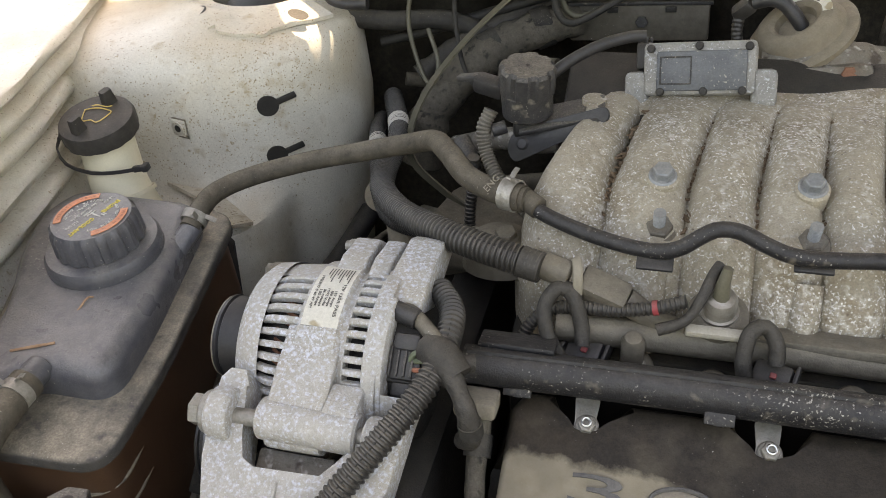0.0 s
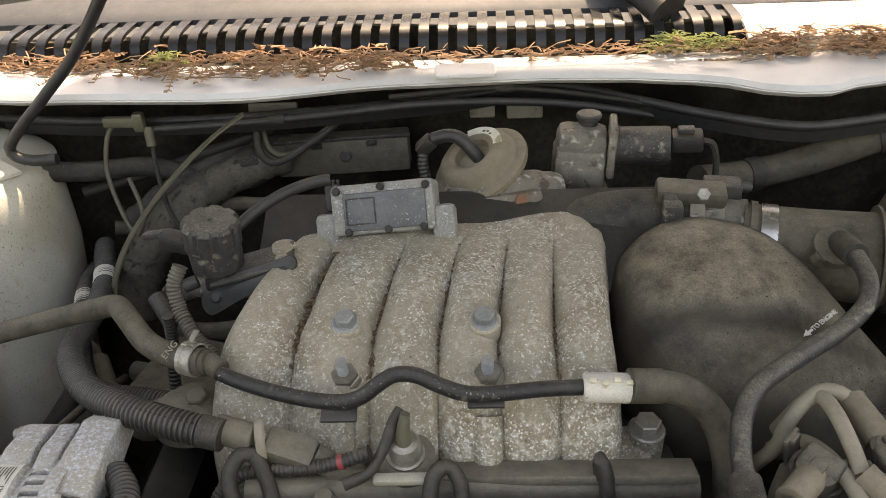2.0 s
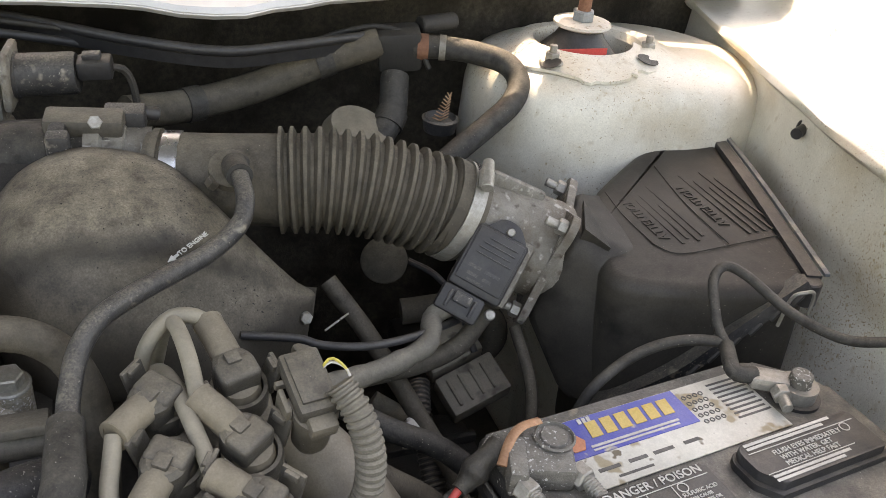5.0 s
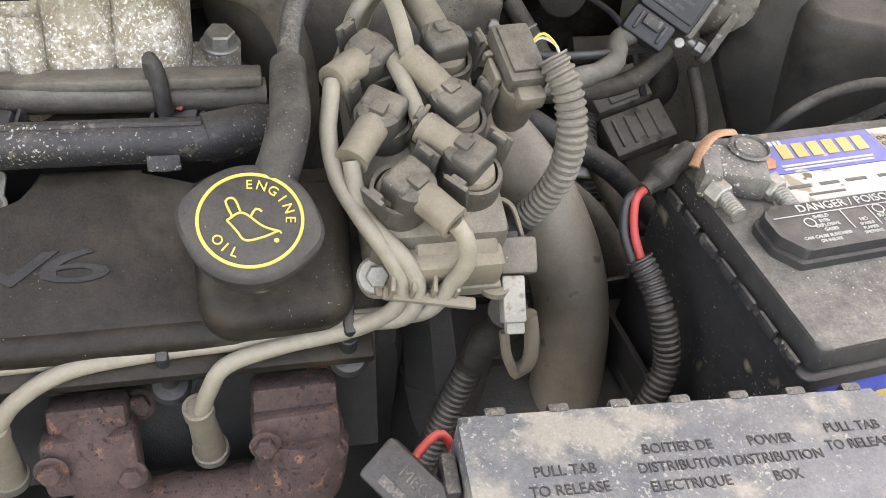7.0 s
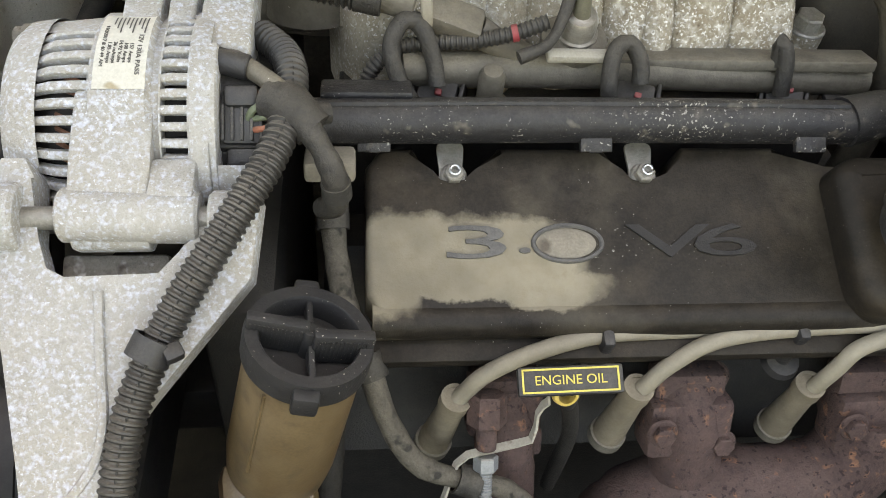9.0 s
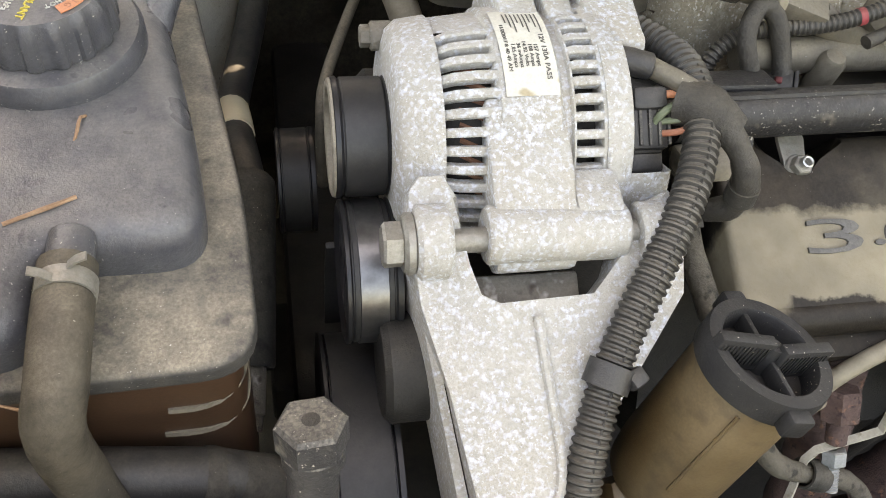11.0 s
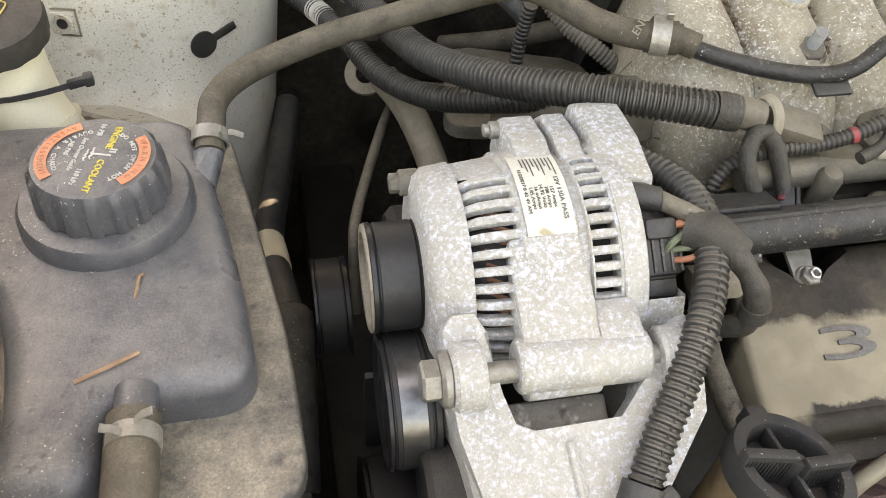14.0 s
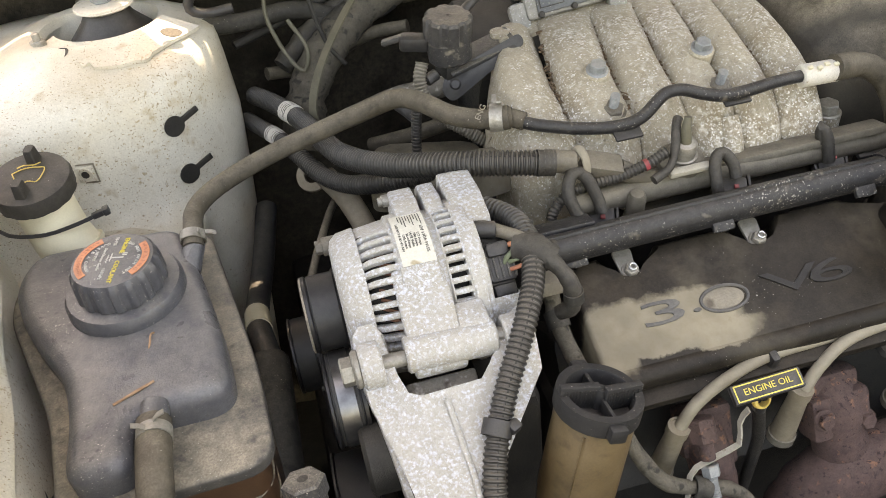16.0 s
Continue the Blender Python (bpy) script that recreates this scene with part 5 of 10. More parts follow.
def runner(i):
    """One arched runner: its edges dip into the grooves on either side."""
    x0, x1 = GROOVES[i], GROOVES[i + 1]
    rows = []
    nu = 15
    for k in range(41):
        t = k / 40
        p, n = arch(t)
        row = []
        for j in range(nu):
            u = -1 + 2 * j / (nu - 1)
            back = max(0.0, 1 - t / 0.46)
            lean = LEAN[i] * back ** 1.5
            x = (x0 + x1) / 2 + u * (x1 - x0) / 2 * (1 - (0.30 * back if i == 0 else 0)) + lean
            drop = (0.021 - 0.0125 * min(1.0, max(0.0, (t - 0.34) / 0.30))) * (0.72 * abs(u) ** 2.5 + 0.28 * abs(u) ** 7)
            if i == 0 and u < -0.2:
                drop += 0.052 * ((-u - 0.2) / 0.8) ** 2.2
            if i == 5 and u > 0.5:
                drop += 0.030 * ((u - 0.5) / 0.5) ** 3
            if t < 0.34 and i > 0:
                drop *= 0.10 + 0.90 * (t / 0.34) ** 1.3
            q = V((x, p.y, p.z)) - n * drop
            q += n * 0.0008 * noise.noise(V((x * 60, p.y * 60, i)))
            row.append(q)
        rows.append(row)
    return sheet(rows, 0.004, (0, 0.25, -1))


for i in range(6):
    part("runner", runner(i), "manifold", man, "", 60)
plen = []
for i in range(16):
    x = -0.052 + i * 0.0180
    k = abs(i - 7.5) / 7.5
    z = 0.9445 - (0.012 if i < 8 else 0.004) * k ** 4 + 0.008 * max(0.0, (x - 0.12) / 0.10) - (0.010 if i == 15 else 0.002 if i == 14 else 0.0)
    plen.append([(x, 0.684, z - 0.004), (x, 0.700, z), (x, 0.722, z + 0.003), (x, 0.745, z - 0.003), (x, 0.760, z - 0.022), (x, 0.762, 0.86)])
part("plenum", sheet(plen, 0.004, (0, -0.3, -1)), "manifold", man)
rng = random.Random(41)
crumbs = []
for gi, gx in enumerate(GROOVES[1:6]):
    for k in range(46):
        t = rng.triangular(0.10, 0.60, 0.30)
        p, n = arch(t)
        deep = (0.021 - 0.0125 * min(1.0, max(0.0, (t - 0.34) / 0.30))) * (0.10 + 0.90 * min(1.0, t / 0.34) ** 1.3) * (0.84 + 0.12 * rng.random())
        q = V((gx + (LEAN[gi] + LEAN[gi + 1]) / 2 * max(0.0, 1 - t / 0.46) ** 1.5 + rng.uniform(-0.0028, 0.0028), p.y, p.z)) - n * deep
        d = V((rng.uniform(-0.6, 0.6), rng.uniform(-1, 1), rng.uniform(-0.15, 0.15))).normalized() * rng.uniform(0.002, 0.0065)
        crumbs.append(tube([q - d, q + n * 0.0006, q + d], rng.uniform(0.0006, 0.0013), 5, 0.004))
tagged(part("debris", joined(*crumbs), "crumb", man, "dry needle crumbs in the grooves"), kind="stuff")
part("side_flange", joined(box((0.044, 0.044, 0.022), pose(0.212, 0.522, 0.842, 25), 0.005), rod((0.2305, 0.532, 0.815), (0.2315, 0.5285, 0.862), 0.0135, n=28)), "manifold", man)
bolt_head(man, (0.231, 0.529, 0.862), (0.02, -0.1, 1), 0.0105, 0.011, 0.0145, "bolt")
for x in (0.002, 0.109):
    up = V((0, -0.34, 0.94))
    p = V((x, 0.572, 0.928))
    part("bolt_column", rod(p - up * 0.02, p + up * 0.013, 0.0125, n=24), "manifold", man)
    bolt_head(man, p + up * 0.013, up, 0.0078, 0.009, 0.0108, "bolt_blue")
    p = V((x + 0.001, 0.536, 0.906))
    part("bolt_column", rod(p - up * 0.04, p + up * 0.008, 0.0115, n=24), "manifold", man)
    bolt_head(man, p + up * 0.008, up, 0.0105, 0.007, 0.0135, "dull_alu", "nut")
    part("stud", tube([p + up * 0.014, p + up * 0.022, p + up * 0.029], 0.0046, 12, 0.002, pitch=0.0016, depth=0.12), "bolt_blue", man, "blue-grey threaded stud")
    part("lower_rib", tube([(x, 0.512, 0.893), (x, 0.499, 0.873), (x, 0.4935, 0.845), (x, 0.494, 0.82)], 0.0115, 14, 0.006), "manifold", man)
part("lower_flange", box((0.32, 0.045, 0.022), pose(0.065, 0.500, 0.815), 0.004), "manifold", man)
# lifting post behind the first runner
part("post", joined(tube([(-0.062, 0.668, 0.915), (-0.062, 0.668, 0.938), (-0.062, 0.668, 0.953)], 0.0105, 16, 0.004), rod((-0.062, 0.650, 0.948), (-0.062, 0.656, 0.948), 0.0055)), "manifold", man)

# vapour pipe across the runners
PIPE = [(-0.098, 0.536, 0.931), (-0.080, 0.524, 0.926), (-0.050, 0.516, 0.919), (-0.020, 0.511, 0.914), (0.004, 0.507, 0.914), (0.020, 0.505, 0.920), (0.034, 0.508, 0.930), (0.045, 0.511, 0.935), (0.060, 0.510, 0.935), (0.076, 0.505, 0.930), (0.095, 0.500, 0.926), (0.120, 0.501, 0.925), (0.150, 0.505, 0.925), (0.183, 0.510, 0.922)]
vp = thing("vapour_pipe", "thin black vapour pipe bent over the manifold", "pipe")
part("pipe", tube(PIPE, 0.0058, 14, 0.005), "duct", vp)
part("end_collar", rod((-0.096, 0.535, 0.931), (-0.084, 0.527, 0.928), 0.0085), "brown_rubber", vp)
for x, z in ((0.004, 0.908), (0.109, 0.919)):
    part("cradle", box((0.026, 0.014, 0.003), pose(x, 0.502, z, 22), 0.001), "black", vp)
cl = part("white_sleeve", rod((0.178, 0.5105, 0.9215), (0.216, 0.509, 0.921), 0.0108, n=20), "white_pl", vp, "dirty white ribbed sleeve")
for k in range(4):
    part("rib", box((0.005, 0.004, 0.003), pose(0.184 + k * 0.0085, 0.505 - 0.002 * (k % 2), 0.9318 - 0.001 * (k % 2), 20), 0.001), "cream", cl)
PCV = [(0.212, 0.509, 0.921), (0.235, 0.512, 0.918), (0.256, 0.513, 0.910), (0.274, 0.510, 0.893), (0.285, 0.502, 0.866), (0.288, 0.494, 0.835), (0.286, 0.490, 0.79), (0.28, 0.49, 0.74)]
bh = thing("breather_hose", "thick dusty breather hose bending down beside the manifold", "hose")
part("rubber", tube(PCV, 0.0118, 16, 0.006), "brown_rubber", bh)
part("end_cuff", tube(PCV[:2], 0.0126, 16, 0.004), "brown_rubber", bh)

# ---- valve cover, oil cap ----
vc = thing("valve_cover", "black painted valve cover with tan worn patches and raised lettering", "valve cover", at=(0.1, 0.37, 0.74))
VP = V((-0.017, 0.372, 0.8025))
vm = facing(VP, (0, -0.45, 0.89))


def vl(x, y):
    """Local x, y of the cover's top at world x and y."""
    return (x - VP.x, (y - VP.y) / 0.8923)


top_out = [vl(*p) for p in [(-0.084, 0.345), (-0.084, 0.418), (-0.074, 0.430), (-0.054, 0.430), (-0.046, 0.414), (-0.040, 0.407), (-0.030, 0.4045), (-0.020, 0.407), (-0.012, 0.414), (0.000, 0.430), (0.068, 0.430), (0.076, 0.414), (0.082, 0.407), (0.092, 0.4045), (0.101, 0.407), (0.108, 0.414), (0.120, 0.431), (0.182, 0.431), (0.200, 0.418), (0.215, 0.414), (0.305, 0.418), (0.308, 0.345), (0.300, 0.334), (-0.076, 0.334)]]
vcb = prism(top_out, -0.045, 0.0, vm, 0.0045, 3, 0.995)


def valve_paint():
    """The cover's paint, with a worn tan patch at its west end that has a ragged outline of its own."""
    m = M["valve"].copy()
    m.name = "worn_valve_cover_paint"
    nt = m.node_tree
    bsdf = nt.nodes["Principled BSDF"]
    geo = nt.nodes.new("ShaderNodeNewGeometry")
    old = bsdf.inputs["Base Color"].links[0].from_socket
    warp = nt.nodes.new("ShaderNodeTexNoise")
    warp.inputs["Scale"].default_value, warp.inputs["Detail"].default_value, warp.inputs["Roughness"].default_value = 26, 6, 0.62
    link(nt, geo.outputs["Position"], warp.inputs["Vector"])
    wv = nt.nodes.new("ShaderNodeVectorMath")
    wv.operation = "MULTIPLY_ADD"
    wv.inputs[1].default_value = (0.045, 0.030, 0)
    link(nt, warp.outputs["Color"], wv.inputs[0])
    link(nt, geo.outputs["Position"], wv.inputs[2])
    patch = None
    # worn areas: middle and half size of each
    for cx, cy, a, b in ((-0.068, 0.358, 0.027, 0.028), (-0.020, 0.368, 0.072, 0.0235), (-0.014, 0.3485, 0.080, 0.0095)):
        mp = nt.nodes.new("ShaderNodeMapping")
        mp.inputs["Location"].default_value = (-(cx + 0.0225) / a, -(cy + 0.015) / b, 0)
        mp.inputs["Scale"].default_value = (1 / a, 1 / b, 0)
        link(nt, wv.outputs[0], mp.inputs["Vector"])
        ab = nt.nodes.new("ShaderNodeVectorMath")
        ab.operation = "ABSOLUTE"
        link(nt, mp.outputs[0], ab.inputs[0])
        sp = nt.nodes.new("ShaderNodeSeparateXYZ")
        link(nt, ab.outputs[0], sp.inputs[0])
        far = times(nt, times(nt, times(nt, sp.outputs[0], 4, "POWER"), times(nt, sp.outputs[1], 4, "POWER"), "ADD"), 0.25, "POWER")
        patch = far if patch is None else times(nt, patch, far, "MINIMUM")
    r = nt.nodes.new("ShaderNodeMapRange")
    r.inputs[1].default_value, r.inputs[2].default_value, r.inputs[3].default_value, r.inputs[4].default_value = 0.84, 1.06, 0.92, 0.0
    link(nt, patch, r.inputs[0])
    f2, _ = noise_fac(nt, geo.outputs["Position"], 9, 0.52, 0.66, 5)
    both = times(nt, r.outputs[0], times(nt, f2, 0.20), "MAXIMUM")
    tone, _ = noise_fac(nt, geo.outputs["Position"], 120, 0.3, 0.7)
    big, _ = noise_fac(nt, geo.outputs["Position"], 30, 0.35, 0.68, 6)
    tan = mixer(nt, tone, mixer(nt, big, (0.27, 0.23, 0.165), (0.17, 0.145, 0.105)), mixer(nt, big, (0.36, 0.315, 0.235), (0.235, 0.205, 0.155)))
    link(nt, mixer(nt, both, old, tan), bsdf.inputs["Base Color"])
    rg = nt.nodes.new("ShaderNodeMapRange")
    rg.inputs[3].default_value, rg.inputs[4].default_value = 0.42, 0.85
    link(nt, both, rg.inputs[0])
    link(nt, rg.outputs[0], bsdf.inputs["Roughness"])
    return m


M["valve_worn"] = valve_paint()
part("body", vcb, "valve_worn", vc)
part("front_bead", tube([(-0.080, 0.3385, 0.7735), (0.05, 0.338, 0.7733), (0.302, 0.3385, 0.7735)], 0.0118, 16, 0.02), "valve_worn", vc)
part("base_rail", box((0.41, 0.022, 0.012), pose(0.112, 0.330, 0.757, 20), 0.003), "valve", vc)
fb = [vl(*p) for p in [(0.212, 0.325), (0.208, 0.410), (0.222, 0.418), (0.300, 0.418), (0.307, 0.410), (0.304, 0.325)]]
fbm = pillow(rounded(fb, 0.024, 6), -0.03, 0.026, 0.014)
fbm.transform(vm)
part("filler_box", fbm, "valve", vc, "", 60)
for txt, x, size, wide in (("3", -0.0160, 0.0300, 3.4), (".", 0.013, 0.030, 2.0), ("V", 0.1040, 0.030, 3.0), ("6", 0.1395, 0.030, 3.2)):
    part("numeral", letters(txt, size, vm @ pose(x - VP.x, 0.001 if txt != "." else 0.004, 0.0), 0.0016, wide), "numeral" if txt in "3." else "numeral_dark", vc, "raised extended lettering")
zero = [vm @ V((0.040 - VP.x + 0.0215 * math.cos(a), 0.0115 * math.sin(a) + 0.001, 0.0004)) for a in [2 * math.pi * i / 24 for i in range(25)]]
part("numeral", tube(zero, 0.0016, 6, 0.003), "numeral", vc, "raised grey lettering")
part("worn_pad", lathe([(0, 0.0010), (0.0165, 0.0010), (0.019, 0.0)], vm @ pose(0.039 - VP.x, 0.001, 0.0) @ Matrix.Diagonal((1.0, 0.52, 1, 1)), 28), "inner", vc, "tan worn centre of the zero")

CAPC = V((0.245, 0.333, 0.870))
cn = V((0, -0.36, 0.933))
cm = facing(CAPC, cn)
oc = thing("oil_filler_cap", "black oil filler cap printed with a yellow ring and oil can", "oil cap", at=(0.245, 0.345, 0.835))
part("neck", lathe([(0.030, -0.034), (0.030, -0.022), (0.027, -0.022), (0.027, -0.012), (0.031, -0.010), (0.031, 0)], cm, 36), "grey", oc)


def lobes(a, r, h):
    if r < 0.033:
        return r
    d = math.degrees(a) % 180
    k = math.exp(-((d - 163) / 22) ** 2) + math.exp(-((d + 180 - 163) / 22) ** 2)
    return r + 0.0042 * k - 0.001


cap2 = part("cap", lathe([(0, -0.015), (0.030, -0.015), (0.0365, -0.013), (0.0375, -0.004), (0.0355, -0.001), (0.0325, 0.0), (0, 0.0)], cm, 96, lobes), "cap_soft", oc)
part("ring", lathe([(0.0272, 0), (0.0290, 0), (0.0290, 0.0006), (0.0272, 0.0006), (0.0272, 0)], cm, 64), "yellow", cap2, "yellow printed ring")
part("print", arc_letters("ENGINE", 0.0080, 0.0213, 42, 18.5, cm @ pose(0, 0, 0.0004)), "yellow", cap2)
part("print", arc_letters("OIL", 0.0080, 0.0213, 227, 16, cm @ pose(0, 0, 0.0004), inward=True), "yellow", cap2)
sym = tube([cm @ V((x, y, 0.0004)) for x, y in [(-0.0125, 0.0005), (-0.004, 0.0045), (0.0065, -0.0045), (0.0145, -0.0080)]], 0.0007, 5, 0.002)
sym = joined(sym, tube([cm @ V((x, y, 0.0004)) for x, y in [(-0.0125, 0.0005), (-0.0075, -0.0065), (-0.0035, -0.0122), (0.006, -0.0110), (0.0145, -0.0080), (0.0160, -0.0095)]], 0.0007, 5, 0.002))
sym = joined(sym, tube([cm @ V((x, y, 0.0004)) for x, y in [(-0.0095, 0.0025), (-0.0125, 0.0120), (-0.0080, 0.0135), (-0.0050, 0.0055)]], 0.0007, 5, 0.002), tube([cm @ V((x, y, 0.0004)) for x, y in [(0.000, 0.0015), (0.0035, 0.0065), (0.0065, 0.0045)]], 0.0007, 5, 0.002), lathe([(0, 0.0002), (0.0015, 0.0004), (0, 0.0008)], cm @ pose(0.0130, -0.0135, 0), 10))
part("symbol", sym, "yellow", cap2, "yellow oil can symbol")


# ---- behind the manifold: sensors, throttle, intake duct ----
evr = thing("vacuum_regulator", "dusty black vacuum regulator with an octagonal cap", "solenoid valve", at=(-0.115, 0.66, 0.91))
part("cap", lathe([(0.0225, 0), (0.0245, 0.001), (0.0245, 0.021), (0.022, 0.024), (0, 0.024)], pose(-0.116, 0.662, 0.958, 6, 4), 64, lambda a, r, h: r - (0.0022 if r > 0.021 and math.cos(a * 8) < -0.35 else 0)), "grey", evr)
part("vent", lathe([(0, 0.0241), (0.002, 0.0241), (0, 0.0246)], pose(-0.116, 0.662, 0.958, 6, 4), 12), "dark", evr)
part("barrel", rod((-0.115, 0.663, 0.934), (-0.116, 0.662, 0.960), 0.0222, 0.0226, 40), "grey", evr)
part("foot", box((0.030, 0.030, 0.018), pose(-0.113, 0.664, 0.926, 6, 4, 12), 0.004), "dark", evr)
conn = part("connector", box((0.030, 0.016, 0.016), pose(-0.149, 0.668, 0.957, 8, 6, -18), 0.004), "black", evr)
part("tab", box((0.022, 0.009, 0.006), pose(-0.170, 0.674, 0.961, 0, -14, -18), 0.002), "grey", conn)
part("side_port", rod((-0.133, 0.655, 0.925), (-0.145, 0.650, 0.922), 0.006), "grey", evr)
arm = thing("regulator_bracket", "black stamped bracket holding the vacuum regulator", "bracket", at=(-0.09, 0.65, 0.92))
part("plate", prism(rounded([(-0.052, -0.012), (0.040, 0.004), (0.040, 0.016), (-0.044, 0.016), (-0.056, 0.004)], 0.006), 0, 0.003, facing((-0.078, 0.645, 0.925), (-0.2, -0.85, 0.45), (1, 0.1, 0.30)), 0.001), "black", arm)
for u in (-0.040, 0.026):
    part("rivet", lathe([(0, 0.005), (0.004, 0.0048), (0.006, 0.003)], facing((-0.078, 0.645, 0.925), (-0.2, -0.85, 0.45), (1, 0.1, 0.30)) @ pose(u, 0.003, 0), 16), "black", arm)
part("shelf", box((0.075, 0.035, 0.004), pose(-0.085, 0.662, 0.936, 8, -14, 4), 0.0015), "grey", arm)
solo("regulator_conduit", tube([(-0.146, 0.655, 0.940), (-0.152, 0.648, 0.925), (-0.148, 0.640, 0.905), (-0.135, 0.625, 0.890), (-0.118, 0.610, 0.880), (-0.10, 0.60, 0.868)], 0.0068, 12, pitch=0.0034, depth=0.14), "dust_conduit", "thin ribbed dusty conduit below the vacuum regulator", "conduit", "conduits")

dp = thing("pressure_sensor", "grey rectangular pressure sensor in a cast shell with mounting ears", "pressure sensor", at=(0.025, 0.70, 0.945))
sm = facing((0.024, 0.700, 0.963), (-0.10, -0.90, 0.42), (1, -0.06, 0.10))
part("shell", box((0.088, 0.042, 0.036), sm @ pose(0, 0, -0.018), 0.004), "box_alu", dp)
part("face_plate", box((0.070, 0.031, 0.004), sm @ pose(0.002, -0.002, 0.001), 0.0015), "pdb", dp)
part("panel_frame", joined(*[box(sz, sm @ pose(px, py, 0.0032), 0.0004) for sz, px, py in (((0.024, 0.0012, 0.0014), -0.018, 0.009), ((0.024, 0.0012, 0.0014), -0.018, -0.012), ((0.0012, 0.022, 0.0014), -0.030, -0.0015), ((0.0012, 0.022, 0.0014), -0.006, -0.0015))]), "grey", dp)
for x, y in ((-0.038, 0.016), (0.0, 0.0175), (0.038, 0.016), (-0.030, -0.018), (0.004, -0.018), (0.034, -0.018)):
    part("screw", lathe([(0, 0.0045), (0.0028, 0.0042), (0.0034, 0.002), (0.0034, 0)], sm @ pose(x, y, 0.0005), 14), "dark", dp)
for s in (-1, 1):
    part("ear", joined(box((0.020, 0.030, 0.018), sm @ pose(s * 0.050, -0.016, -0.012), 0.005), lathe([(0, 0.001), (0.0035, 0.001), (0.0075, 0.001), (0.0075, -0.012)], sm @ pose(s * 0.052, -0.020, -0.003), 20)), "box_alu", dp)
part("plug", box((0.014, 0.022, 0.026), sm @ pose(-0.045, 0.012, -0.026), 0.003), "grey", dp)
teeth = joined(*[box((0.002, 0.006, 0.004), sm @ pose(-0.050 + 0.0032 * k, 0.024, -0.016 - 0.003 * (k % 2)), 0.0006) for k in range(4)])
tagged(part("teeth", teeth, "grey", dp), kind="stuff")
solo("sensor_lead", tube([(-0.022, 0.725, 0.985), (-0.035, 0.722, 0.985), (-0.060, 0.712, 0.980), (-0.085, 0.700, 0.969), (-0.104, 0.684, 0.958)], 0.0052, 12, 0.006), "black", "taped cable running from the pressure sensor", "cable")

eg = thing("egr_valve", "dusty beige disc-shaped gas recirculation valve", "egr valve", at=(0.115, 0.77, 0.92))
en = V((-0.44, -0.245, 0.85)).normalized()
em = facing((0.112, 0.776, 0.962), en)
part("diaphragm", lathe([(0, -0.020), (0.028, -0.019), (0.042, -0.013), (0.048, -0.008), (0.0495, -0.005), (0.0495, -0.001), (0.046, 0.001), (0.0405, 0.0025), (0.0385, 0.006), (0.0370, 0.012), (0.0320, 0.0165), (0.0230, 0.0180), (0.0185, 0.0150), (0.0165, 0.0085), (0.0, 0.0080)], em, 56), "boot", eg)
part("vacuum_port", tube([em @ V((0.004, -0.002, 0.006)), em @ V((0.000, 0.004, 0.020)), em @ V((-0.006, 0.010, 0.031)), em @ V((-0.016, 0.014, 0.036)), em @ V((-0.030, 0.016, 0.037))], 0.0066, 12, 0.004), "black", eg)
part("vacuum_plug", joined(box((0.020, 0.014, 0.014), em @ pose(-0.040, 0.016, 0.034, 0, -20), 0.003), tube([em @ V((-0.046, 0.014, 0.030)), em @ V((-0.052, 0.006, 0.018)), em @ V((-0.056, -0.004, 0.000)), em @ V((-0.058, -0.01, -0.02))], 0.0055, 10, pitch=0.004)), "conduit", eg)
part("sticker", arc_band(0.0240, 0.0325, -5, 95, em @ pose(0, 0, 0.0170), 0.0012), "paper", eg, "pale printed sticker")
part("sticker_print", bars([(-0.006, -0.002, 0.0035, 0.002), (-0.001, -0.001, 0.003, 0.002), (0.004, -0.003, 0.003, 0.002)], em @ pose(0.0195, 0.0205, 0.0184, 0, 0, -45)), "ink", eg)
part("casting", joined(tube([(0.085, 0.752, 0.932), (0.115, 0.750, 0.940), (0.150, 0.752, 0.944), (0.185, 0.765, 0.935)], 0.020, 18, 0.008, wob=0.15), box((0.075, 0.036, 0.026), pose(0.135, 0.738, 0.936, -20, -6), 0.008)), "dull_alu", eg)
bolt_head(eg, (0.150, 0.727, 0.945), (0.1, -0.8, 0.5), 0.007, 0.006, 0, "rod_rust")

ia = thing("idle_valve", "grey idle air valve with a cylindrical solenoid", "idle valve", at=(0.22, 0.79, 0.93))
part("block", box((0.052, 0.044, 0.060), pose(0.213, 0.790, 0.955, 4, 3, -4), 0.009), "dull_alu", ia)
part("pillar", box((0.058, 0.040, 0.050), pose(0.214, 0.783, 0.918, 8, 3, -4), 0.010), "dull_alu", ia)
part("upper_block", box((0.050, 0.038, 0.030), pose(0.216, 0.792, 0.984, 4, 3, -4), 0.009), "dull_alu", ia)
part("knob", joined(rod((0.222, 0.800, 0.992), (0.223, 0.800, 1.008), 0.0095, n=24), rod((0.223, 0.800, 1.004), (0.223, 0.800, 1.010), 0.0125, n=24)), "grey", ia)
part("flange", box((0.008, 0.050, 0.052), pose(0.245, 0.789, 0.979, 0, 2, -8), 0.004), "dull_alu", ia)
part("solenoid", lathe([(0, 0), (0.0205, 0), (0.0205, 0.004), (0.0190, 0.005), (0.0190, 0.050), (0.0175, 0.053), (0, 0.053)], along((0.248, 0.789, 0.979), (0.304, 0.780, 0.982)), 36), "grey", ia, "dusty grey cylinder")
cn2 = part("connector", box((0.030, 0.020, 0.018), pose(0.315, 0.777, 0.988, 8, -3, -9), 0.003), "black", ia)
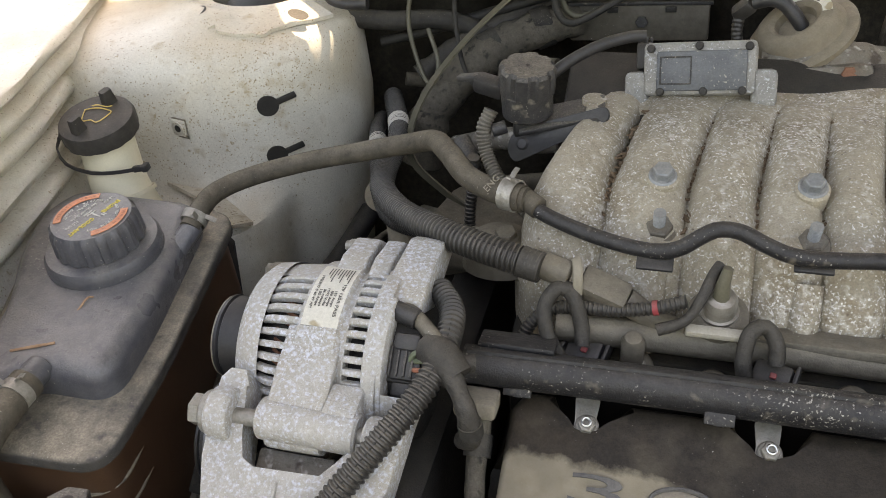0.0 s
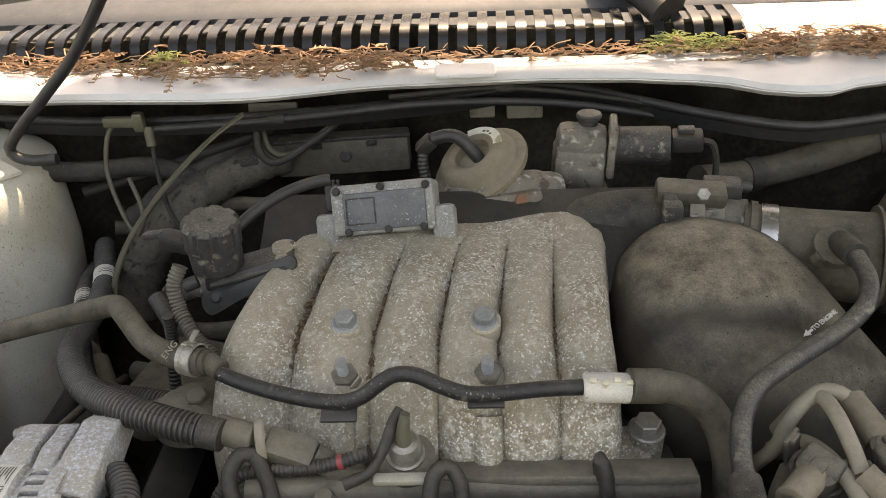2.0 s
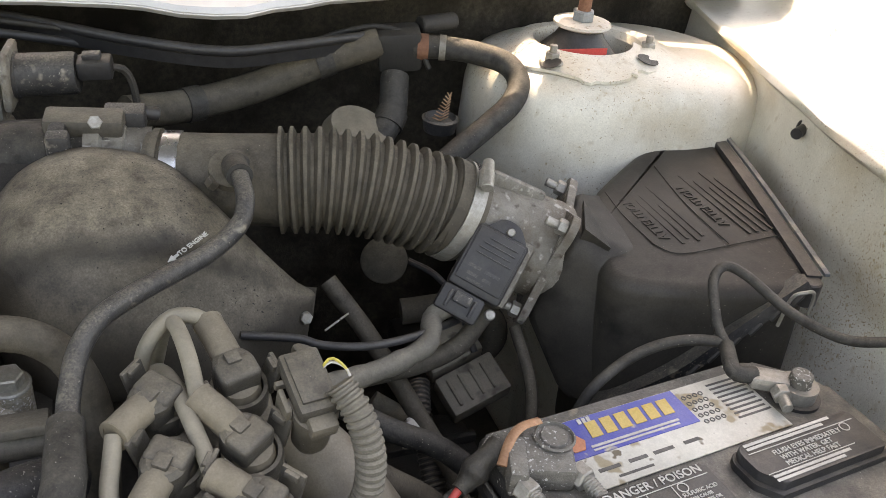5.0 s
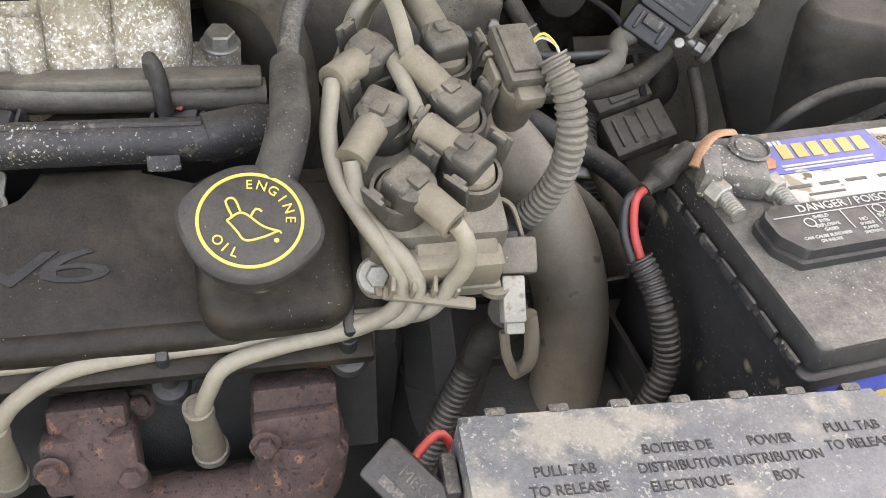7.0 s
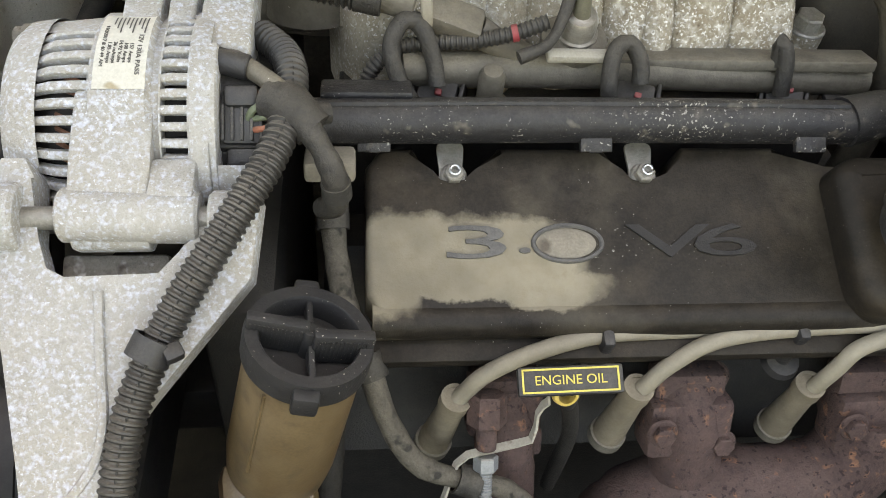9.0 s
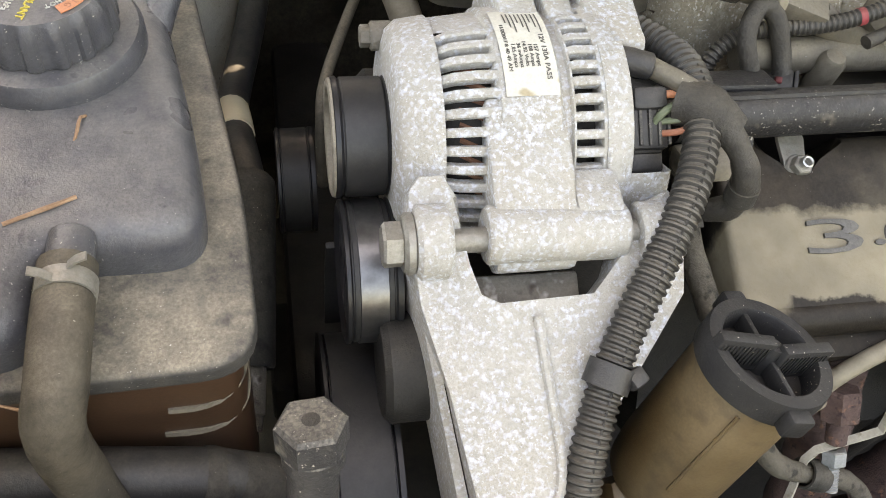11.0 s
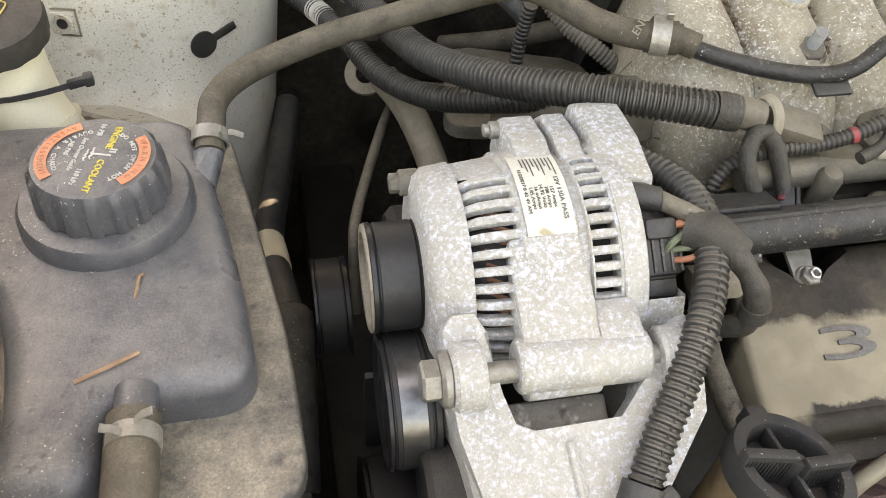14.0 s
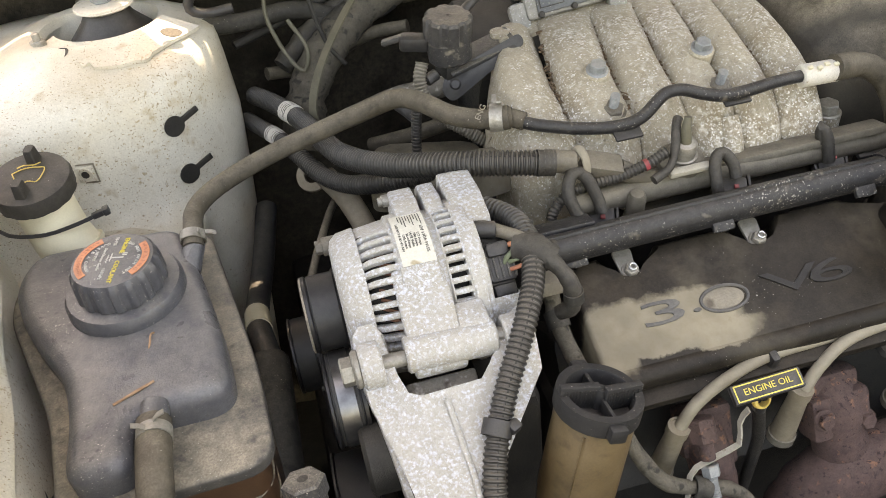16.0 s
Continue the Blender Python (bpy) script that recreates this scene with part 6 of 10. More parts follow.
part("latch", box((0.016, 0.010, 0.006), pose(0.313, 0.776, 0.999, 8, -3, -9), 0.0015), "grey", cn2)
part("pigtail", tube([(0.330, 0.775, 0.988), (0.339, 0.775, 0.985), (0.345, 0.777, 0.970), (0.347, 0.778, 0.945), (0.345, 0.78, 0.92)], 0.0035, 8, 0.004), "tape", ia)

tb = thing("throttle_valve", "dark sooty cast throttle valve with its linkage", "throttle valve", at=(0.29, 0.735, 0.90))
part("neck", tube([(0.150, 0.735, 0.900), (0.200, 0.742, 0.920), (0.245, 0.740, 0.928), (0.280, 0.735, 0.929), (0.320, 0.729, 0.928)], 0.031, 24, 0.008, r_end=0.030), "rubber", tb, "sooty dark casting")
part("barrel", lathe([(0, 0), (0.036, 0), (0.036, 0.012), (0.031, 0.014), (0.031, 0.030), (0.028, 0.032), (0.028, 0.052)], along((0.300, 0.732, 0.927), (0.36, 0.722, 0.926)), 40), "dull_alu", tb)
part("lever_box", box((0.062, 0.026, 0.016), pose(0.300, 0.727, 0.963, 8, 2, -8), 0.004), "coil_dark", tb)
part("cable_arm", joined(box((0.014, 0.046, 0.014), pose(0.280, 0.722, 0.962, 6, 0, -6), 0.004), box((0.018, 0.016, 0.030), pose(0.279, 0.702, 0.952, 6, 0, -6), 0.004)), "grey", tb)
part("position_sensor", box((0.034, 0.022, 0.020), pose(0.332, 0.742, 0.958, 5, 0, -10), 0.003), "grey", tb)
bolt_head(tb, (0.308, 0.715, 0.967), (0, -0.8, 0.6), 0.006, 0.003, 0, "bolt", "screw")
part("cable_end", rod((0.345, 0.748, 0.960), (0.360, 0.750, 0.956), 0.006), "black", tb)

# black shroud over the throttle linkage
cov = thing("throttle_shroud", "large dusty dark plastic shroud with a pointed corner", "engine cover", at=(0.34, 0.60, 0.82))
sections = [
    [(0.222, 0.670, 0.905), (0.232, 0.676, 0.928), (0.255, 0.688, 0.946), (0.290, 0.696, 0.955), (0.330, 0.692, 0.951), (0.362, 0.676, 0.942), (0.385, 0.660, 0.918), (0.400, 0.654, 0.89)],
    [(0.217, 0.650, 0.890), (0.226, 0.652, 0.920), (0.248, 0.658, 0.944), (0.288, 0.662, 0.958), (0.334, 0.659, 0.954), (0.372, 0.650, 0.938), (0.402, 0.640, 0.908), (0.425, 0.636, 0.87)],
    [(0.217, 0.622, 0.880), (0.226, 0.616, 0.912), (0.250, 0.612, 0.938), (0.290, 0.610, 0.950), (0.338, 0.608, 0.944), (0.382, 0.610, 0.922), (0.425, 0.612, 0.885), (0.455, 0.612, 0.852)],
    [(0.2185, 0.610, 0.874), (0.228, 0.600, 0.904), (0.2525, 0.592, 0.9285), (0.291, 0.588, 0.939), (0.339, 0.586, 0.933), (0.386, 0.592, 0.909), (0.430, 0.600, 0.873), (0.462, 0.608, 0.850)],
    [(0.2200, 0.606, 0.866), (0.2305, 0.596, 0.891), (0.255, 0.588, 0.914), (0.292, 0.583, 0.924), (0.339, 0.582, 0.918), (0.386, 0.588, 0.895), (0.430, 0.596, 0.866), (0.463, 0.606, 0.848)],
    [(0.222, 0.598, 0.855), (0.233, 0.585, 0.876), (0.255, 0.577, 0.898), (0.292, 0.572, 0.908), (0.340, 0.570, 0.902), (0.388, 0.578, 0.880), (0.432, 0.588, 0.862), (0.464, 0.602, 0.848)],
    [(0.226, 0.582, 0.838), (0.238, 0.568, 0.852), (0.262, 0.556, 0.868), (0.298, 0.550, 0.878), (0.344, 0.550, 0.872), (0.390, 0.558, 0.852), (0.430, 0.572, 0.838), (0.455, 0.588, 0.822)],
    [(0.232, 0.572, 0.80), (0.244, 0.554, 0.81), (0.268, 0.540, 0.82), (0.302, 0.532, 0.83), (0.346, 0.534, 0.828), (0.390, 0.545, 0.815), (0.428, 0.566, 0.80), (0.452, 0.582, 0.79)],
]


def smooth_rows(rows, n=4):
    """Rows of places drawn finer by smooth lines along and across."""
    across = [spline(r, 0.006) for r in rows]
    cnt = max(len(a) for a in across)
    fixed = []
    for a in across:
        fixed.append([a[min(len(a) - 1, round(i * (len(a) - 1) / (cnt - 1)))] for i in range(cnt)])
    cols = []
    for i in range(cnt):
        col = spline([r[i] for r in fixed], 0.004)
        cols.append(col)
    m = 20
    return [[c[round(k * (len(c) - 1) / m)] for c in cols] for k in range(m + 1)]


part("dome", sheet(smooth_rows(sections), 0.003, (0, 0.3, -1)), "cover", cov, "", 70)
tip = bmesh.new()
for p in ((0.446, 0.606, 0.858), (0.470, 0.621, 0.842), (0.462, 0.600, 0.828), (0.444, 0.588, 0.834), (0.446, 0.612, 0.846), (0.452, 0.604, 0.824)):
    tip.verts.new(p)
bmesh.ops.convex_hull(tip, input=tip.verts)
part("corner_tip", tip, "cover", cov, "", 15)
bolt_head(cov, (0.452, 0.590, 0.836), (0.2, -0.9, 0.3), 0.0055, 0.006, 0, "bolt")
bolt_head(cov, (0.389, 0.654, 0.933), (0.5, -0.3, 0.8), 0.006, 0.008, 0, "brown_rubber", "grommet")
solo("bracket_tab", box((0.024, 0.018, 0.010), pose(0.446, 0.580, 0.812, 20, 20, 30), 0.003), "boot", "dusty beige tab below the shroud corner", "bracket")

duct = thing("intake_duct", "ribbed brown rubber intake duct between throttle and airflow meter", "air duct", at=(0.48, 0.66, 0.85))
part("sleeve", tube([(0.345, 0.714, 0.918), (0.372, 0.706, 0.917), (0.405, 0.697, 0.916), (0.445, 0.686, 0.916), (0.458, 0.682, 0.916)], 0.0365, 36, 0.006, r_end=0.041), "brown_rubber", duct)
part("bellows", tube([(0.452, 0.684, 0.916), (0.485, 0.676, 0.917), (0.520, 0.667, 0.914), (0.555, 0.657, 0.906), (0.592, 0.647, 0.894)], 0.0470, 40, pitch=0.0105, depth=0.13, r_end=0.0465), "brown_rubber", duct)
CLC, wa = V((0.603, 0.644, 0.891)), V((0.88, -0.19, -0.44)).normalized()
part("cuff", tube([CLC - wa * 0.018, CLC, CLC + wa * 0.012], 0.0455, 40, 0.004), "brown_rubber", duct)
part("clamp", ring_band((0.366, 0.7075, 0.917), (0.95, -0.26, 0), 0.0372, 0.014, 0.0016, 44), "steel", duct, "bright worm-drive clamp")
part("clamp", ring_band((0.3535, 0.711, 0.9175), (0.95, -0.26, 0), 0.0372, 0.006, 0.0025, 44), "brown_rubber", duct)
wc = part("worm_clamp", ring_band(CLC, wa, 0.0462, 0.013, 0.0014, 44), "bolt", duct, "slotted worm-drive clamp with a screw")
wm2 = along(CLC, CLC + wa)
for k in range(10):
    part("slot", box((0.0012, 0.0014, 0.008), wm2 @ Matrix.Rotation(radians(62 + k * 4.2), 4, "Z") @ pose(0.0476, 0, 0), 0.0), "dark", wc)
wq = wm2 @ Matrix.Rotation(radians(112), 4, "Z")
part("worm_housing", joined(box((0.011, 0.022, 0.013), wq @ pose(0.052, 0, 0), 0.004), rod(wq @ V((0.054, -0.018, 0)), wq @ V((0.054, 0.014, 0)), 0.0055)), "bolt", wc)
part("port_boss", lathe([(0, 0), (0.018, 0), (0.018, 0.008), (0.014, 0.010), (0, 0.010)], facing((0.407, 0.664, 0.938), (0.0, -0.55, 0.84)), 28), "brown_rubber", duct)
RET = [(0.4155, 0.670, 0.941), (0.4088, 0.6524, 0.950), (0.4091, 0.6277, 0.953), (0.4084, 0.600, 0.9484), (0.4003, 0.5793, 0.9385), (0.3757, 0.559, 0.930), (0.3468, 0.537, 0.930), (0.3177, 0.5135, 0.931), (0.2976, 0.4986, 0.927), (0.2841, 0.4818, 0.9167), (0.2772, 0.4569, 0.905), (0.2752, 0.4363, 0.8995)]
rh = thing("oil_breather_hose", "black breather hose with worn pale marks between duct and oil cap", "hose")
part("elbow", tube(RET[:3], 0.0105, 14, 0.004), "rubber", rh)
part("hose", tube(RET[2:], 0.0072, 14, 0.005), "grey", rh)
pm = facing((0.352, 0.556, 0.9318), (0, -0.35, 0.93), (0.8, 0.6, 0.1))
part("print", joined(letters("TO ENGINE", 0.0052, pm @ pose(0.016, 0, 0), 0.0005), prism([(-0.008, 0), (-0.002, 0.0028), (-0.002, 0.001), (0.002, 0.001), (0.002, -0.001), (-0.002, -0.001), (-0.002, -0.0028)], 0, 0.0006, pm)), "white_ink", rh, "pale worn print with an arrow")
part("boot", tube([(0.2745, 0.438, 0.900), (0.273, 0.415, 0.896), (0.272, 0.395, 0.893), (0.266, 0.375, 0.882), (0.258, 0.362, 0.866)], 0.0110, 16, 0.004, r_end=0.0135), "rubber", rh, "dusty rubber elbow at the cap")

# ---- airflow meter and air filter box ----
mf = thing("airflow_meter", "cast aluminium airflow meter with a black sensor module", "airflow meter", at=(0.65, 0.59, 0.80))
pn = V((0.826, -0.463, -0.319)).normalized()
PC = V((0.694, 0.624, 0.847))
pm = facing(PC, pn, (0.46, 0.88, -0.10))
part("throat", tube([CLC + wa * 0.004, CLC.lerp(PC, 0.35), CLC.lerp(PC, 0.75), PC], 0.0385, 32, 0.005, r_end=0.050), "dull_alu", mf)
part("throat_ridge", box((0.058, 0.010, 0.016), facing(CLC.lerp(PC, 0.55) + V((0.004, 0.0, 0.047)), (0.4, -0.1, 0.9), (0.8, -0.15, -0.4)), 0.004), "dull_alu", mf)
plate = [(0.060, 0.052), (0.050, 0.062), (0.036, 0.058), (0.0, 0.046), (-0.036, 0.058), (-0.050, 0.062), (-0.060, 0.050), (-0.054, 0.030), (-0.050, 0.0), (-0.054, -0.030), (-0.060, -0.050), (-0.048, -0.060), (0.0, -0.052), (0.048, -0.060), (0.060, -0.050), (0.056, 0.0)]
part("plate", prism(rounded(plate, 0.010), -0.004, 0.004, pm, 0.0015), "dull_alu", mf)
for x, y in ((0.047, 0.047), (-0.047, 0.047), (-0.047, -0.047), (0.047, -0.047)):
    q = pm @ V((x, y, -0.004))
    part("stud", joined(hexagon(q, q - pn * 0.009, 0.0075), rod(q, q - pn * 0.020, 0.0042)), "bolt", mf)
# sensor module on the throat's front, with its mounting lug, raised frame and plug
sm2 = facing((0.611, 0.578, 0.873), (-0.252, -0.756, 0.605), (0.77, -0.54, -0.35))
part("module_seat", box((0.056, 0.066, 0.036), sm2 @ pose(0.004, 0.004, -0.028), 0.006), "dull_alu", mf)
mod = part("module", box((0.050, 0.060, 0.018), sm2 @ pose(0, 0, -0.006), 0.004), "black", mf, "black sensor module with raised bars")
part("module_lid", box((0.044, 0.050, 0.003), sm2 @ pose(0, 0.002, 0.004), 0.0014), "black", mod)
for k, (a, b) in enumerate(((-0.012, 0.014), (-0.016, 0.014), (-0.018, 0.012), (-0.018, 0.016))):
    part("raised_line", box((b - a, 0.0012, 0.0016), sm2 @ pose((a + b) / 2 + 0.003, 0.020 - k * 0.0052, 0.0058), 0.0004), "grey", mod)
part("print", bars([(-0.016, -0.008, 0.012, 0.003), (0.000, -0.008, 0.014, 0.003), (-0.014, -0.015, 0.010, 0.003), (0.001, -0.015, 0.008, 0.003), (-0.012, -0.020, 0.016, 0.002)], sm2 @ pose(0, 0, 0.0056)), "grey", mod)
part("lug", prism(rounded([(-0.020, 0.0), (-0.008, 0.015), (0.008, 0.015), (0.022, 0.0)], 0.005), -0.008, -0.002, sm2 @ pose(0.002, 0.028, 0), 0.001), "black", mod)
part("screw", lathe([(0, 0.004), (0.0030, 0.0035), (0.0040, 0.002), (0.0040, 0)], sm2 @ pose(0.004, 0.034, -0.002), 18), "bolt", mod, "bright screw")
part("screw", lathe([(0, 0.007), (0.004, 0.006), (0.005, 0.003), (0.005, 0)], sm2 @ pose(0.022, -0.038, -0.004), 18), "bolt", mod)
mc = part("connector", box((0.040, 0.024, 0.020), sm2 @ pose(-0.006, -0.042, -0.008), 0.003), "black", mf)
part("latch", joined(box((0.016, 0.010, 0.006), sm2 @ pose(-0.006, -0.038, 0.004), 0.0015), box((0.003, 0.016, 0.005), sm2 @ pose(-0.017, -0.042, 0.003), 0.001), box((0.003, 0.016, 0.005), sm2 @ pose(0.006, -0.042, 0.003), 0.001)), "grey", mc)
MAFW = [sm2 @ V((-0.014, -0.050, -0.010)), sm2 @ V((-0.020, -0.064, -0.010)), (0.546, 0.541, 0.828), (0.518, 0.531, 0.822), (0.479, 0.516, 0.826), (0.442, 0.492, 0.845), (0.425, 0.462, 0.875)]
solo("meter_harness", tube(MAFW, 0.0088, 12, 0.004, wob=0.2), "dust_conduit", "tan taped harness from the airflow meter", "cable", angle=60)
solo("meter_harness", tube([(0.625, 0.60, 0.80), (0.59, 0.575, 0.79), (0.55, 0.565, 0.785), (0.50, 0.555, 0.79), (0.45, 0.54, 0.80)], 0.009, 12, 0.005), "brown_rubber", "tan hose passing below the airflow meter", "cable")

ab = thing("air_filter_box", "large dusty dark air filter box with an embossed notice", "air filter box", at=(0.80, 0.56, 0.62))
LZ = 0.878
LID = [(0.700, 0.530), (0.752, 0.664), (0.83, 0.722), (0.992, 0.828), (0.879, 0.462), (0.77, 0.495)]
lid = pillow(rounded(LID, 0.045, 9), 0.63, LZ, 0.013, 6)
for v in lid.verts:
    if v.co.z < 0.80:
        v.co.y -= 0.014
    else:
        v.co.z += 0.06 * (v.co.x - 0.80) - 0.03 * max(0.0, 0.56 - v.co.y)
part("lid", lid, "lid_black", ab, "", 60)
neck = bmesh.new()
for p in [pm @ V((x, y, 0.005)) for x, y in ((0.050, 0.050), (0.050, -0.046), (-0.046, -0.050), (-0.046, 0.046))] + [V(p) for p in ((0.790, 0.680, 0.869), (0.780, 0.560, 0.866), (0.770, 0.500, 0.800), (0.720, 0.515, 0.730), (0.690, 0.545, 0.730))]:
    neck.verts.new(p)
bmesh.ops.convex_hull(neck, input=neck.verts)
bmesh.ops.bevel(neck, geom=neck.edges[:], offset=0.008, segments=3, profile=0.5, affect="EDGES", clamp_overlap=True)
part("lid_neck", neck, "lid_black", ab, "", 60)
hull = bmesh.new()
for p in ((0.736, 0.640, 0.889), (0.700, 0.575, 0.899), (0.694, 0.590, 0.850), (0.730, 0.640, 0.845), (0.724, 0.565, 0.882), (0.722, 0.568, 0.872)):
    hull.verts.new(p)
bmesh.ops.convex_hull(hull, input=hull.verts)
part("inlet_snout", hull, "lid_black", ab, "", 20)
nm = facing((0.848, 0.625, LZ + 0.0029), (-0.06, 0, 1), (0, 1, 0))
part("notice_frame", joined(*[tube([nm @ V(p) for p in seg], 0.0007, 6, 0.006) for seg in ([(-0.055, 0.074, 0), (0.0, 0.074, 0), (0.045, 0.068, 0)], [(-0.055, 0.074, 0), (-0.072, 0.066, 0), (-0.078, 0.048, 0), (-0.078, 0.0, 0), (-0.078, -0.070, 0)], [(-0.078, 0.006, 0), (0, 0.002, 0), (0.080, -0.012, 0)])]), "lid_black", ab)
part("notice", joined(letters("ATTENTION", 0.014, nm @ pose(-0.012, 0.058, -0.0005), 0.0009), letters("ATTENTION", 0.014, nm @ pose(-0.008, -0.012, -0.0005), 0.0009), bars([(-0.062 + 0.006 * (k % 2), 0.046 - k * 0.0085, 0.10 - 0.016 * (k % 3), 0.0028) for k in range(4)], nm @ pose(0, 0, -0.0005), 0.0009), bars([(-0.066, -0.026 - k * 0.0085, 0.12 - 0.016 * (k % 3), 0.0028) for k in range(5)], nm @ pose(0, 0, -0.0005), 0.0009)), "lid_black", ab, "embossed notice")
rim = [(0.988, 0.815, LZ + 0.010), (0.936, 0.645, LZ + 0.007), (0.882, 0.480, LZ + 0.001)]
part("rim", ribbon(rim, 0.014, 0.010, (0.9, -0.35, 0)), "black", ab)
part("rim_edge", ribbon([(x + 0.010, y - 0.004, z + 0.006) for x, y, z in rim], 0.005, 0.003, (0.9, -0.35, 0)), "pdb", ab, "pale rim edge")
seam = [(0.866, 0.474, 0.884), (0.814, 0.480, 0.842), (0.760, 0.490, 0.790), (0.700, 0.520, 0.735)]
part("seam_rail", ribbon(seam, 0.018, 0.012, (0.3, -0.8, 0.5)), "grey", ab)
for k in range(6):
    q = V(seam[0]).lerp(V(seam[2]), 0.12 + k * 0.15)
    part("rail_rib", box((0.003, 0.012, 0.014), Matrix.Translation(q + V((0, -0.008, 0))) @ pose(0, 0, 0, 0, 40, 0), 0.001), "black", ab)
part("corner_boss", rod((0.876, 0.478, LZ - 0.02), (0.876, 0.478, LZ + 0.004), 0.011, n=20), "black", ab)
for x, y, z in ((0.850, 0.458, 0.880), (0.90, 0.772, 0.890), (0.955, 0.812, 0.892)):
    part("wire_clip", tube([(x - 0.012, y + 0.004, z - 0.03), (x - 0.012, y, z + 0.002), (x - 0.004, y - 0.004, z + 0.009), (x + 0.010, y - 0.002, z + 0.004), (x + 0.014, y, z - 0.02)], 0.0016, 6, 0.004), "bolt", ab, "bent wire clip")

# ---- firewall clutter ----
tray = thing("cable_tray", "dusty grey plastic cable tray on the firewall", "cable tray", at=(-0.04, 0.9, 0.9))
part("trough", box((0.150, 0.030, 0.042), pose(-0.040, 0.905, 0.922, 0, -2.5), 0.003), "coil", tray)
part("hole", box((0.012, 0.004, 0.006), pose(-0.068, 0.889, 0.936, 0, -2.5), 0.001), "dark", tray)
part("hole", box((0.012, 0.004, 0.006), pose(-0.006, 0.889, 0.939, 0, -2.5), 0.001), "dark", tray)
bolt_head(tray, (-0.036, 0.889, 0.924), (0, -1, 0.2), 0.007, 0.004, 0, "grey")
part("lid_edge", box((0.154, 0.006, 0.004), pose(-0.040, 0.891, 0.944, 0, -2.5), 0.001), "grey", tray)
TAPED = [(-0.105, 0.900, 0.922), (-0.145, 0.885, 0.915), (-0.195, 0.860, 0.897), (-0.235, 0.835, 0.868), (-0.262, 0.815, 0.830), (-0.275, 0.80, 0.78)]
dress(solo("taped_loom", tube(TAPED, 0.024, 18, 0.006, flat=0.8, wob=0.22, r_end=0.030), "loom_cloth", "fat cloth-taped wiring loom with wrinkles", "wiring loom", angle=70), TAPED, 0.0215, (1, 2), "tape", "rubber", 0.020)
solo("taped_loom", tube([(-0.10, 0.915, 0.93), (-0.16, 0.905, 0.925), (-0.23, 0.87, 0.90), (-0.28, 0.84, 0.87)], 0.012, 12, 0.006, wob=0.25), "tape", "fat cloth-taped wiring loom with wrinkles", "wiring loom", angle=70)
solo("plastic_strap", ribbon([(-0.120, 0.800, 1.010), (-0.158, 0.790, 0.985), (-0.203, 0.770, 0.945), (-0.240, 0.748, 0.900), (-0.258, 0.730, 0.860), (-0.250, 0.705, 0.835), (-0.215, 0.680, 0.820), (-0.18, 0.66, 0.81)], 0.012, 0.0018, (0.7, -0.6, 0.4)), "strap", "olive plastic strap curving down into the bay", "strap")
for r, mtl, lab2, pts in (
        (0.0045, "black", "long black cable run under the cowl", [(-0.25, 0.85, 0.976), (-0.10, 0.85, 0.984), (0.07, 0.865, 0.992), (0.20, 0.872, 0.986), (0.32, 0.872, 0.966), (0.43, 0.868, 0.950), (0.52, 0.865, 0.946)]),
        (0.0030, "dark", "thin black hose along the firewall", [(0.02, 0.855, 1.004), (0.14, 0.868, 1.006), (0.26, 0.870, 0.990), (0.36, 0.872, 0.968), (0.48, 0.87, 0.952), (0.56, 0.865, 0.975), (0.60, 0.85, 0.985), (0.635, 0.835, 0.975), (0.65, 0.825, 0.945)]),
        (0.0165, "brown_rubber", "fat dusty heater hose against the firewall", [(0.335, 0.80, 0.925), (0.40, 0.835, 0.915), (0.47, 0.850, 0.925), (0.54, 0.855, 0.948), (0.60, 0.850, 0.968)]),
        (0.0155, "rubber", "fat dusty heater hose against the firewall", [(0.615, 0.835, 0.935), (0.60, 0.80, 0.900), (0.56, 0.77, 0.875), (0.51, 0.76, 0.855), (0.44, 0.76, 0.85)])):
    dress(solo("firewall_hose", tube(pts, r, 12, 0.008), mtl, lab2, "hose", "firewall hoses"), pts, r, (1, len(pts) - 2), "tape", "tape", 0.018)
PSH = [(0.635, 0.838, 0.965), (0.665, 0.828, 0.967), (0.700, 0.812, 0.965), (0.728, 0.795, 0.958), (0.735, 0.775, 0.945), (0.720, 0.755, 0.930), (0.685, 0.735, 0.915), (0.640, 0.715, 0.895), (0.60, 0.70, 0.87)]
dress(solo("booster_hose", tube(PSH, 0.0125, 14, 0.006), "rubber", "curved rubber vacuum hose beside the strut tower", "hose"), PSH, 0.0122, (1,), "clamp", "dull_alu", 0.007)
valve = thing("control_valve", "grimy dark heater control valve on the firewall", "valve", at=(0.625, 0.85, 0.95))
part("body", box((0.048, 0.034, 0.046), pose(0.622, 0.848, 0.962, 8, -6, -14), 0.006), "dark", valve)
part("fitting", rod((0.645, 0.85, 0.985), (0.690, 0.862, 0.985), 0.010), "dark", valve)
part("clamp", ring_band((0.645, 0.836, 0.966), (0.9, -0.3, 0), 0.0128, 0.012, 0.0015), "rod_rust", valve, "rusty hose clamp")
solo("vacuum_reservoir", lathe([(0, -0.01), (0.034, -0.01), (0.036, 0.02), (0.030, 0.036), (0, 0.042)], pose(0.555, 0.795, 0.870, 20, 10), 32), "boot", "dusty round vacuum reservoir behind the duct", "reservoir")
bc = thing("brake_fluid_cap", "small dark cap beside the strut tower with a dry fern tip", "cap", at=(0.66, 0.77, 0.90))
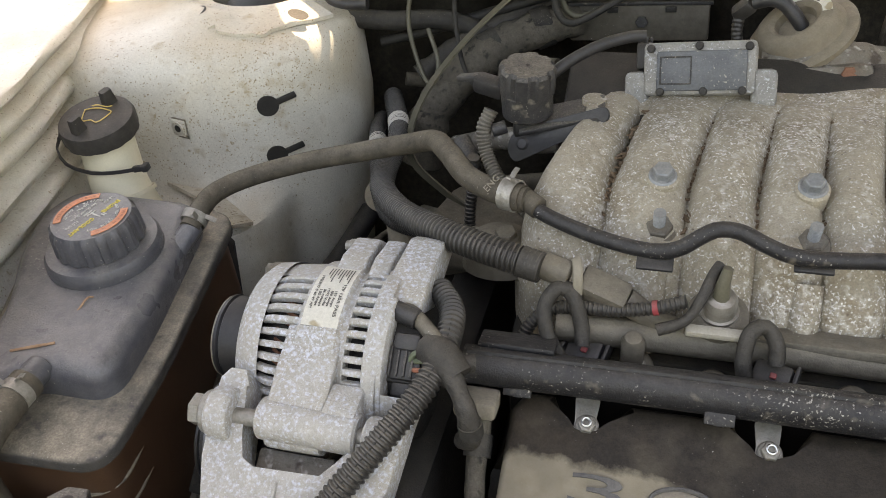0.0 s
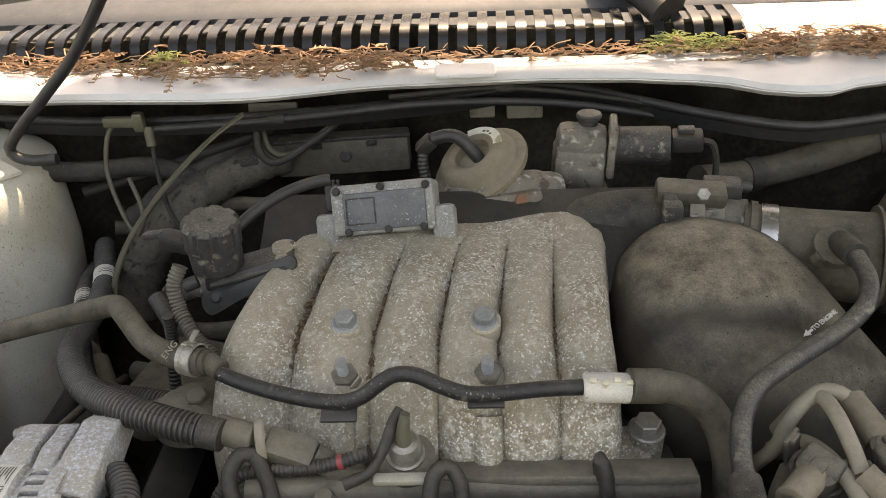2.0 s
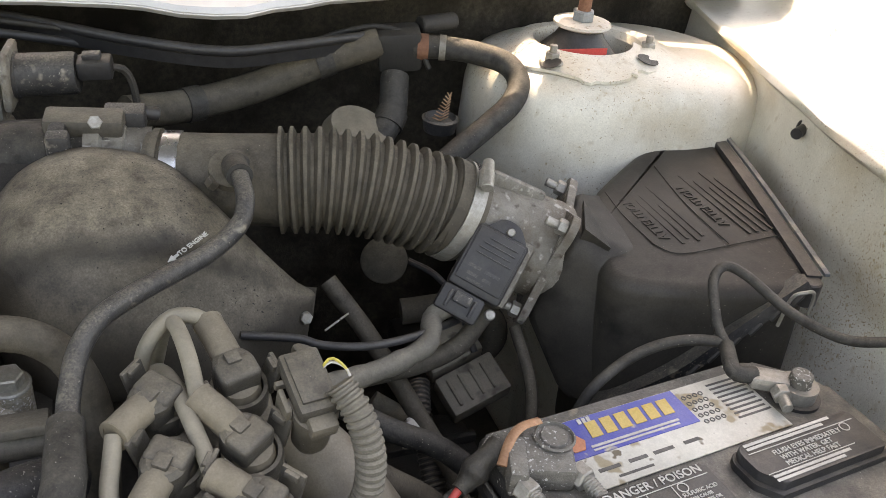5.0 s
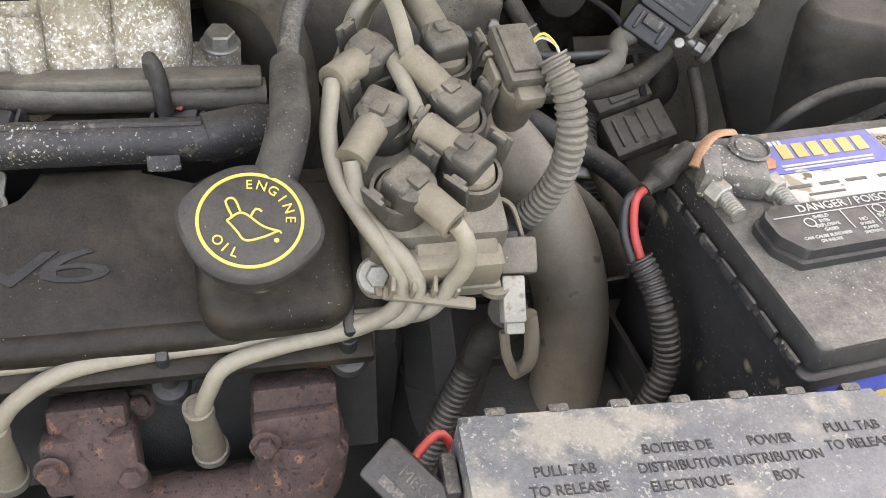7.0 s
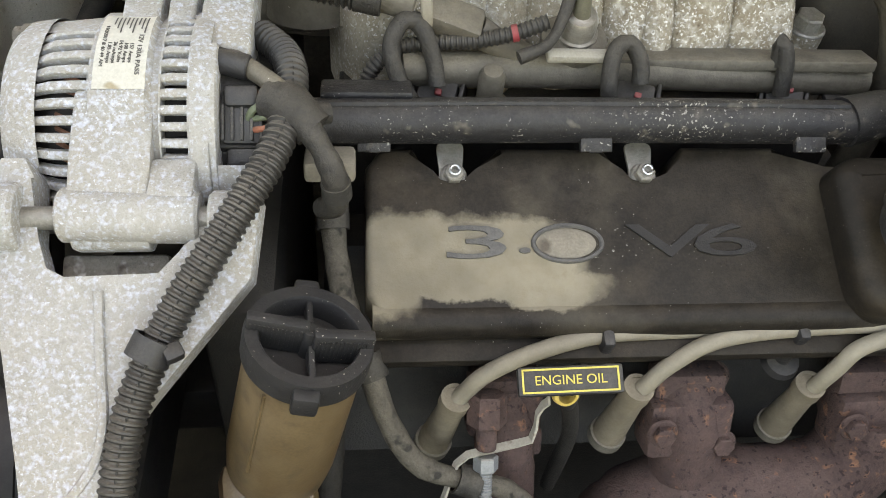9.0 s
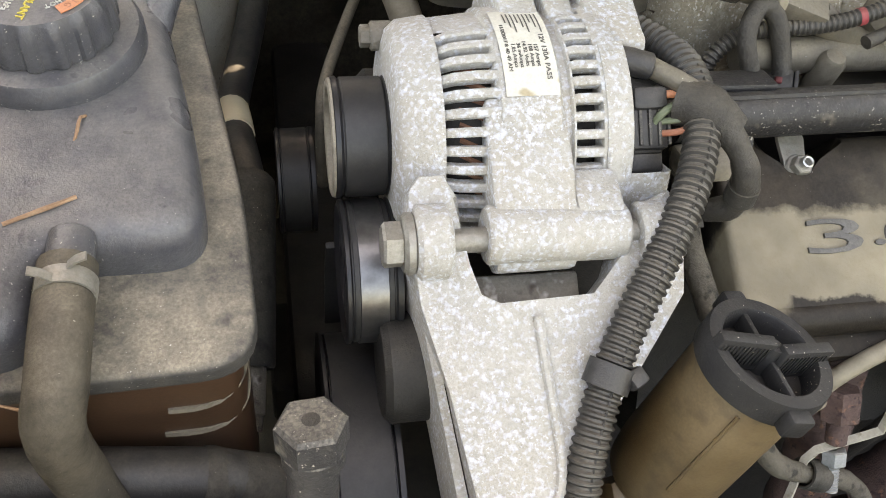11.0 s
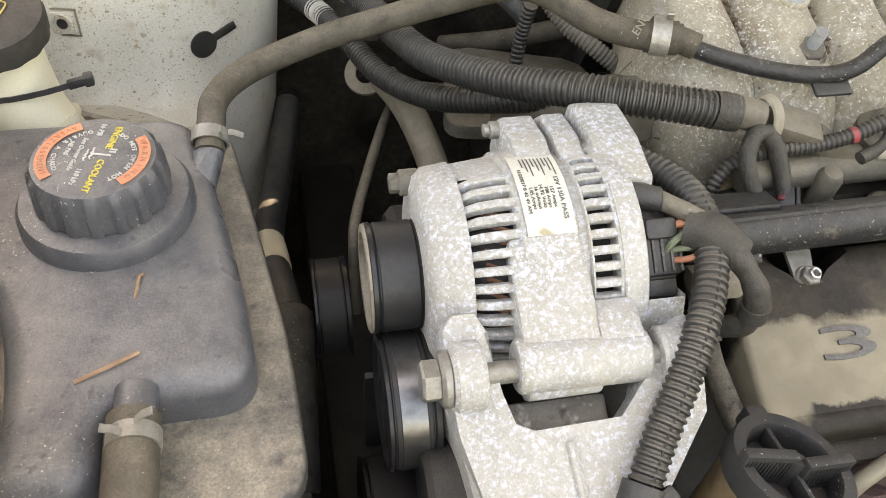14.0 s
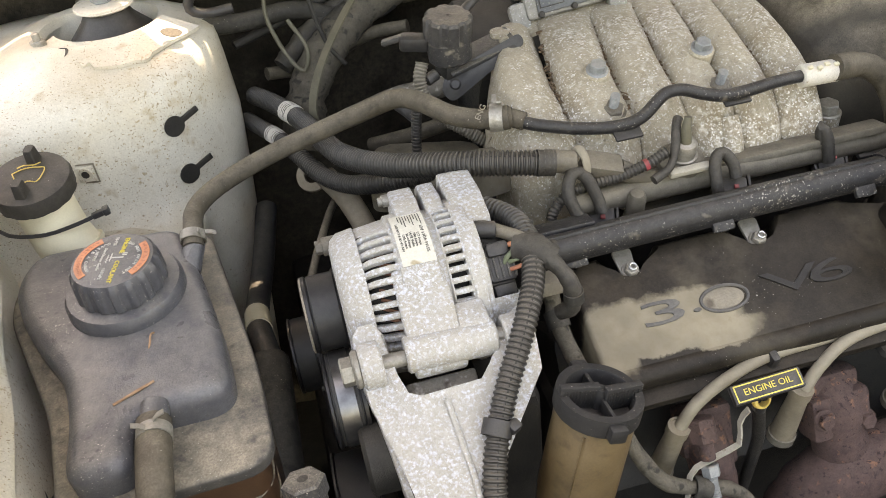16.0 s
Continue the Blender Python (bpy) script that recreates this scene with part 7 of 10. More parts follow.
part("cup", lathe([(0, 0), (0.017, 0), (0.019, 0.012), (0.020, 0.014), (0.017, 0.016), (0.014, 0.010), (0, 0.010)], pose(0.648, 0.775, 0.895), 28), "grey", bc)
fern = None
for k in range(9):
    b = V((0.648 + 0.0010 * k, 0.775, 0.906 + 0.0034 * k))
    for s in (-1, 1):
        t2 = tube([b, b + V((s * (0.009 - 0.0008 * k), 0, 0.004))], 0.0007, 5, 0.004)
        fern = t2 if fern is None else joined(fern, t2)
tagged(part("fern_tip", fern, "needle", bc, "dry brown fern tip"), kind="stuff")
for pts, r, mtl in (([(-0.258, 0.850, 0.985), (-0.275, 0.845, 0.982), (-0.283, 0.838, 0.960), (-0.284, 0.830, 0.930), (-0.270, 0.815, 0.890), (-0.255, 0.805, 0.875), (-0.247, 0.81, 0.90), (-0.262, 0.83, 0.93)], 0.0026, "strap"), ([(-0.233, 0.845, 0.975), (-0.232, 0.835, 0.940), (-0.222, 0.820, 0.895), (-0.205, 0.81, 0.87)], 0.0026, "rubber"), ([(-0.13, 0.88, 0.97), (-0.125, 0.86, 0.945), (-0.105, 0.85, 0.935), (-0.06, 0.87, 0.955), (-0.04, 0.89, 0.965)], 0.0040, "rubber"), ([(-0.125, 0.885, 0.965), (-0.115, 0.868, 0.942), (-0.09, 0.862, 0.94), (-0.05, 0.88, 0.962)], 0.0035, "strap"), ([(-0.36, 0.83, 0.94), (-0.31, 0.85, 0.93), (-0.25, 0.87, 0.925), (-0.19, 0.88, 0.90)], 0.011, "rubber"), ([(-0.33, 0.86, 0.90), (-0.27, 0.88, 0.91), (-0.20, 0.89, 0.93), (-0.12, 0.91, 0.95)], 0.006, "dark"), ([(-0.30, 0.85, 0.86), (-0.24, 0.87, 0.85), (-0.17, 0.86, 0.88), (-0.12, 0.84, 0.89)], 0.008, "brown_rubber")):
    solo("vacuum_line", tube(pts, r, 10, 0.006), mtl, "thin vacuum line looping near the firewall", "vacuum line", "vacuum lines")
cb = thing("line_elbow", "grey plastic tee fitting on the vacuum lines", "fitting", at=(-0.25, 0.845, 0.98))
part("tee", joined(box((0.040, 0.010, 0.012), pose(-0.262, 0.845, 0.988), 0.003), box((0.012, 0.012, 0.020), pose(-0.244, 0.845, 0.988), 0.003), rod((-0.236, 0.845, 0.982), (-0.234, 0.840, 0.962), 0.005)), "strap", cb)
for x, z, w in ((-0.115, 0.975, 0.055), (0.118, 0.968, 0.028), (0.165, 0.966, 0.040)):
    solo("heat_shield_tab", box((w, 0.006, 0.016), pose(x, 0.905, z, -20), 0.002), "inner", "grimy tan tab on the firewall", "tab", "firewall tabs")


# ---- front bank: loom rail, fuel rail, injectors ----
rail = thing("loom_rail", "long dusty black wiring duct over the valve cover", "wiring duct", at=(0.08, 0.43, 0.84))
part("tube", tube([(-0.118, 0.425, 0.8555), (0.0, 0.4295, 0.8535), (0.12, 0.431, 0.8525), (0.225, 0.432, 0.851)], 0.0142, 18, 0.02), "duct", rail)
part("end_block", tube([(0.222, 0.432, 0.851), (0.238, 0.436, 0.852), (0.258, 0.443, 0.850), (0.272, 0.448, 0.838)], 0.0165, 18, 0.005, r_end=0.015), "duct", rail)
part("seam", tube([(-0.115, 0.4235, 0.8695), (0.0, 0.428, 0.8675), (0.12, 0.4295, 0.8665), (0.22, 0.430, 0.865)], 0.0022, 6, 0.02), "duct", rail)
for x in (-0.078, 0.058, 0.196):
    part("clasp", joined(box((0.020, 0.005, 0.010), pose(x, 0.4165, 0.8455, -40), 0.001), box((0.008, 0.004, 0.006), pose(x, 0.4145, 0.844, -40), 0.001)), "duct", rail)
part("upper_tab", box((0.055, 0.020, 0.006), pose(-0.082, 0.441, 0.867, -12), 0.002), "duct", rail)
for x in (-0.030, 0.0915):
    tab = part("mount_tab", prism(rounded([(-0.009, 0.016), (-0.007, -0.004), (-0.009, -0.012), (0, -0.017), (0.009, -0.012), (0.007, -0.004), (0.009, 0.016)], 0.004), 0, 0.003, facing((x, 0.4215, 0.8215), (0, -0.5, 0.86)), 0.001), "bolt", rail, "metal mounting tab")
    up = V((0, -0.45, 0.89))
    p = V((x + 0.0015, 0.4150, 0.8205))
    part("nut", joined(rod(p, p + up * 0.002, 0.0085, n=24), hexagon(p, p + up * 0.008, 0.0065)), "bolt", tab)
    part("stud", lathe([(0.0038, 0.004), (0.0038, 0.012), (0.0030, 0.0125), (0.0022, 0.012), (0.0022, 0.008)], facing(p, up), 14), "steel", tab)

fr = thing("fuel_rail", "grimy tubular fuel rail beneath the manifold", "fuel rail", at=(0.12, 0.478, 0.84))
part("rail", tube([(-0.060, 0.472, 0.862), (0.0, 0.476, 0.858), (0.10, 0.482, 0.853), (0.20, 0.486, 0.848), (0.262, 0.488, 0.845)], 0.0115, 14, 0.02), "coil", fr)
part("rail_step", box((0.19, 0.024, 0.008), pose(0.165, 0.488, 0.860, -12), 0.002), "coil", fr)
part("bracket", box((0.030, 0.020, 0.004), pose(0.248, 0.484, 0.838, 10), 0.001), "black", fr)
reg = thing("pressure_regulator", "small pale metal fuel pressure regulator with a vacuum nipple", "pressure regulator", at=(0.053, 0.475, 0.86))
up = V((0.0, -0.30, 0.95)).normalized()
p = V((0.053, 0.489, 0.878))
part("can", lathe([(0, 0), (0.0140, 0), (0.0140, 0.0025), (0.0120, 0.003), (0.0118, 0.014), (0.0100, 0.0175), (0.0050, 0.0185), (0.0035, 0.0195), (0, 0.0195)], facing(p, up), 32), "steel_dull", reg, "tarnished silver can", 30)
part("base", joined(lathe([(0, -0.022), (0.017, -0.022), (0.0215, -0.012), (0.0215, -0.004), (0.016, 0.0), (0, 0.0)], facing(p, up), 36)), "coil", reg)
part("clip", box((0.040, 0.008, 0.007), facing(p + V((-0.002, -0.020, -0.004)), up), 0.002), "pale_dusty", reg, "pale retaining clip")
part("nipple", tube([p + up * 0.016, p + up * 0.028 + V((0, 0.004, 0)), p + up * 0.042 + V((0.002, 0.010, 0))], 0.0062, 12, 0.004, r_end=0.0034), "strap", reg)
solo("regulator_hose", tube([(0.051, 0.497, 0.912), (0.046, 0.490, 0.908), (0.040, 0.478, 0.896), (0.030, 0.466, 0.884), (0.012, 0.460, 0.878)], 0.0042, 10, 0.004, wob=0.25), "tape", "dusty vacuum hose at the pressure regulator", "hose")


def injector(x, y, z, i):
    t = thing("fuel_injector", "fuel injector with a black wired plug", "fuel injector", "fuel injectors", at=(x, y, z - 0.02))
    t["label"] = ("fuel injector with a black wired plug near the alternator", "fuel injector with a black wired plug below the manifold", "fuel injector with a black wired plug near the breather hose")[i]
    part("body", rod((x, y + 0.006, z - 0.035), (x, y - 0.002, z), 0.010, n=20), "black", t)
    pl = part("plug", box((0.026, 0.022, 0.014), pose(x, y - 0.004, z + 0.002, 30, 0, -18), 0.003), "black", t)
    part("seal", box((0.0045, 0.004, 0.003), pose(x, y - 0.010, z + 0.0105, 30, 0, -18), 0.0008), "dull_red", pl, "red plug seal")
    part("clip", box((0.003, 0.018, 0.012), pose(x + 0.016, y - 0.004, z + 0.003, 30, 0, -18), 0.001), "black", pl)
    part("clip", box((0.003, 0.018, 0.012), pose(x - 0.016, y - 0.003, z + 0.003, 30, 0, -18), 0.001), "black", pl)
    return t


injector(-0.038, 0.459, 0.852, 0)
injector(0.091, 0.458, 0.851, 1)
injector(0.204, 0.478, 0.842, 2)
for pts in ([(-0.052, 0.448, 0.850), (-0.062, 0.452, 0.866), (-0.067, 0.462, 0.884), (-0.060, 0.472, 0.895), (-0.050, 0.474, 0.894)], [(-0.038, 0.455, 0.860), (-0.040, 0.462, 0.872), (-0.046, 0.470, 0.888), (-0.052, 0.474, 0.894)], [(0.074, 0.452, 0.848), (0.071, 0.456, 0.864), (0.074, 0.466, 0.880), (0.084, 0.472, 0.882), (0.092, 0.466, 0.872), (0.093, 0.460, 0.860)], [(0.196, 0.470, 0.845), (0.194, 0.476, 0.868), (0.190, 0.482, 0.878), (0.192, 0.480, 0.862)]):
    solo("injector_lead", tube(pts, 0.0056, 10, 0.004), "tape", "looped taped injector lead", "cable", "injector leads")
for x, y, z in ((0.0, 0.470, 0.832), (0.055, 0.468, 0.824), (0.150, 0.472, 0.822)):
    t = thing("flange_bolt", "dusty flanged bolt below the fuel rail", "bolt", "flange bolts", at=(x, y, z))
    part("flange", lathe([(0, 0), (0.013, 0), (0.012, 0.004), (0.009, 0.006), (0, 0.006)], facing((x, y, z), (0, -0.6, 0.8)), 24), "coil", t)
    part("head", hexagon(V((x, y, z)) + V((0, -0.003, 0.004)), V((x, y, z)) + V((0, -0.009, 0.012)), 0.0075), "bolt", t)
for x in (-0.003, 0.228):
    solo("rubber_stop", lathe([(0, -0.02), (0.0085, -0.02), (0.0085, 0.006), (0.006, 0.011), (0, 0.012)], facing((x, 0.462 if x < 0.1 else 0.488, 0.858 if x < 0.1 else 0.848), (0, -0.2, 1)), 20), "coil", "dusty rubber stop on the fuel rail", "stop", "rubber stops")

# ---- ignition coil and plug wires ----
coil = thing("ignition_coil", "dusty six-tower ignition coil pack", "ignition coil", at=(0.356, 0.40, 0.80))
cmx = facing((0.356, 0.405, 0.872), (0.0, -0.24, 0.97))
part("body", box((0.088, 0.150, 0.050), cmx @ pose(0, 0, -0.034), 0.008), "coil", coil)
part("base_plate", box((0.080, 0.030, 0.005), cmx @ pose(0.0, -0.078, -0.046), 0.002), "boot", coil)
part("front_block", box((0.070, 0.018, 0.028), cmx @ pose(0.004, -0.082, -0.034), 0.004), "boot", coil)
part("centre_pad", box((0.020, 0.030, 0.004), cmx @ pose(0.0, 0.0, -0.008), 0.002), "coil", coil)
for u, v in ((-0.006, 0.0), (0.004, 0.006), (0.004, -0.006)):
    part("rivet", lathe([(0, 0.003), (0.003, 0.0025), (0.004, 0)], cmx @ pose(u, v, -0.006), 14), "boot", coil)
TOWERS = [((0.329, 0.459), (0.300, 0.423, 0.897)), ((0.330, 0.414), (0.305, 0.370, 0.877)), ((0.3325, 0.360), (0.358, 0.3235, 0.866)), ((0.3775, 0.460), (0.365, 0.503, 0.910)), ((0.377, 0.412), (0.350, 0.440, 0.901)), ((0.378, 0.370), (0.351, 0.390, 0.8845))]
for k, ((x, y), b) in enumerate(TOWERS):
    z = 0.872 - (y - 0.405) * -0.247
    base = V((x, y, z - 0.014))
    n = V((0, -0.24, 0.97))
    b = V(b)
    head = base + n * 0.026
    d = (b - head).normalized()
    side = d.cross(n).normalized()
    tw = part("tower", lathe([(0, 0), (0.0185, 0), (0.0195, 0.004), (0.0195, 0.018), (0.0185, 0.0205), (0.0160, 0.0205), (0.0155, 0.012), (0, 0.010)], facing(base, n), 28), "coil_dark", coil, "dark coil tower")
    for s in (-1, 1):
        tm3 = facing(base + n * 0.024 + side * s * 0.0215 - d * 0.002, n, side) @ pose(0, 0, 0, 0, 16 * s)
        tab = part("lock_tab", joined(box((0.0035, 0.017, 0.024), tm3, 0.0012), box((0.005, 0.010, 0.005), tm3 @ pose(0.002 * -s, 0, 0.009), 0.001)), "coil_dark", tw)
    wire = thing("plug_wire", "beige ignition wire with a dusty rubber boot", "ignition wire", "ignition wires", at=base)
    wire["label"] = ("beige ignition wire curving down beside the oil cap", "beige ignition wire looping from the coil's middle tower", "beige ignition wire bending sharply into the wire comb", "beige ignition wire turning back towards the rear bank", "beige ignition wire rising from the middle tower", "beige ignition wire climbing past the coil")[k]
    hm = facing(head + n * 0.002, n, side)
    part("elbow", joined(box((0.027, 0.019, 0.019), hm @ pose(0, 0.002, 0.001), 0.004, 3), lathe([(0, 0.012), (0.010, 0.012), (0.0135, 0.009), (0.014, 0.0), (0.014, -0.012)], hm @ pose(0, 0.008, -0.003), 24), box((0.010, 0.010, 0.005), hm @ pose(0, 0.010, 0.010), 0.0015)), "coil_dark", wire, "dark dusty boot head")
    part("collar", lathe([(0.0145, 0), (0.0155, 0.004), (0.0130, 0.012), (0, 0.014)], facing(base + n * 0.012, n), 24), "boot", wire)
    part("boot", tube([head + d * 0.006, head.lerp(b, 0.5) + n * 0.002, b], 0.0102, 18, 0.004, r_end=0.0100), "boot", wire)
    part("boot_lip", ring_band(b - d * 0.001, d, 0.0075, 0.003, 0.0029), "boot", wire)
    wires = (
        [b, (0.297, 0.410, 0.889), (0.294, 0.392, 0.880), (0.297, 0.368, 0.866), (0.308, 0.346, 0.854), (0.322, 0.331, 0.838), (0.330, 0.324, 0.820), (0.326, 0.320, 0.800), (0.300, 0.322, 0.782), (0.262, 0.323, 0.773), (0.225, 0.318, 0.765), (0.212, 0.314, 0.745), (0.206, 0.315, 0.724)],
        [b, (0.306, 0.360, 0.866), (0.309, 0.350, 0.855), (0.318, 0.340, 0.846), (0.331, 0.329, 0.836), (0.340, 0.322, 0.818), (0.333, 0.317, 0.796), (0.300, 0.327, 0.783), (0.25, 0.330, 0.772), (0.190, 0.331, 0.768), (0.135, 0.325, 0.766), (0.104, 0.316, 0.754), (0.088, 0.311, 0.734)],
        [b, (0.365, 0.320, 0.856), (0.367, 0.318, 0.838), (0.360, 0.320, 0.818), (0.345, 0.318, 0.798), (0.310, 0.332, 0.782), (0.25, 0.336, 0.770), (0.190, 0.336, 0.764), (0.12, 0.333, 0.766), (0.062, 0.329, 0.768), (0.020, 0.320, 0.765), (-0.012, 0.313, 0.752), (-0.028, 0.310, 0.730)],
        [b, (0.356, 0.503, 0.917), (0.343, 0.505, 0.917), (0.331, 0.500, 0.910), (0.322, 0.497, 0.895), (0.318, 0.50, 0.87), (0.31, 0.52, 0.83)],
        [b, (0.349, 0.462, 0.909), (0.346, 0.485, 0.916), (0.342, 0.502, 0.915), (0.336, 0.512, 0.900), (0.33, 0.53, 0.86)],
        [b, (0.347, 0.412, 0.891), (0.342, 0.435, 0.897), (0.337, 0.462, 0.897), (0.33, 0.49, 0.885), (0.32, 0.51, 0.86)])[k]
    part("lead", tube([V(w) for w in wires], 0.0055, 12, 0.005), "wire", wire)
    if k < 3:
        ends = (((0.204, 0.316, 0.727), (0.207, 0.329, 0.655)), ((0.086, 0.311, 0.736), (0.080, 0.319, 0.666)), ((-0.029, 0.309, 0.733), (-0.040, 0.319, 0.664)))[k]
        part("plug_boot", tube([ends[0], V(ends[0]).lerp(V(ends[1]), 0.5), ends[1]], 0.0080, 16, 0.005, r_end=0.0114), "boot", wire, "pale dusty spark plug boot")
        e = V(ends[1])
        dd = (e - V(ends[0])).normalized()
        part("boot_rim", ring_band(e - dd * 0.004, dd, 0.0105, 0.008, 0.0020), "dust_conduit", wire)
        part("boot_collar", ring_band(V(ends[0]) + dd * 0.004, dd, 0.0074, 0.010, 0.0024), "boot", wire)
comb = thing("wire_comb", "dusty pale plastic comb spacing the ignition wires", "wire holder", at=(0.345, 0.32, 0.81))
part("bar", box((0.058, 0.008, 0.004), pose(0.347, 0.3165, 0.811, 15, 8, -8), 0.0015), "boot", comb)
for x in (0.324, 0.337, 0.350, 0.364):
    part("tooth", box((0.003, 0.014, 0.012), pose(x, 0.321, 0.818 - 0.14 * (x - 0.345), 15, 8, -8), 0.001), "boot", comb)
cbk = thing("coil_bracket", "dusty beige coil mounting bracket with bolts", "bracket", at=(0.36, 0.33, 0.80))
part("plate", prism(rounded([(0.312, 0.330), (0.388, 0.326), (0.392, 0.342), (0.380, 0.360), (0.315, 0.360), (0.306, 0.345)], 0.008), 0.800, 0.804, None, 0.001), "boot", cbk)
eye = part("eye", lathe([(0.0045, 0), (0.0105, 0), (0.0105, 0.004), (0.0045, 0.004), (0.0045, 0)], Matrix.Translation((0.393, 0.331, 0.800)), 28), "boot", cbk)
bolt_head(cbk, (0.318, 0.3385, 0.812), (0, -0.8, 0.6), 0.0075, 0.005, 0.0125)
bolt_head(cbk, (0.389, 0.343, 0.816), (0, -0.8, 0.6), 0.0075, 0.005, 0.0115)
for i, (x, y, z) in enumerate(((0.062, 0.328, 0.768), (0.187, 0.331, 0.767), (0.300, 0.326, 0.783))):
    t = thing("wire_clip", "black clip holding the ignition wires on the cover edge", "wire clip", "wire clips", at=(x, y, z - 0.02))
    part("jaw", box((0.008, 0.024, 0.018), pose(x, y + 0.003, z - 0.001, 15), 0.003), "black", t)
    part("stem", joined(rod((x, y - 0.002, z - 0.010), (x + 0.001, y + 0.002, z - 0.034), 0.0055), lathe([(0, 0), (0.013, 0), (0.011, 0.005), (0, 0.006)], pose(x + 0.001, y + 0.002, z - 0.037, 20), 20)), "black", t)

# ---- dipstick, exhaust manifold ----
dip = thing("oil_dipstick", "oil dipstick with a black and yellow tag and amber ring", "dipstick", at=(0.03, 0.29, 0.70))
tm = facing((0.0275, 0.2815, 0.7890), (-0.10, -0.50, 0.86), (1, -0.08, 0.16))
tag = part("tag", box((0.0580, 0.0160, 0.008), tm, 0.0015), "black", dip)
for x, y, w, h in ((0, 0.0062, 0.053, 0.0010), (0, -0.0062, 0.053, 0.0010), (-0.0262, 0, 0.0010, 0.0130), (0.0262, 0, 0.0010, 0.0130)):
    part("line", box((w, h, 0.0006), tm @ pose(x, y, 0.0042), 0), "yellow", tag)
part("print", letters("ENGINE OIL", 0.0074, tm @ pose(0, 0, 0.0044), 0.0003), "yellow", tag, "yellow lettering")
part("ring", lathe([(0.0065, 0), (0.0092, 0.001), (0.0105, 0.005), (0.0092, 0.009), (0.0065, 0.010), (0.0065, 0)], pose(0.030, 0.293, 0.764, 65, 10) @ Matrix.Scale(0.8, 4), 28), "gold", dip, "amber sealing ring")
part("stem", rod((0.036, 0.285, 0.790), (0.038, 0.298, 0.74), 0.004), "black", dip)
part("guide_tube", tube([(0.038, 0.300, 0.742), (0.045, 0.306, 0.715), (0.05, 0.31, 0.68), (0.05, 0.32, 0.60)], 0.0055, 10, 0.006), "dark", dip)
stay = [(0.0235, 0.293, 0.752), (0.0200, 0.297, 0.735), (0.0192, 0.291, 0.718), (0.0170, 0.2895, 0.7145), (0.0100, 0.289, 0.712), (-0.0180, 0.288, 0.703), (-0.0260, 0.287, 0.700), (-0.0290, 0.284, 0.695), (-0.0380, 0.269, 0.672)]
part("stay", ribbon(stay, 0.0052, 0.0016, (0, 1, 0.1)), "pale_dusty", dip, "pale bent metal stay")
part("stay_nut", joined(hexagon((-0.010, 0.287, 0.702), (-0.010, 0.281, 0.694), 0.0080), tube([(-0.010, 0.281, 0.694), (-0.010, 0.276, 0.687), (-0.010, 0.270, 0.679)], 0.0044, 10, pitch=0.002)), "bolt_blue", dip)
part("stay_bush", joined(rod((-0.010, 0.289, 0.706), (-0.010, 0.300, 0.722), 0.0065), hexagon((-0.010, 0.298, 0.719), (-0.010, 0.310, 0.736), 0.0125)), "rust", dip)

ex = thing("exhaust_manifold", "rusty purple-brown cast exhaust manifold", "exhaust manifold", at=(0.15, 0.31, 0.55))
part("log", tube([(0.105, 0.300, 0.560), (0.125, 0.302, 0.598), (0.160, 0.300, 0.618), (0.205, 0.300, 0.620), (0.245, 0.303, 0.625), (0.268, 0.312, 0.650), (0.270, 0.325, 0.680)], 0.036, 22, 0.006, wob=0.08, r_end=0.030), "rust", ex, "", 70)
part("middle_branch", tube([(0.150, 0.304, 0.610), (0.140, 0.316, 0.650), (0.135, 0.328, 0.682), (0.134, 0.340, 0.69)], 0.025, 20, 0.006, wob=0.08), "rust", ex, "", 70)
part("end_branch", tube([(0.006, 0.340, 0.695), (0.008, 0.320, 0.675), (0.012, 0.305, 0.640), (0.02, 0.300, 0.58), (0.05, 0.30, 0.54), (0.10, 0.30, 0.53)], 0.020, 18, 0.006, wob=0.1), "rust", ex, "", 70)
for x in (0.133, 0.266):
    fb2 = part("flange_block", box((0.060, 0.030, 0.044), pose(x, 0.322, 0.680, -22, 0, 2), 0.006), "rust", ex)
    for s, h in ((-0.022, 0.012), (0.024, -0.006)):
        bolt_head(fb2, (x + s, 0.306 - h * 0.1, 0.680 + h), (0.0, -0.92, 0.38), 0.0075, 0.007, 0.0105, "rust")
for x, w in ((0.008, 0.050), (0.133, 0.050), (0.266, 0.058)):
    fl = part("flange", box((w, 0.024, 0.046), pose(x, 0.334, 0.692, -22), 0.005), "rust", ex)
    part("gasket_step", box((w * 0.9, 0.012, 0.020), pose(x + 0.004, 0.318, 0.668, -22), 0.003), "rust", fl)
for x, y, z in ((0.162, 0.352, 0.688), (0.284, 0.355, 0.692), (0.124, 0.316, 0.668), (0.247, 0.316, 0.665), (0.292, 0.320, 0.664)):
    bolt_head(ex, (x, y, z), (0.0, -0.75, 0.65), 0.008, 0.008, 0.011, "rod_rust" if z > 0.69 else "rust")

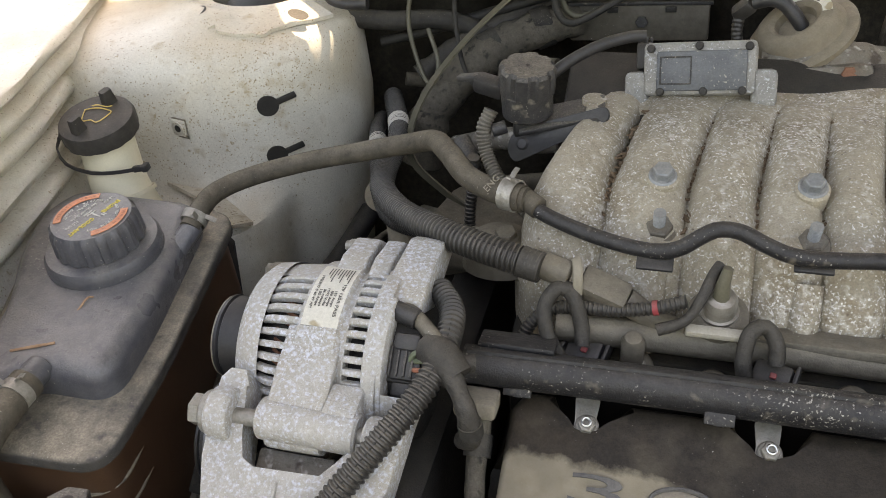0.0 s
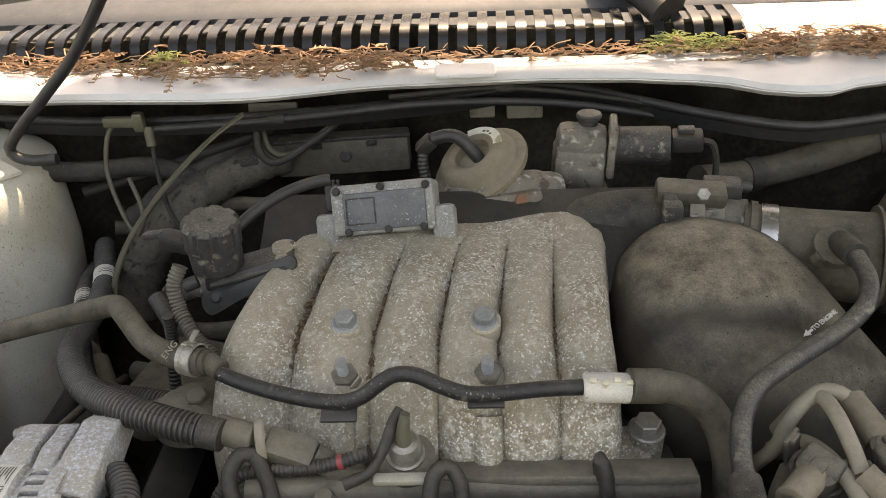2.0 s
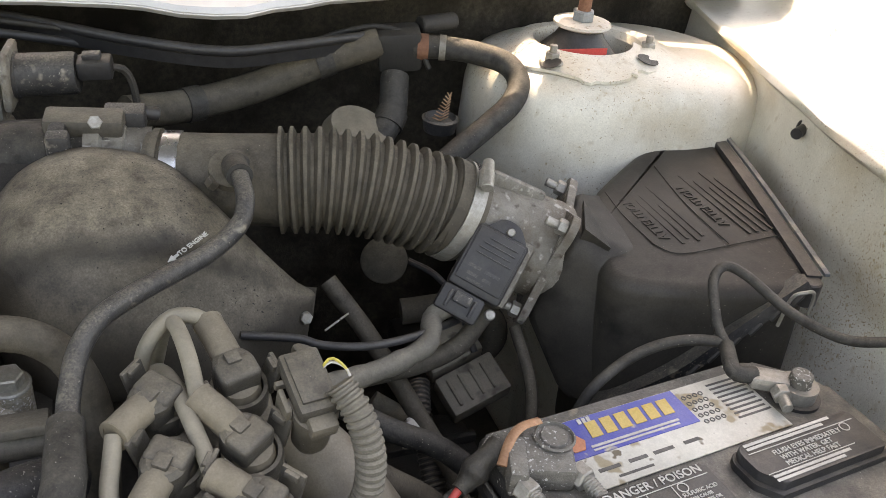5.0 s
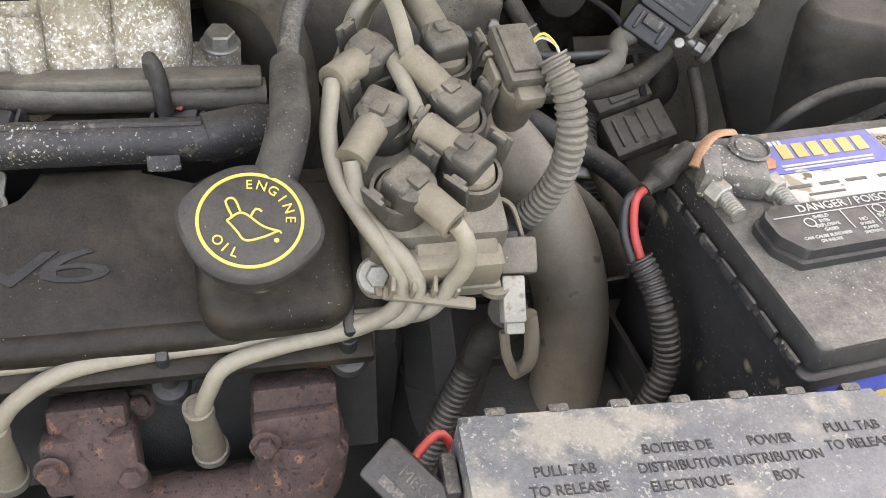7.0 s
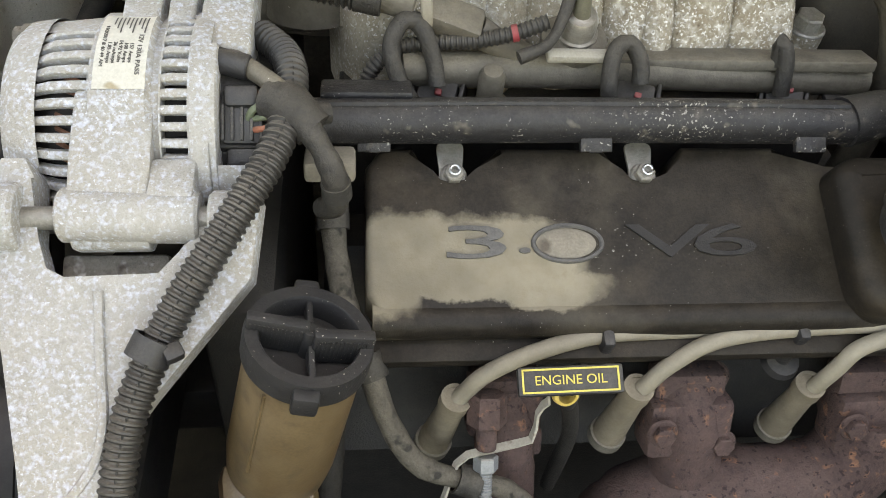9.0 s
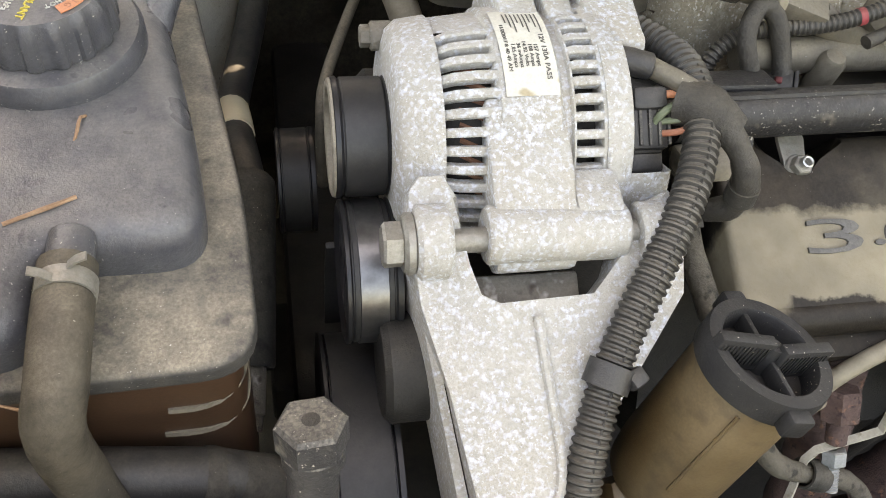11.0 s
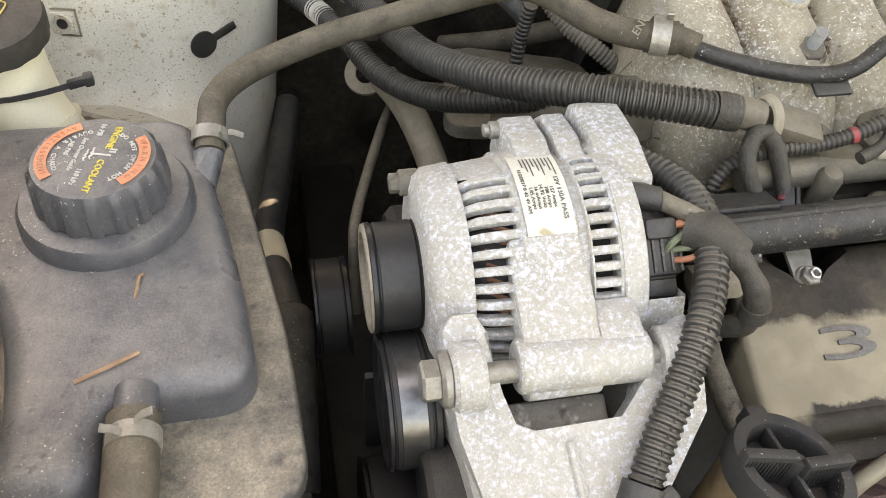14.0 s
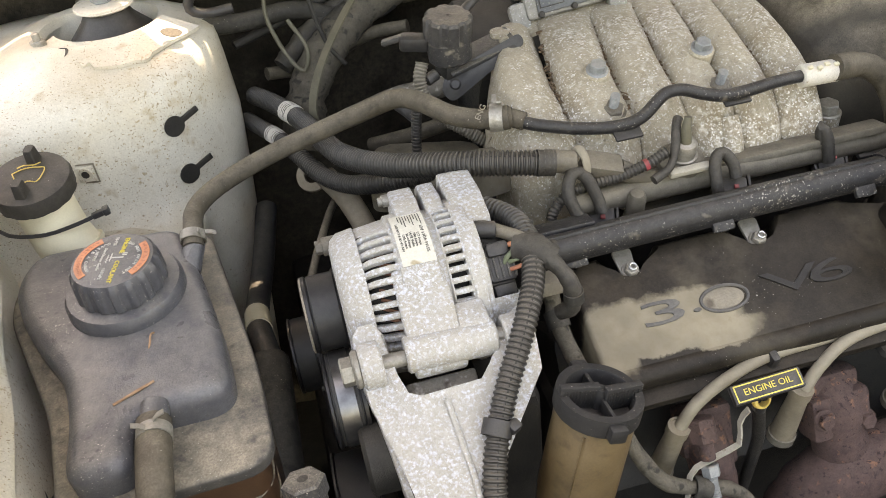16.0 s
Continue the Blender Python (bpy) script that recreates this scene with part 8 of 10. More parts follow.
# ---- power steering reservoir ----
ps = thing("steering_reservoir", "aged amber power steering reservoir with a dark cross-bar cap", "fluid reservoir", at=(-0.13, 0.29, 0.66))
pnrm = V((0.22, 0.038, 0.965)).normalized()
PSC = V((-0.112, 0.281, 0.835))
pmx = facing(PSC, pnrm, (1, 0.03, 0))
foot = PSC - pnrm * 0.125
part("tank", lathe([(0, -0.125), (0.026, -0.125), (0.031, -0.118), (0.033, -0.10), (0.0325, -0.012), (0.030, -0.008)], pmx, 40), "amber", ps, "", 60)
part("tank_foot", box((0.060, 0.044, 0.050), Matrix.Translation(foot + V((-0.004, -0.010, -0.014))) @ pose(0, 0, 0, 20, 0, 8), 0.012), "amber", ps)
part("foot_bolt", lathe([(0, 0.012), (0.009, 0.012), (0.011, 0.010), (0.011, 0.004), (0.016, 0.003), (0.016, 0)], facing(foot + V((0.004, -0.034, 0.002)), (0.0, -0.7, 0.7)), 24), "coil", ps)
part("seam", tube([pmx @ V((-0.0330 * math.cos(0.9), -0.0330 * math.sin(0.9), z)) for z in (-0.02, -0.05, -0.09)], 0.0012, 6, 0.01), "amber", ps)
pc = part("cap", lathe([(0.0315, -0.016), (0.0350, -0.015), (0.0352, -0.004), (0.0345, 0.0), (0.0275, 0.0), (0.0265, -0.0015), (0.0260, -0.014), (0, -0.014)], pmx, 64), "cap_black", ps, "near-black cap with a raised cross bar")
bar_m = pmx @ pose(0, 0, 0, 0, 0, 2)
for sx, yy, ang in ((-1, 0.0025, -6), (1, -0.0035, 3)):
    bar = part("grip_bar", box((0.033, 0.0070, 0.020), bar_m @ pose(sx * 0.0175, yy, -0.003, 0, 0, ang), 0.0012), "cap_black", pc)
    ribs = joined(*[box((0.0009, 0.0010, 0.013), bar_m @ pose(sx * 0.0175, yy, -0.003, 0, 0, ang) @ pose(-0.014 + 0.0024 * k, -0.0036, 0.0005), 0) for k in range(12)])
    tagged(part("grip_ribs", ribs, "cap_black", bar), kind="stuff")
part("hub", lathe([(0, 0.0045), (0.0045, 0.004), (0.005, 0.001), (0.005, -0.014)], bar_m, 20), "cap_black", pc)
part("spoke", box((0.0035, 0.056, 0.010), bar_m @ pose(0.001, 0.0, -0.008), 0.001), "cap_black", pc)
for a in (92, 268):
    part("lug", box((0.014, 0.009, 0.013), pmx @ pose(0.0375 * math.cos(radians(a)), 0.0375 * math.sin(radians(a)), -0.008, 0, 0, a - 90), 0.002), "cap_black", pc)

# ---- belt drive ----
def belt_pulley(name, label, p, r, w, mtl="pulley"):
    t = thing(name, label, "pulley", "belt pulleys", at=p)
    m = along((p[0] - w / 2, p[1], p[2]), (p[0] + 1, p[1], p[2]))
    part("wheel", lathe([(0, 0.004), (r * 0.30, 0.004), (r * 0.36, 0.001), (r * 0.86, 0.003), (r * 0.93, 0), (r, 0.001), (r, 0.003), (r * 0.965, 0.004), (r * 0.965, w - 0.004), (r, w - 0.003), (r, w), (r * 0.4, w)], m, 72), mtl, t)
    part("belt_band", lathe([(r * 0.968, 0.0045), (r * 0.985, 0.005), (r * 0.985, w - 0.005), (r * 0.968, w - 0.0045)], m, 72), "steel" if mtl == "steel" else "belt", t)
    return t


ten = belt_pulley("tensioner_pulley", "polished worn tensioner pulley on the belt drive", (-0.292, 0.385, 0.788), 0.040, 0.030)
part("polish", lathe([(0.0386, 0.0), (0.0402, 0.0008), (0.0402, 0.0152), (0.0386, 0.016)], along((-0.300, 0.385, 0.788), (0, 0.385, 0.788)), 64), "polished", ten, "polished running surface")
belt_pulley("pump_pulley", "black grooved pump pulley behind the belt", (-0.324, 0.556, 0.690), 0.040, 0.028)
belt_pulley("crank_pulley", "large black crankshaft pulley low in the bay", (-0.300, 0.330, 0.640), 0.098, 0.040)
belt = thing("drive_belt", "worn black ribbed drive belt between the pulleys", "belt", at=(-0.302, 0.43, 0.68))
part("slack_run", ribbon([(-0.302, 0.420, 0.770), (-0.302, 0.428, 0.74), (-0.302, 0.43, 0.68)], 0.020, 0.004, (1, 0, 0)), "belt", belt)
pump = thing("water_pump", "grimy cast water pump behind the pulleys", "pump", at=(-0.24, 0.5, 0.735))
part("housing", rod((-0.285, 0.50, 0.78), (-0.20, 0.50, 0.78), 0.045, n=28), "dark", pump)
part("tensioner_boss", rod((-0.29, 0.335, 0.765), (-0.24, 0.335, 0.765), 0.030, n=24), "dark", pump)

# ---- lines beside the reservoir ----
ac = thing("service_port", "grey hexagonal service port cap on its pipe", "service port", at=(-0.355, 0.30, 0.68))
part("pipe", tube([(-0.353, 0.314, 0.738), (-0.354, 0.307, 0.715), (-0.356, 0.297, 0.69), (-0.36, 0.285, 0.65), (-0.36, 0.28, 0.56)], 0.0105, 14, 0.006, r_end=0.014), "grey", ac)
hx = V((-0.02, 0.25, 0.97)).normalized()
part("cap", joined(hexagon(V((-0.353, 0.316, 0.742)), V((-0.353, 0.316, 0.742)) + hx * 0.016, 0.0150), rod(V((-0.353, 0.316, 0.742)) - hx * 0.008, V((-0.353, 0.316, 0.742)) + hx * 0.002, 0.0130, n=28)), "grey", ac)
part("bore", lathe([(0, 0.0162), (0.0038, 0.0162), (0, 0.0168)], facing((-0.353, 0.316, 0.742), hx), 14), "dark", ac)
dr = thing("drier_canister", "tall dark canister with a hose rising from it beside the reservoir", "canister", at=(-0.365, 0.43, 0.45))
can_lo, can_hi = V((-0.367, 0.399, 0.677)), V((-0.3585, 0.5184, 0.7375))
part("shell", lathe([(0, 0.004), (0.0165, 0.004), (0.0195, 0.0), (0.0210, 0.002), (0.0205, 0.122), (0.0195, 0.128), (0.0160, 0.132), (0, 0.133)], along(can_lo, can_hi), 36), "rubber", dr)
part("fitting", lathe([(0, -0.040), (0.0125, -0.040), (0.0130, -0.030), (0.0145, -0.029), (0.0148, 0.0), (0.0135, 0.006)], along(can_lo, can_hi), 28), "dull_alu", dr, "dull metal pipe fitting below the canister")
part("pipe", tube([can_lo + V((-0.006, -0.030, -0.030)), (-0.376, 0.352, 0.625), (-0.38, 0.33, 0.58), (-0.38, 0.32, 0.50)], 0.0115, 14, 0.006), "black", dr)
part("hose", tube([can_hi - V((0, 0.004, 0.004)), (-0.362, 0.540, 0.735), (-0.365, 0.565, 0.728), (-0.367, 0.595, 0.716), (-0.369, 0.623, 0.702), (-0.366, 0.67, 0.69), (-0.355, 0.74, 0.69), (-0.34, 0.82, 0.71)], 0.0132, 16, 0.006), "black", dr)
# a patch of sun on the black hose, put in as a cream sleeve
part("sleeve", tube([(-0.365, 0.565, 0.728), (-0.367, 0.595, 0.716), (-0.369, 0.623, 0.702)], 0.0140, 16, 0.004), "cream", dr, "sunlit spot on the hose, built as a pale cream band")
RAD = [(-0.50, 0.30, 0.755), (-0.45, 0.297, 0.752), (-0.40, 0.295, 0.745), (-0.37, 0.295, 0.735), (-0.34, 0.30, 0.70)]
rh = thing("radiator_hose", "glossy black rubber hose crossing below the reservoir", "hose")
part("rubber", tube(RAD, 0.0150, 16, 0.006), "black", rh)
part("cracked_cuff", tube([(-0.385, 0.2945, 0.7405), (-0.37, 0.295, 0.735), (-0.352, 0.297, 0.718)], 0.0162, 16, 0.003, wob=0.12), "rubber", rh, "cracked dusty rubber cuff")
dress(solo("radiator_hose", tube([(-0.50, 0.262, 0.745), (-0.455, 0.260, 0.742), (-0.415, 0.252, 0.735), (-0.385, 0.245, 0.715), (-0.37, 0.24, 0.66)], 0.0160, 16, 0.006), "brown_rubber", "thick dusty hose bending down at the front", "hose"), [(-0.50, 0.262, 0.745), (-0.455, 0.260, 0.742), (-0.415, 0.252, 0.735), (-0.385, 0.245, 0.715), (-0.37, 0.24, 0.66)], 0.0158, (1,), "clamp", "bolt", 0.01)
solo("front_conduit", tube([(-0.47, 0.232, 0.765), (-0.43, 0.231, 0.770), (-0.39, 0.229, 0.770), (-0.35, 0.226, 0.765), (-0.31, 0.222, 0.755)], 0.0120, 14, 0.005, wob=0.25), "white_pl", "pale crumpled sleeve along the radiator support", "conduit")
spring_clamp((-0.432, 0.238, 0.768), (1, 0, 0.1), 0.0140, (0.1, 0.3, 1))


# ---- battery, fuse box, cables ----
BO = V((0.556, 0.229, 0))
BA = radians(5.5)
bmat = Matrix.Translation(BO) @ Matrix.Rotation(BA, 4, "Z")
BL, BW, BT = 0.300, 0.192, 0.836
bat = thing("battery", "dusty black car battery with a blue and gold label", "battery", at=(0.70, 0.33, 0.64))
part("case", box((BL - 0.008, BW - 0.008, 0.17), bmat @ pose(BL / 2, BW / 2, BT - 0.105), 0.006), "battery", bat)
part("top", prism(rounded([(0, 0), (BL, 0), (BL, BW - 0.045), (BL - 0.045, BW), (0, BW)], 0.008), BT - 0.020, BT, bmat, 0.004, 3), "battery", bat)
part("top_rim", prism(rounded([(-0.004, -0.004), (BL + 0.004, -0.004), (BL + 0.004, BW - 0.04), (BL - 0.04, BW + 0.004), (-0.004, BW + 0.004)], 0.008), BT - 0.034, BT - 0.024, bmat, 0.002), "black", bat)
for k in range(8):
    part("grip_rib", box((0.003, 0.018, 0.008), bmat @ pose(-0.0055, 0.014 + k * 0.0235, BT - 0.019), 0.001), "grey", bat)
lz = BT + 0.0012
lm = bmat @ pose(0, 0, lz)
lab = part("label", box((0.185, 0.066, 0.0012), lm @ pose(0.142, 0.148, 0), 0.0003), "paper", bat, "stained white and blue label")
part("blue_field", box((0.118, 0.036, 0.0008), lm @ pose(0.108, 0.162, 0.0010), 0), "blue", lab, "blue label field")
def mark(name, wide, high, n, m, material, parent):
    """A trade mark as plain slanted blocks of its size."""
    w = wide / n
    for k in range(n):
        x = -wide / 2 + k * w
        part(name, prism([(x, -high / 2), (x + w * 0.74, -high / 2), (x + w * 0.90, high / 2), (x + w * 0.16, high / 2)], 0, 0.0004, m), material, parent)


mark("mark", 0.080, 0.0155, 6, lm @ pose(0.118, 0.166, 0.0016), "gold", lab)
mark("mark", 0.012, 0.005, 3, lm @ pose(0.082, 0.1760, 0.0016), "white_ink", lab)
part("emblem", lathe([(0, 0.0022), (0.009, 0.0022), (0.009, 0.0012)], lm @ pose(0.062, 0.158, 0), 6), "orange", lab, "orange hexagon emblem")
part("print", bars([(0.072, 0.1510, 0.080, 0.0022), (0.072, 0.1475, 0.078, 0.0018)], lm @ pose(0, 0, 0.0017)), "white_ink", lab)
part("print", bars([(0.064, 0.130, 0.018, 0.003), (0.090, 0.130, 0.016, 0.003), (0.112, 0.130, 0.018, 0.003), (0.140, 0.130, 0.014, 0.003), (0.075, 0.121, 0.030, 0.002)], lm @ pose(0, 0, 0.0009)), "ink", lab)
part("print", bars([(0.199, 0.136 + 0.0048 * k, 0.033 - 0.002 * (k % 2), 0.0018) for k in range(9)], lm @ pose(0, 0, 0.0009)), "ink", lab)
dots = joined(*[lathe([(0.0014, 0), (0.0022, 0), (0.0022, 0.0005), (0.0014, 0.0005), (0.0014, 0)], lm @ pose(0.172 + 0.0056 * i, 0.142 + 0.0068 * j, 0.0007), 10) for i in range(4) for j in range(5)])
tagged(part("date_dots", dots, "ink", lab), kind="stuff")


def vent_cap(x, y, w, lines, sizes):
    o = rounded([(x + 0.012, y), (x + w, y), (x + w, y + 0.040), (x + 0.006, y + 0.042), (x, y + 0.034), (x, y + 0.016)], 0.003)
    v = part("vent_cap", prism(o, BT - 0.001, BT + 0.014, bmat, 0.0020, 2, 0.985), "black", bat, "raised vent cap with white warnings")
    part("vent_step", prism([(p * 1.0 + (-0.003 if p < x + w / 2 else 0.003), q + (-0.003 if q < y + 0.02 else 0.0)) for p, q in o], BT - 0.001, BT + 0.006, bmat, 0.001), "black", v)
    vm2 = bmat @ pose(x + w / 2, y + 0.021, BT + 0.0144)
    for (txt, size, px, py) in lines:
        part("print", letters(txt, size, vm2 @ pose(px, py, 0), 0.0003), "white_ink", v)
    for row in sizes:
        part("print", bars([row], vm2), "white_ink", v)
    return v


vent_cap(0.016, 0.062, 0.114, [("DANGER / POISON", 0.0095, 0.010, 0.0150), ("SHIELD", 0.0038, -0.018, 0.006), ("EYES", 0.0038, -0.018, 0.002), ("EXPLOSIVE", 0.0038, -0.018, -0.002), ("GASES", 0.0038, -0.018, -0.006), ("CAN CAUSE BLINDNESS", 0.0034, -0.024, -0.0110), ("OR INJURY", 0.0034, -0.024, -0.0148), ("NO", 0.0040, 0.010, -0.002), ("SPARKS", 0.0034, 0.010, -0.006), ("FLAMES", 0.0034, 0.010, -0.0098), ("SMOKING", 0.0034, 0.010, -0.0136), ("SULFURIC ACID", 0.0042, 0.037, -0.001), ("CAN CAUSE", 0.0036, 0.034, -0.0055), ("BLINDNESS OR", 0.0036, 0.036, -0.0098), ("SEVERE BURNS", 0.0036, 0.036, -0.0140)],
         [(-0.052, 0.0095, 0.104, 0.0006), (-0.0015, 0.000, 0.0007, 0.017), (0.0195, 0.000, 0.0007, 0.017)])
vent_cap(0.160, 0.064, 0.114, [("FLUSH EYES IMMEDIATELY", 0.0058, 0.0, 0.0040), ("WITH WATER. GET", 0.0058, -0.006, -0.0015), ("MEDICAL HELP FAST", 0.0058, -0.005, -0.0070)],
         [(-0.050, 0.017, 0.085, 0.0024), (-0.050, 0.0135, 0.075, 0.0024), (-0.052, 0.0095, 0.104, 0.0006), (-0.052, -0.0105, 0.085, 0.0006), (-0.050, -0.0135, 0.075, 0.0022), (-0.050, -0.0170, 0.066, 0.0022)])
for (x, y) in ((0.100, 0.088), (0.044, 0.085), (0.2565, 0.090)):
    part("pictogram", lathe([(0.0034, 0), (0.0042, 0), (0.0042, 0.0004), (0.0034, 0.0004), (0.0034, 0)], bmat @ pose(x, y, BT + 0.0143), 18), "white_ink", bat)
fm = bmat @ pose(BL / 2, -0.0008, BT - 0.080, 90)
part("front_label", box((0.27, 0.085, 0.001), fm, 0.0003), "blue", bat, "blue front label with gold lettering")
mark("front_mark", 0.205, 0.040, 6, fm @ pose(0.015, 0.004, 0.0008), "gold", bat)
mark("front_mark", 0.028, 0.011, 3, fm @ pose(-0.055, 0.0335, 0.0008), "white_ink", bat)
part("front_emblem", lathe([(0, 0.0012), (0.020, 0.0012), (0.020, 0)], fm @ pose(-0.108, 0.010, 0), 6), "orange", bat)


def post_clamp(x, y, name, label, tall):
    c2 = bmat @ V((x, y, BT))
    t = thing(name, label, "battery clamp", "battery clamps", at=c2)
    part("post", rod(c2 - V((0, 0, 0.004)), c2 + V((0, 0, 0.018 + tall)), 0.0098, 0.0088, 24), "lead", t)
    part("seal_ring", ring_band(c2 + V((0, 0, 0.001)), (0, 0, 1), 0.012, 0.004, 0.008), "black", t)
    return t, c2


pc2, c2 = post_clamp(0.034, 0.150, "positive_clamp", "corroded lead clamp on the positive post", 0.0)
cl_m = Matrix.Translation(c2 + V((-0.006, -0.006, 0.011))) @ pose(0, 0, 0, 0, 0, -20)
part("block", joined(box((0.038, 0.036, 0.020), cl_m, 0.004), box((0.014, 0.038, 0.022), cl_m @ pose(-0.021, -0.006, 0.001), 0.004)), "lead", pc2)
part("post_top", lathe([(0, 0.0005), (0.0095, 0.0005), (0.0105, -0.001), (0.0125, -0.001), (0.0135, 0.0012), (0.0150, 0.0)], Matrix.Translation(c2 + V((0.004, 0.004, 0.0228))), 28), "lead", pc2, "rough round post end")
for dx, dy in ((-0.029, -0.034), (0.012, -0.032)):
    q = c2 + V((dx, dy, 0.010))
    part("clamp_bolt", joined(hexagon(q + V((-0.002, 0.014, 0)), q + V((0.002, 0.003, 0)), 0.0090), tube([q + V((0.002, 0.006, 0)), q + V((0.004, -0.004, -0.001)), q + V((0.006, -0.013, -0.002))], 0.0058, 12, pitch=0.0024)), "bolt", pc2)
part("lug", tube([c2 + V((0.000, 0.020, 0.024)), c2 + V((-0.016, 0.016, 0.026)), c2 + V((-0.028, 0.008, 0.024)), c2 + V((-0.040, -0.006, 0.017))], 0.0036, 10, 0.004, flat=0.4), "copper", pc2, "bare copper cable lug")
nc2, d2 = post_clamp(0.262, 0.140, "negative_clamp", "tarnished clamp on the negative post", 0.006)
part("ring", ring_band(d2 + V((0, 0, 0.008)), (0, 0, 1), 0.0095, 0.012, 0.006), "bolt", nc2)
part("ear", box((0.030, 0.018, 0.012), Matrix.Translation(d2 + V((-0.020, 0.012, 0.012))) @ pose(0, 0, 0, 0, 0, 150), 0.003), "bolt", nc2)
part("ear_bolt", joined(hexagon(d2 + V((-0.020, 0.0, 0.012)), d2 + V((-0.023, -0.009, 0.012)), 0.0075), rod(d2 + V((-0.022, -0.006, 0.012)), d2 + V((-0.027, -0.020, 0.011)), 0.0045)), "bolt", nc2)
e2 = d2 + V((-0.030, 0.018, 0.014))
joint = V((0.767, 0.443, 0.858))
solo("earth_cable", tube([e2, e2 + V((-0.020, 0.006, 0.004)), joint, (0.736, 0.460, 0.855), (0.700, 0.465, 0.845), (0.660, 0.456, 0.830), (0.642, 0.454, 0.80)], 0.0047, 12, 0.005), "rubber", "black earth cable from the negative clamp", "cable")
solo("earth_cable", tube([joint, (0.766, 0.456, 0.866), (0.768, 0.470, 0.880), (0.776, 0.487, 0.893), (0.790, 0.492, 0.900), (0.801, 0.475, 0.898), (0.815, 0.435, 0.888), (0.843, 0.403, 0.880), (0.880, 0.389, 0.880), (0.945, 0.385, 0.875)], 0.0044, 12, 0.005), "rubber", "looping black earth cable towards the wing", "cable")
solo("cable_joint", tube([e2 + V((0.0, 0, 0)), e2 + V((-0.016, 0.006, 0.003)), joint], 0.0072, 12, 0.004, r_end=0.0062), "rubber", "moulded rubber joint of the earth cables", "cable")
RED = [(0.545, 0.396, 0.848), (0.531, 0.393, 0.841), (0.5207, 0.390, 0.8311)]
solo("taped_joint", tube(RED + [(0.511, 0.385, 0.8265)], 0.0092, 12, 0.003, wob=0.45), "tape", "lumpy taped cable joint below the positive lug", "cable", angle=60)
solo("red_cable", tube([(0.511, 0.385, 0.827), (0.5035, 0.3795, 0.822), (0.502, 0.367, 0.806), (0.506, 0.353, 0.791)], 0.0030, 12, 0.004), "red", "bright red battery cable", "cable")
solo("black_cable", tube([(0.510, 0.386, 0.825), (0.499, 0.382, 0.819), (0.4965, 0.369, 0.802), (0.502, 0.353, 0.786)], 0.0034, 12, 0.004), "black", "black cable beside the red one", "cable")
solo("battery_conduit", tube([(0.505, 0.354, 0.791), (0.5115, 0.342, 0.781), (0.5164, 0.3267, 0.7686), (0.5207, 0.315, 0.7513), (0.523, 0.306, 0.7335), (0.518, 0.2985, 0.717), (0.508, 0.290, 0.690)], 0.0098, 14, pitch=0.0046, depth=0.14), "conduit", "ribbed black conduit below the red cable", "conduit", "conduits")
bt = thing("battery_tray", "grimy black tray holding the battery", "tray", at=(0.70, 0.33, 0.638))
part("floor", box((0.33, 0.23, 0.02), bmat @ pose(BL / 2, BW / 2, 0.648), 0.006), "dark", bt)
for y in (-0.014, BW + 0.014):
    part("lip", box((0.33, 0.006, 0.030), bmat @ pose(BL / 2, y, 0.668), 0.002), "dark", bt)
part("lip", box((0.006, 0.20, 0.030), bmat @ pose(-0.012, BW / 2, 0.668), 0.002), "dark", bt)

pdb = thing("fuse_box", "dusty grey power distribution box with embossed lettering", "fuse box", at=(0.46, 0.13, 0.72))
PO = Matrix.Translation((0.338, 0.219, 0)) @ Matrix.Rotation(radians(-3.2), 4, "Z")
part("lid", prism(rounded([(0, -0.115), (0.245, -0.115), (0.245, 0), (0, 0)], 0.006), 0.800, 0.830, PO, 0.004, 3, 0.985), "pdb", pdb)
part("rear_ledge", prism([(0.004, -0.010), (0.242, -0.010), (0.242, 0.004), (0.004, 0.004)], 0.806, 0.824, PO, 0.002), "pdb", pdb)
for k in range(7):
    part("notch", box((0.012, 0.006, 0.010), PO @ pose(0.022 + k * 0.034, 0.001, 0.826, 0, 0, 0), 0.002), "grey", pdb)
part("base", prism(rounded([(0.006, -0.108), (0.239, -0.108), (0.239, -0.006), (0.006, -0.006)], 0.006), 0.70, 0.802, PO, 0), "black", pdb)
for lines, cx, cy in ((("PULL TAB", "TO RELEASE"), 0.050, -0.036), (("BOITIER DE", "DISTRIBUTION", "ELECTRIQUE"), 0.112, -0.028), (("POWER", "DISTRIBUTION", "BOX"), 0.164, -0.028), (("PULL TAB", "TO RELEASE"), 0.213, -0.024)):
    for k, t in enumerate(lines):
        part("embossing", letters(t, 0.0082, PO @ pose(cx, cy - k * 0.0105, 0.8302), 0.0004, 0.92), "pdb_dark", pdb, "embossed lettering")
for x in (0.0, 0.245):
    part("latch", box((0.008, 0.024, 0.026), PO @ pose(x - 0.004 if x == 0 else x + 0.004, -0.025, 0.806), 0.002), "grey", pdb)
mega = thing("mega_fuse_cover", "black fuse cover tilted beside the fuse box", "fuse cover", at=(0.31, 0.20, 0.79))
gm = facing((0.316, 0.192, 0.806), (-0.35, -0.35, 0.86), (0.55, -0.83, 0.0))
part("cover", box((0.058, 0.026, 0.012), gm, 0.003), "black", mega)
part("print", letters("MEGA", 0.0095, gm @ pose(0, 0.004, 0.0062)), "grey", mega)
part("print", bars([(-0.018, -0.006, 0.034, 0.005)], gm @ pose(0, 0, 0.0062)), "grey", mega)
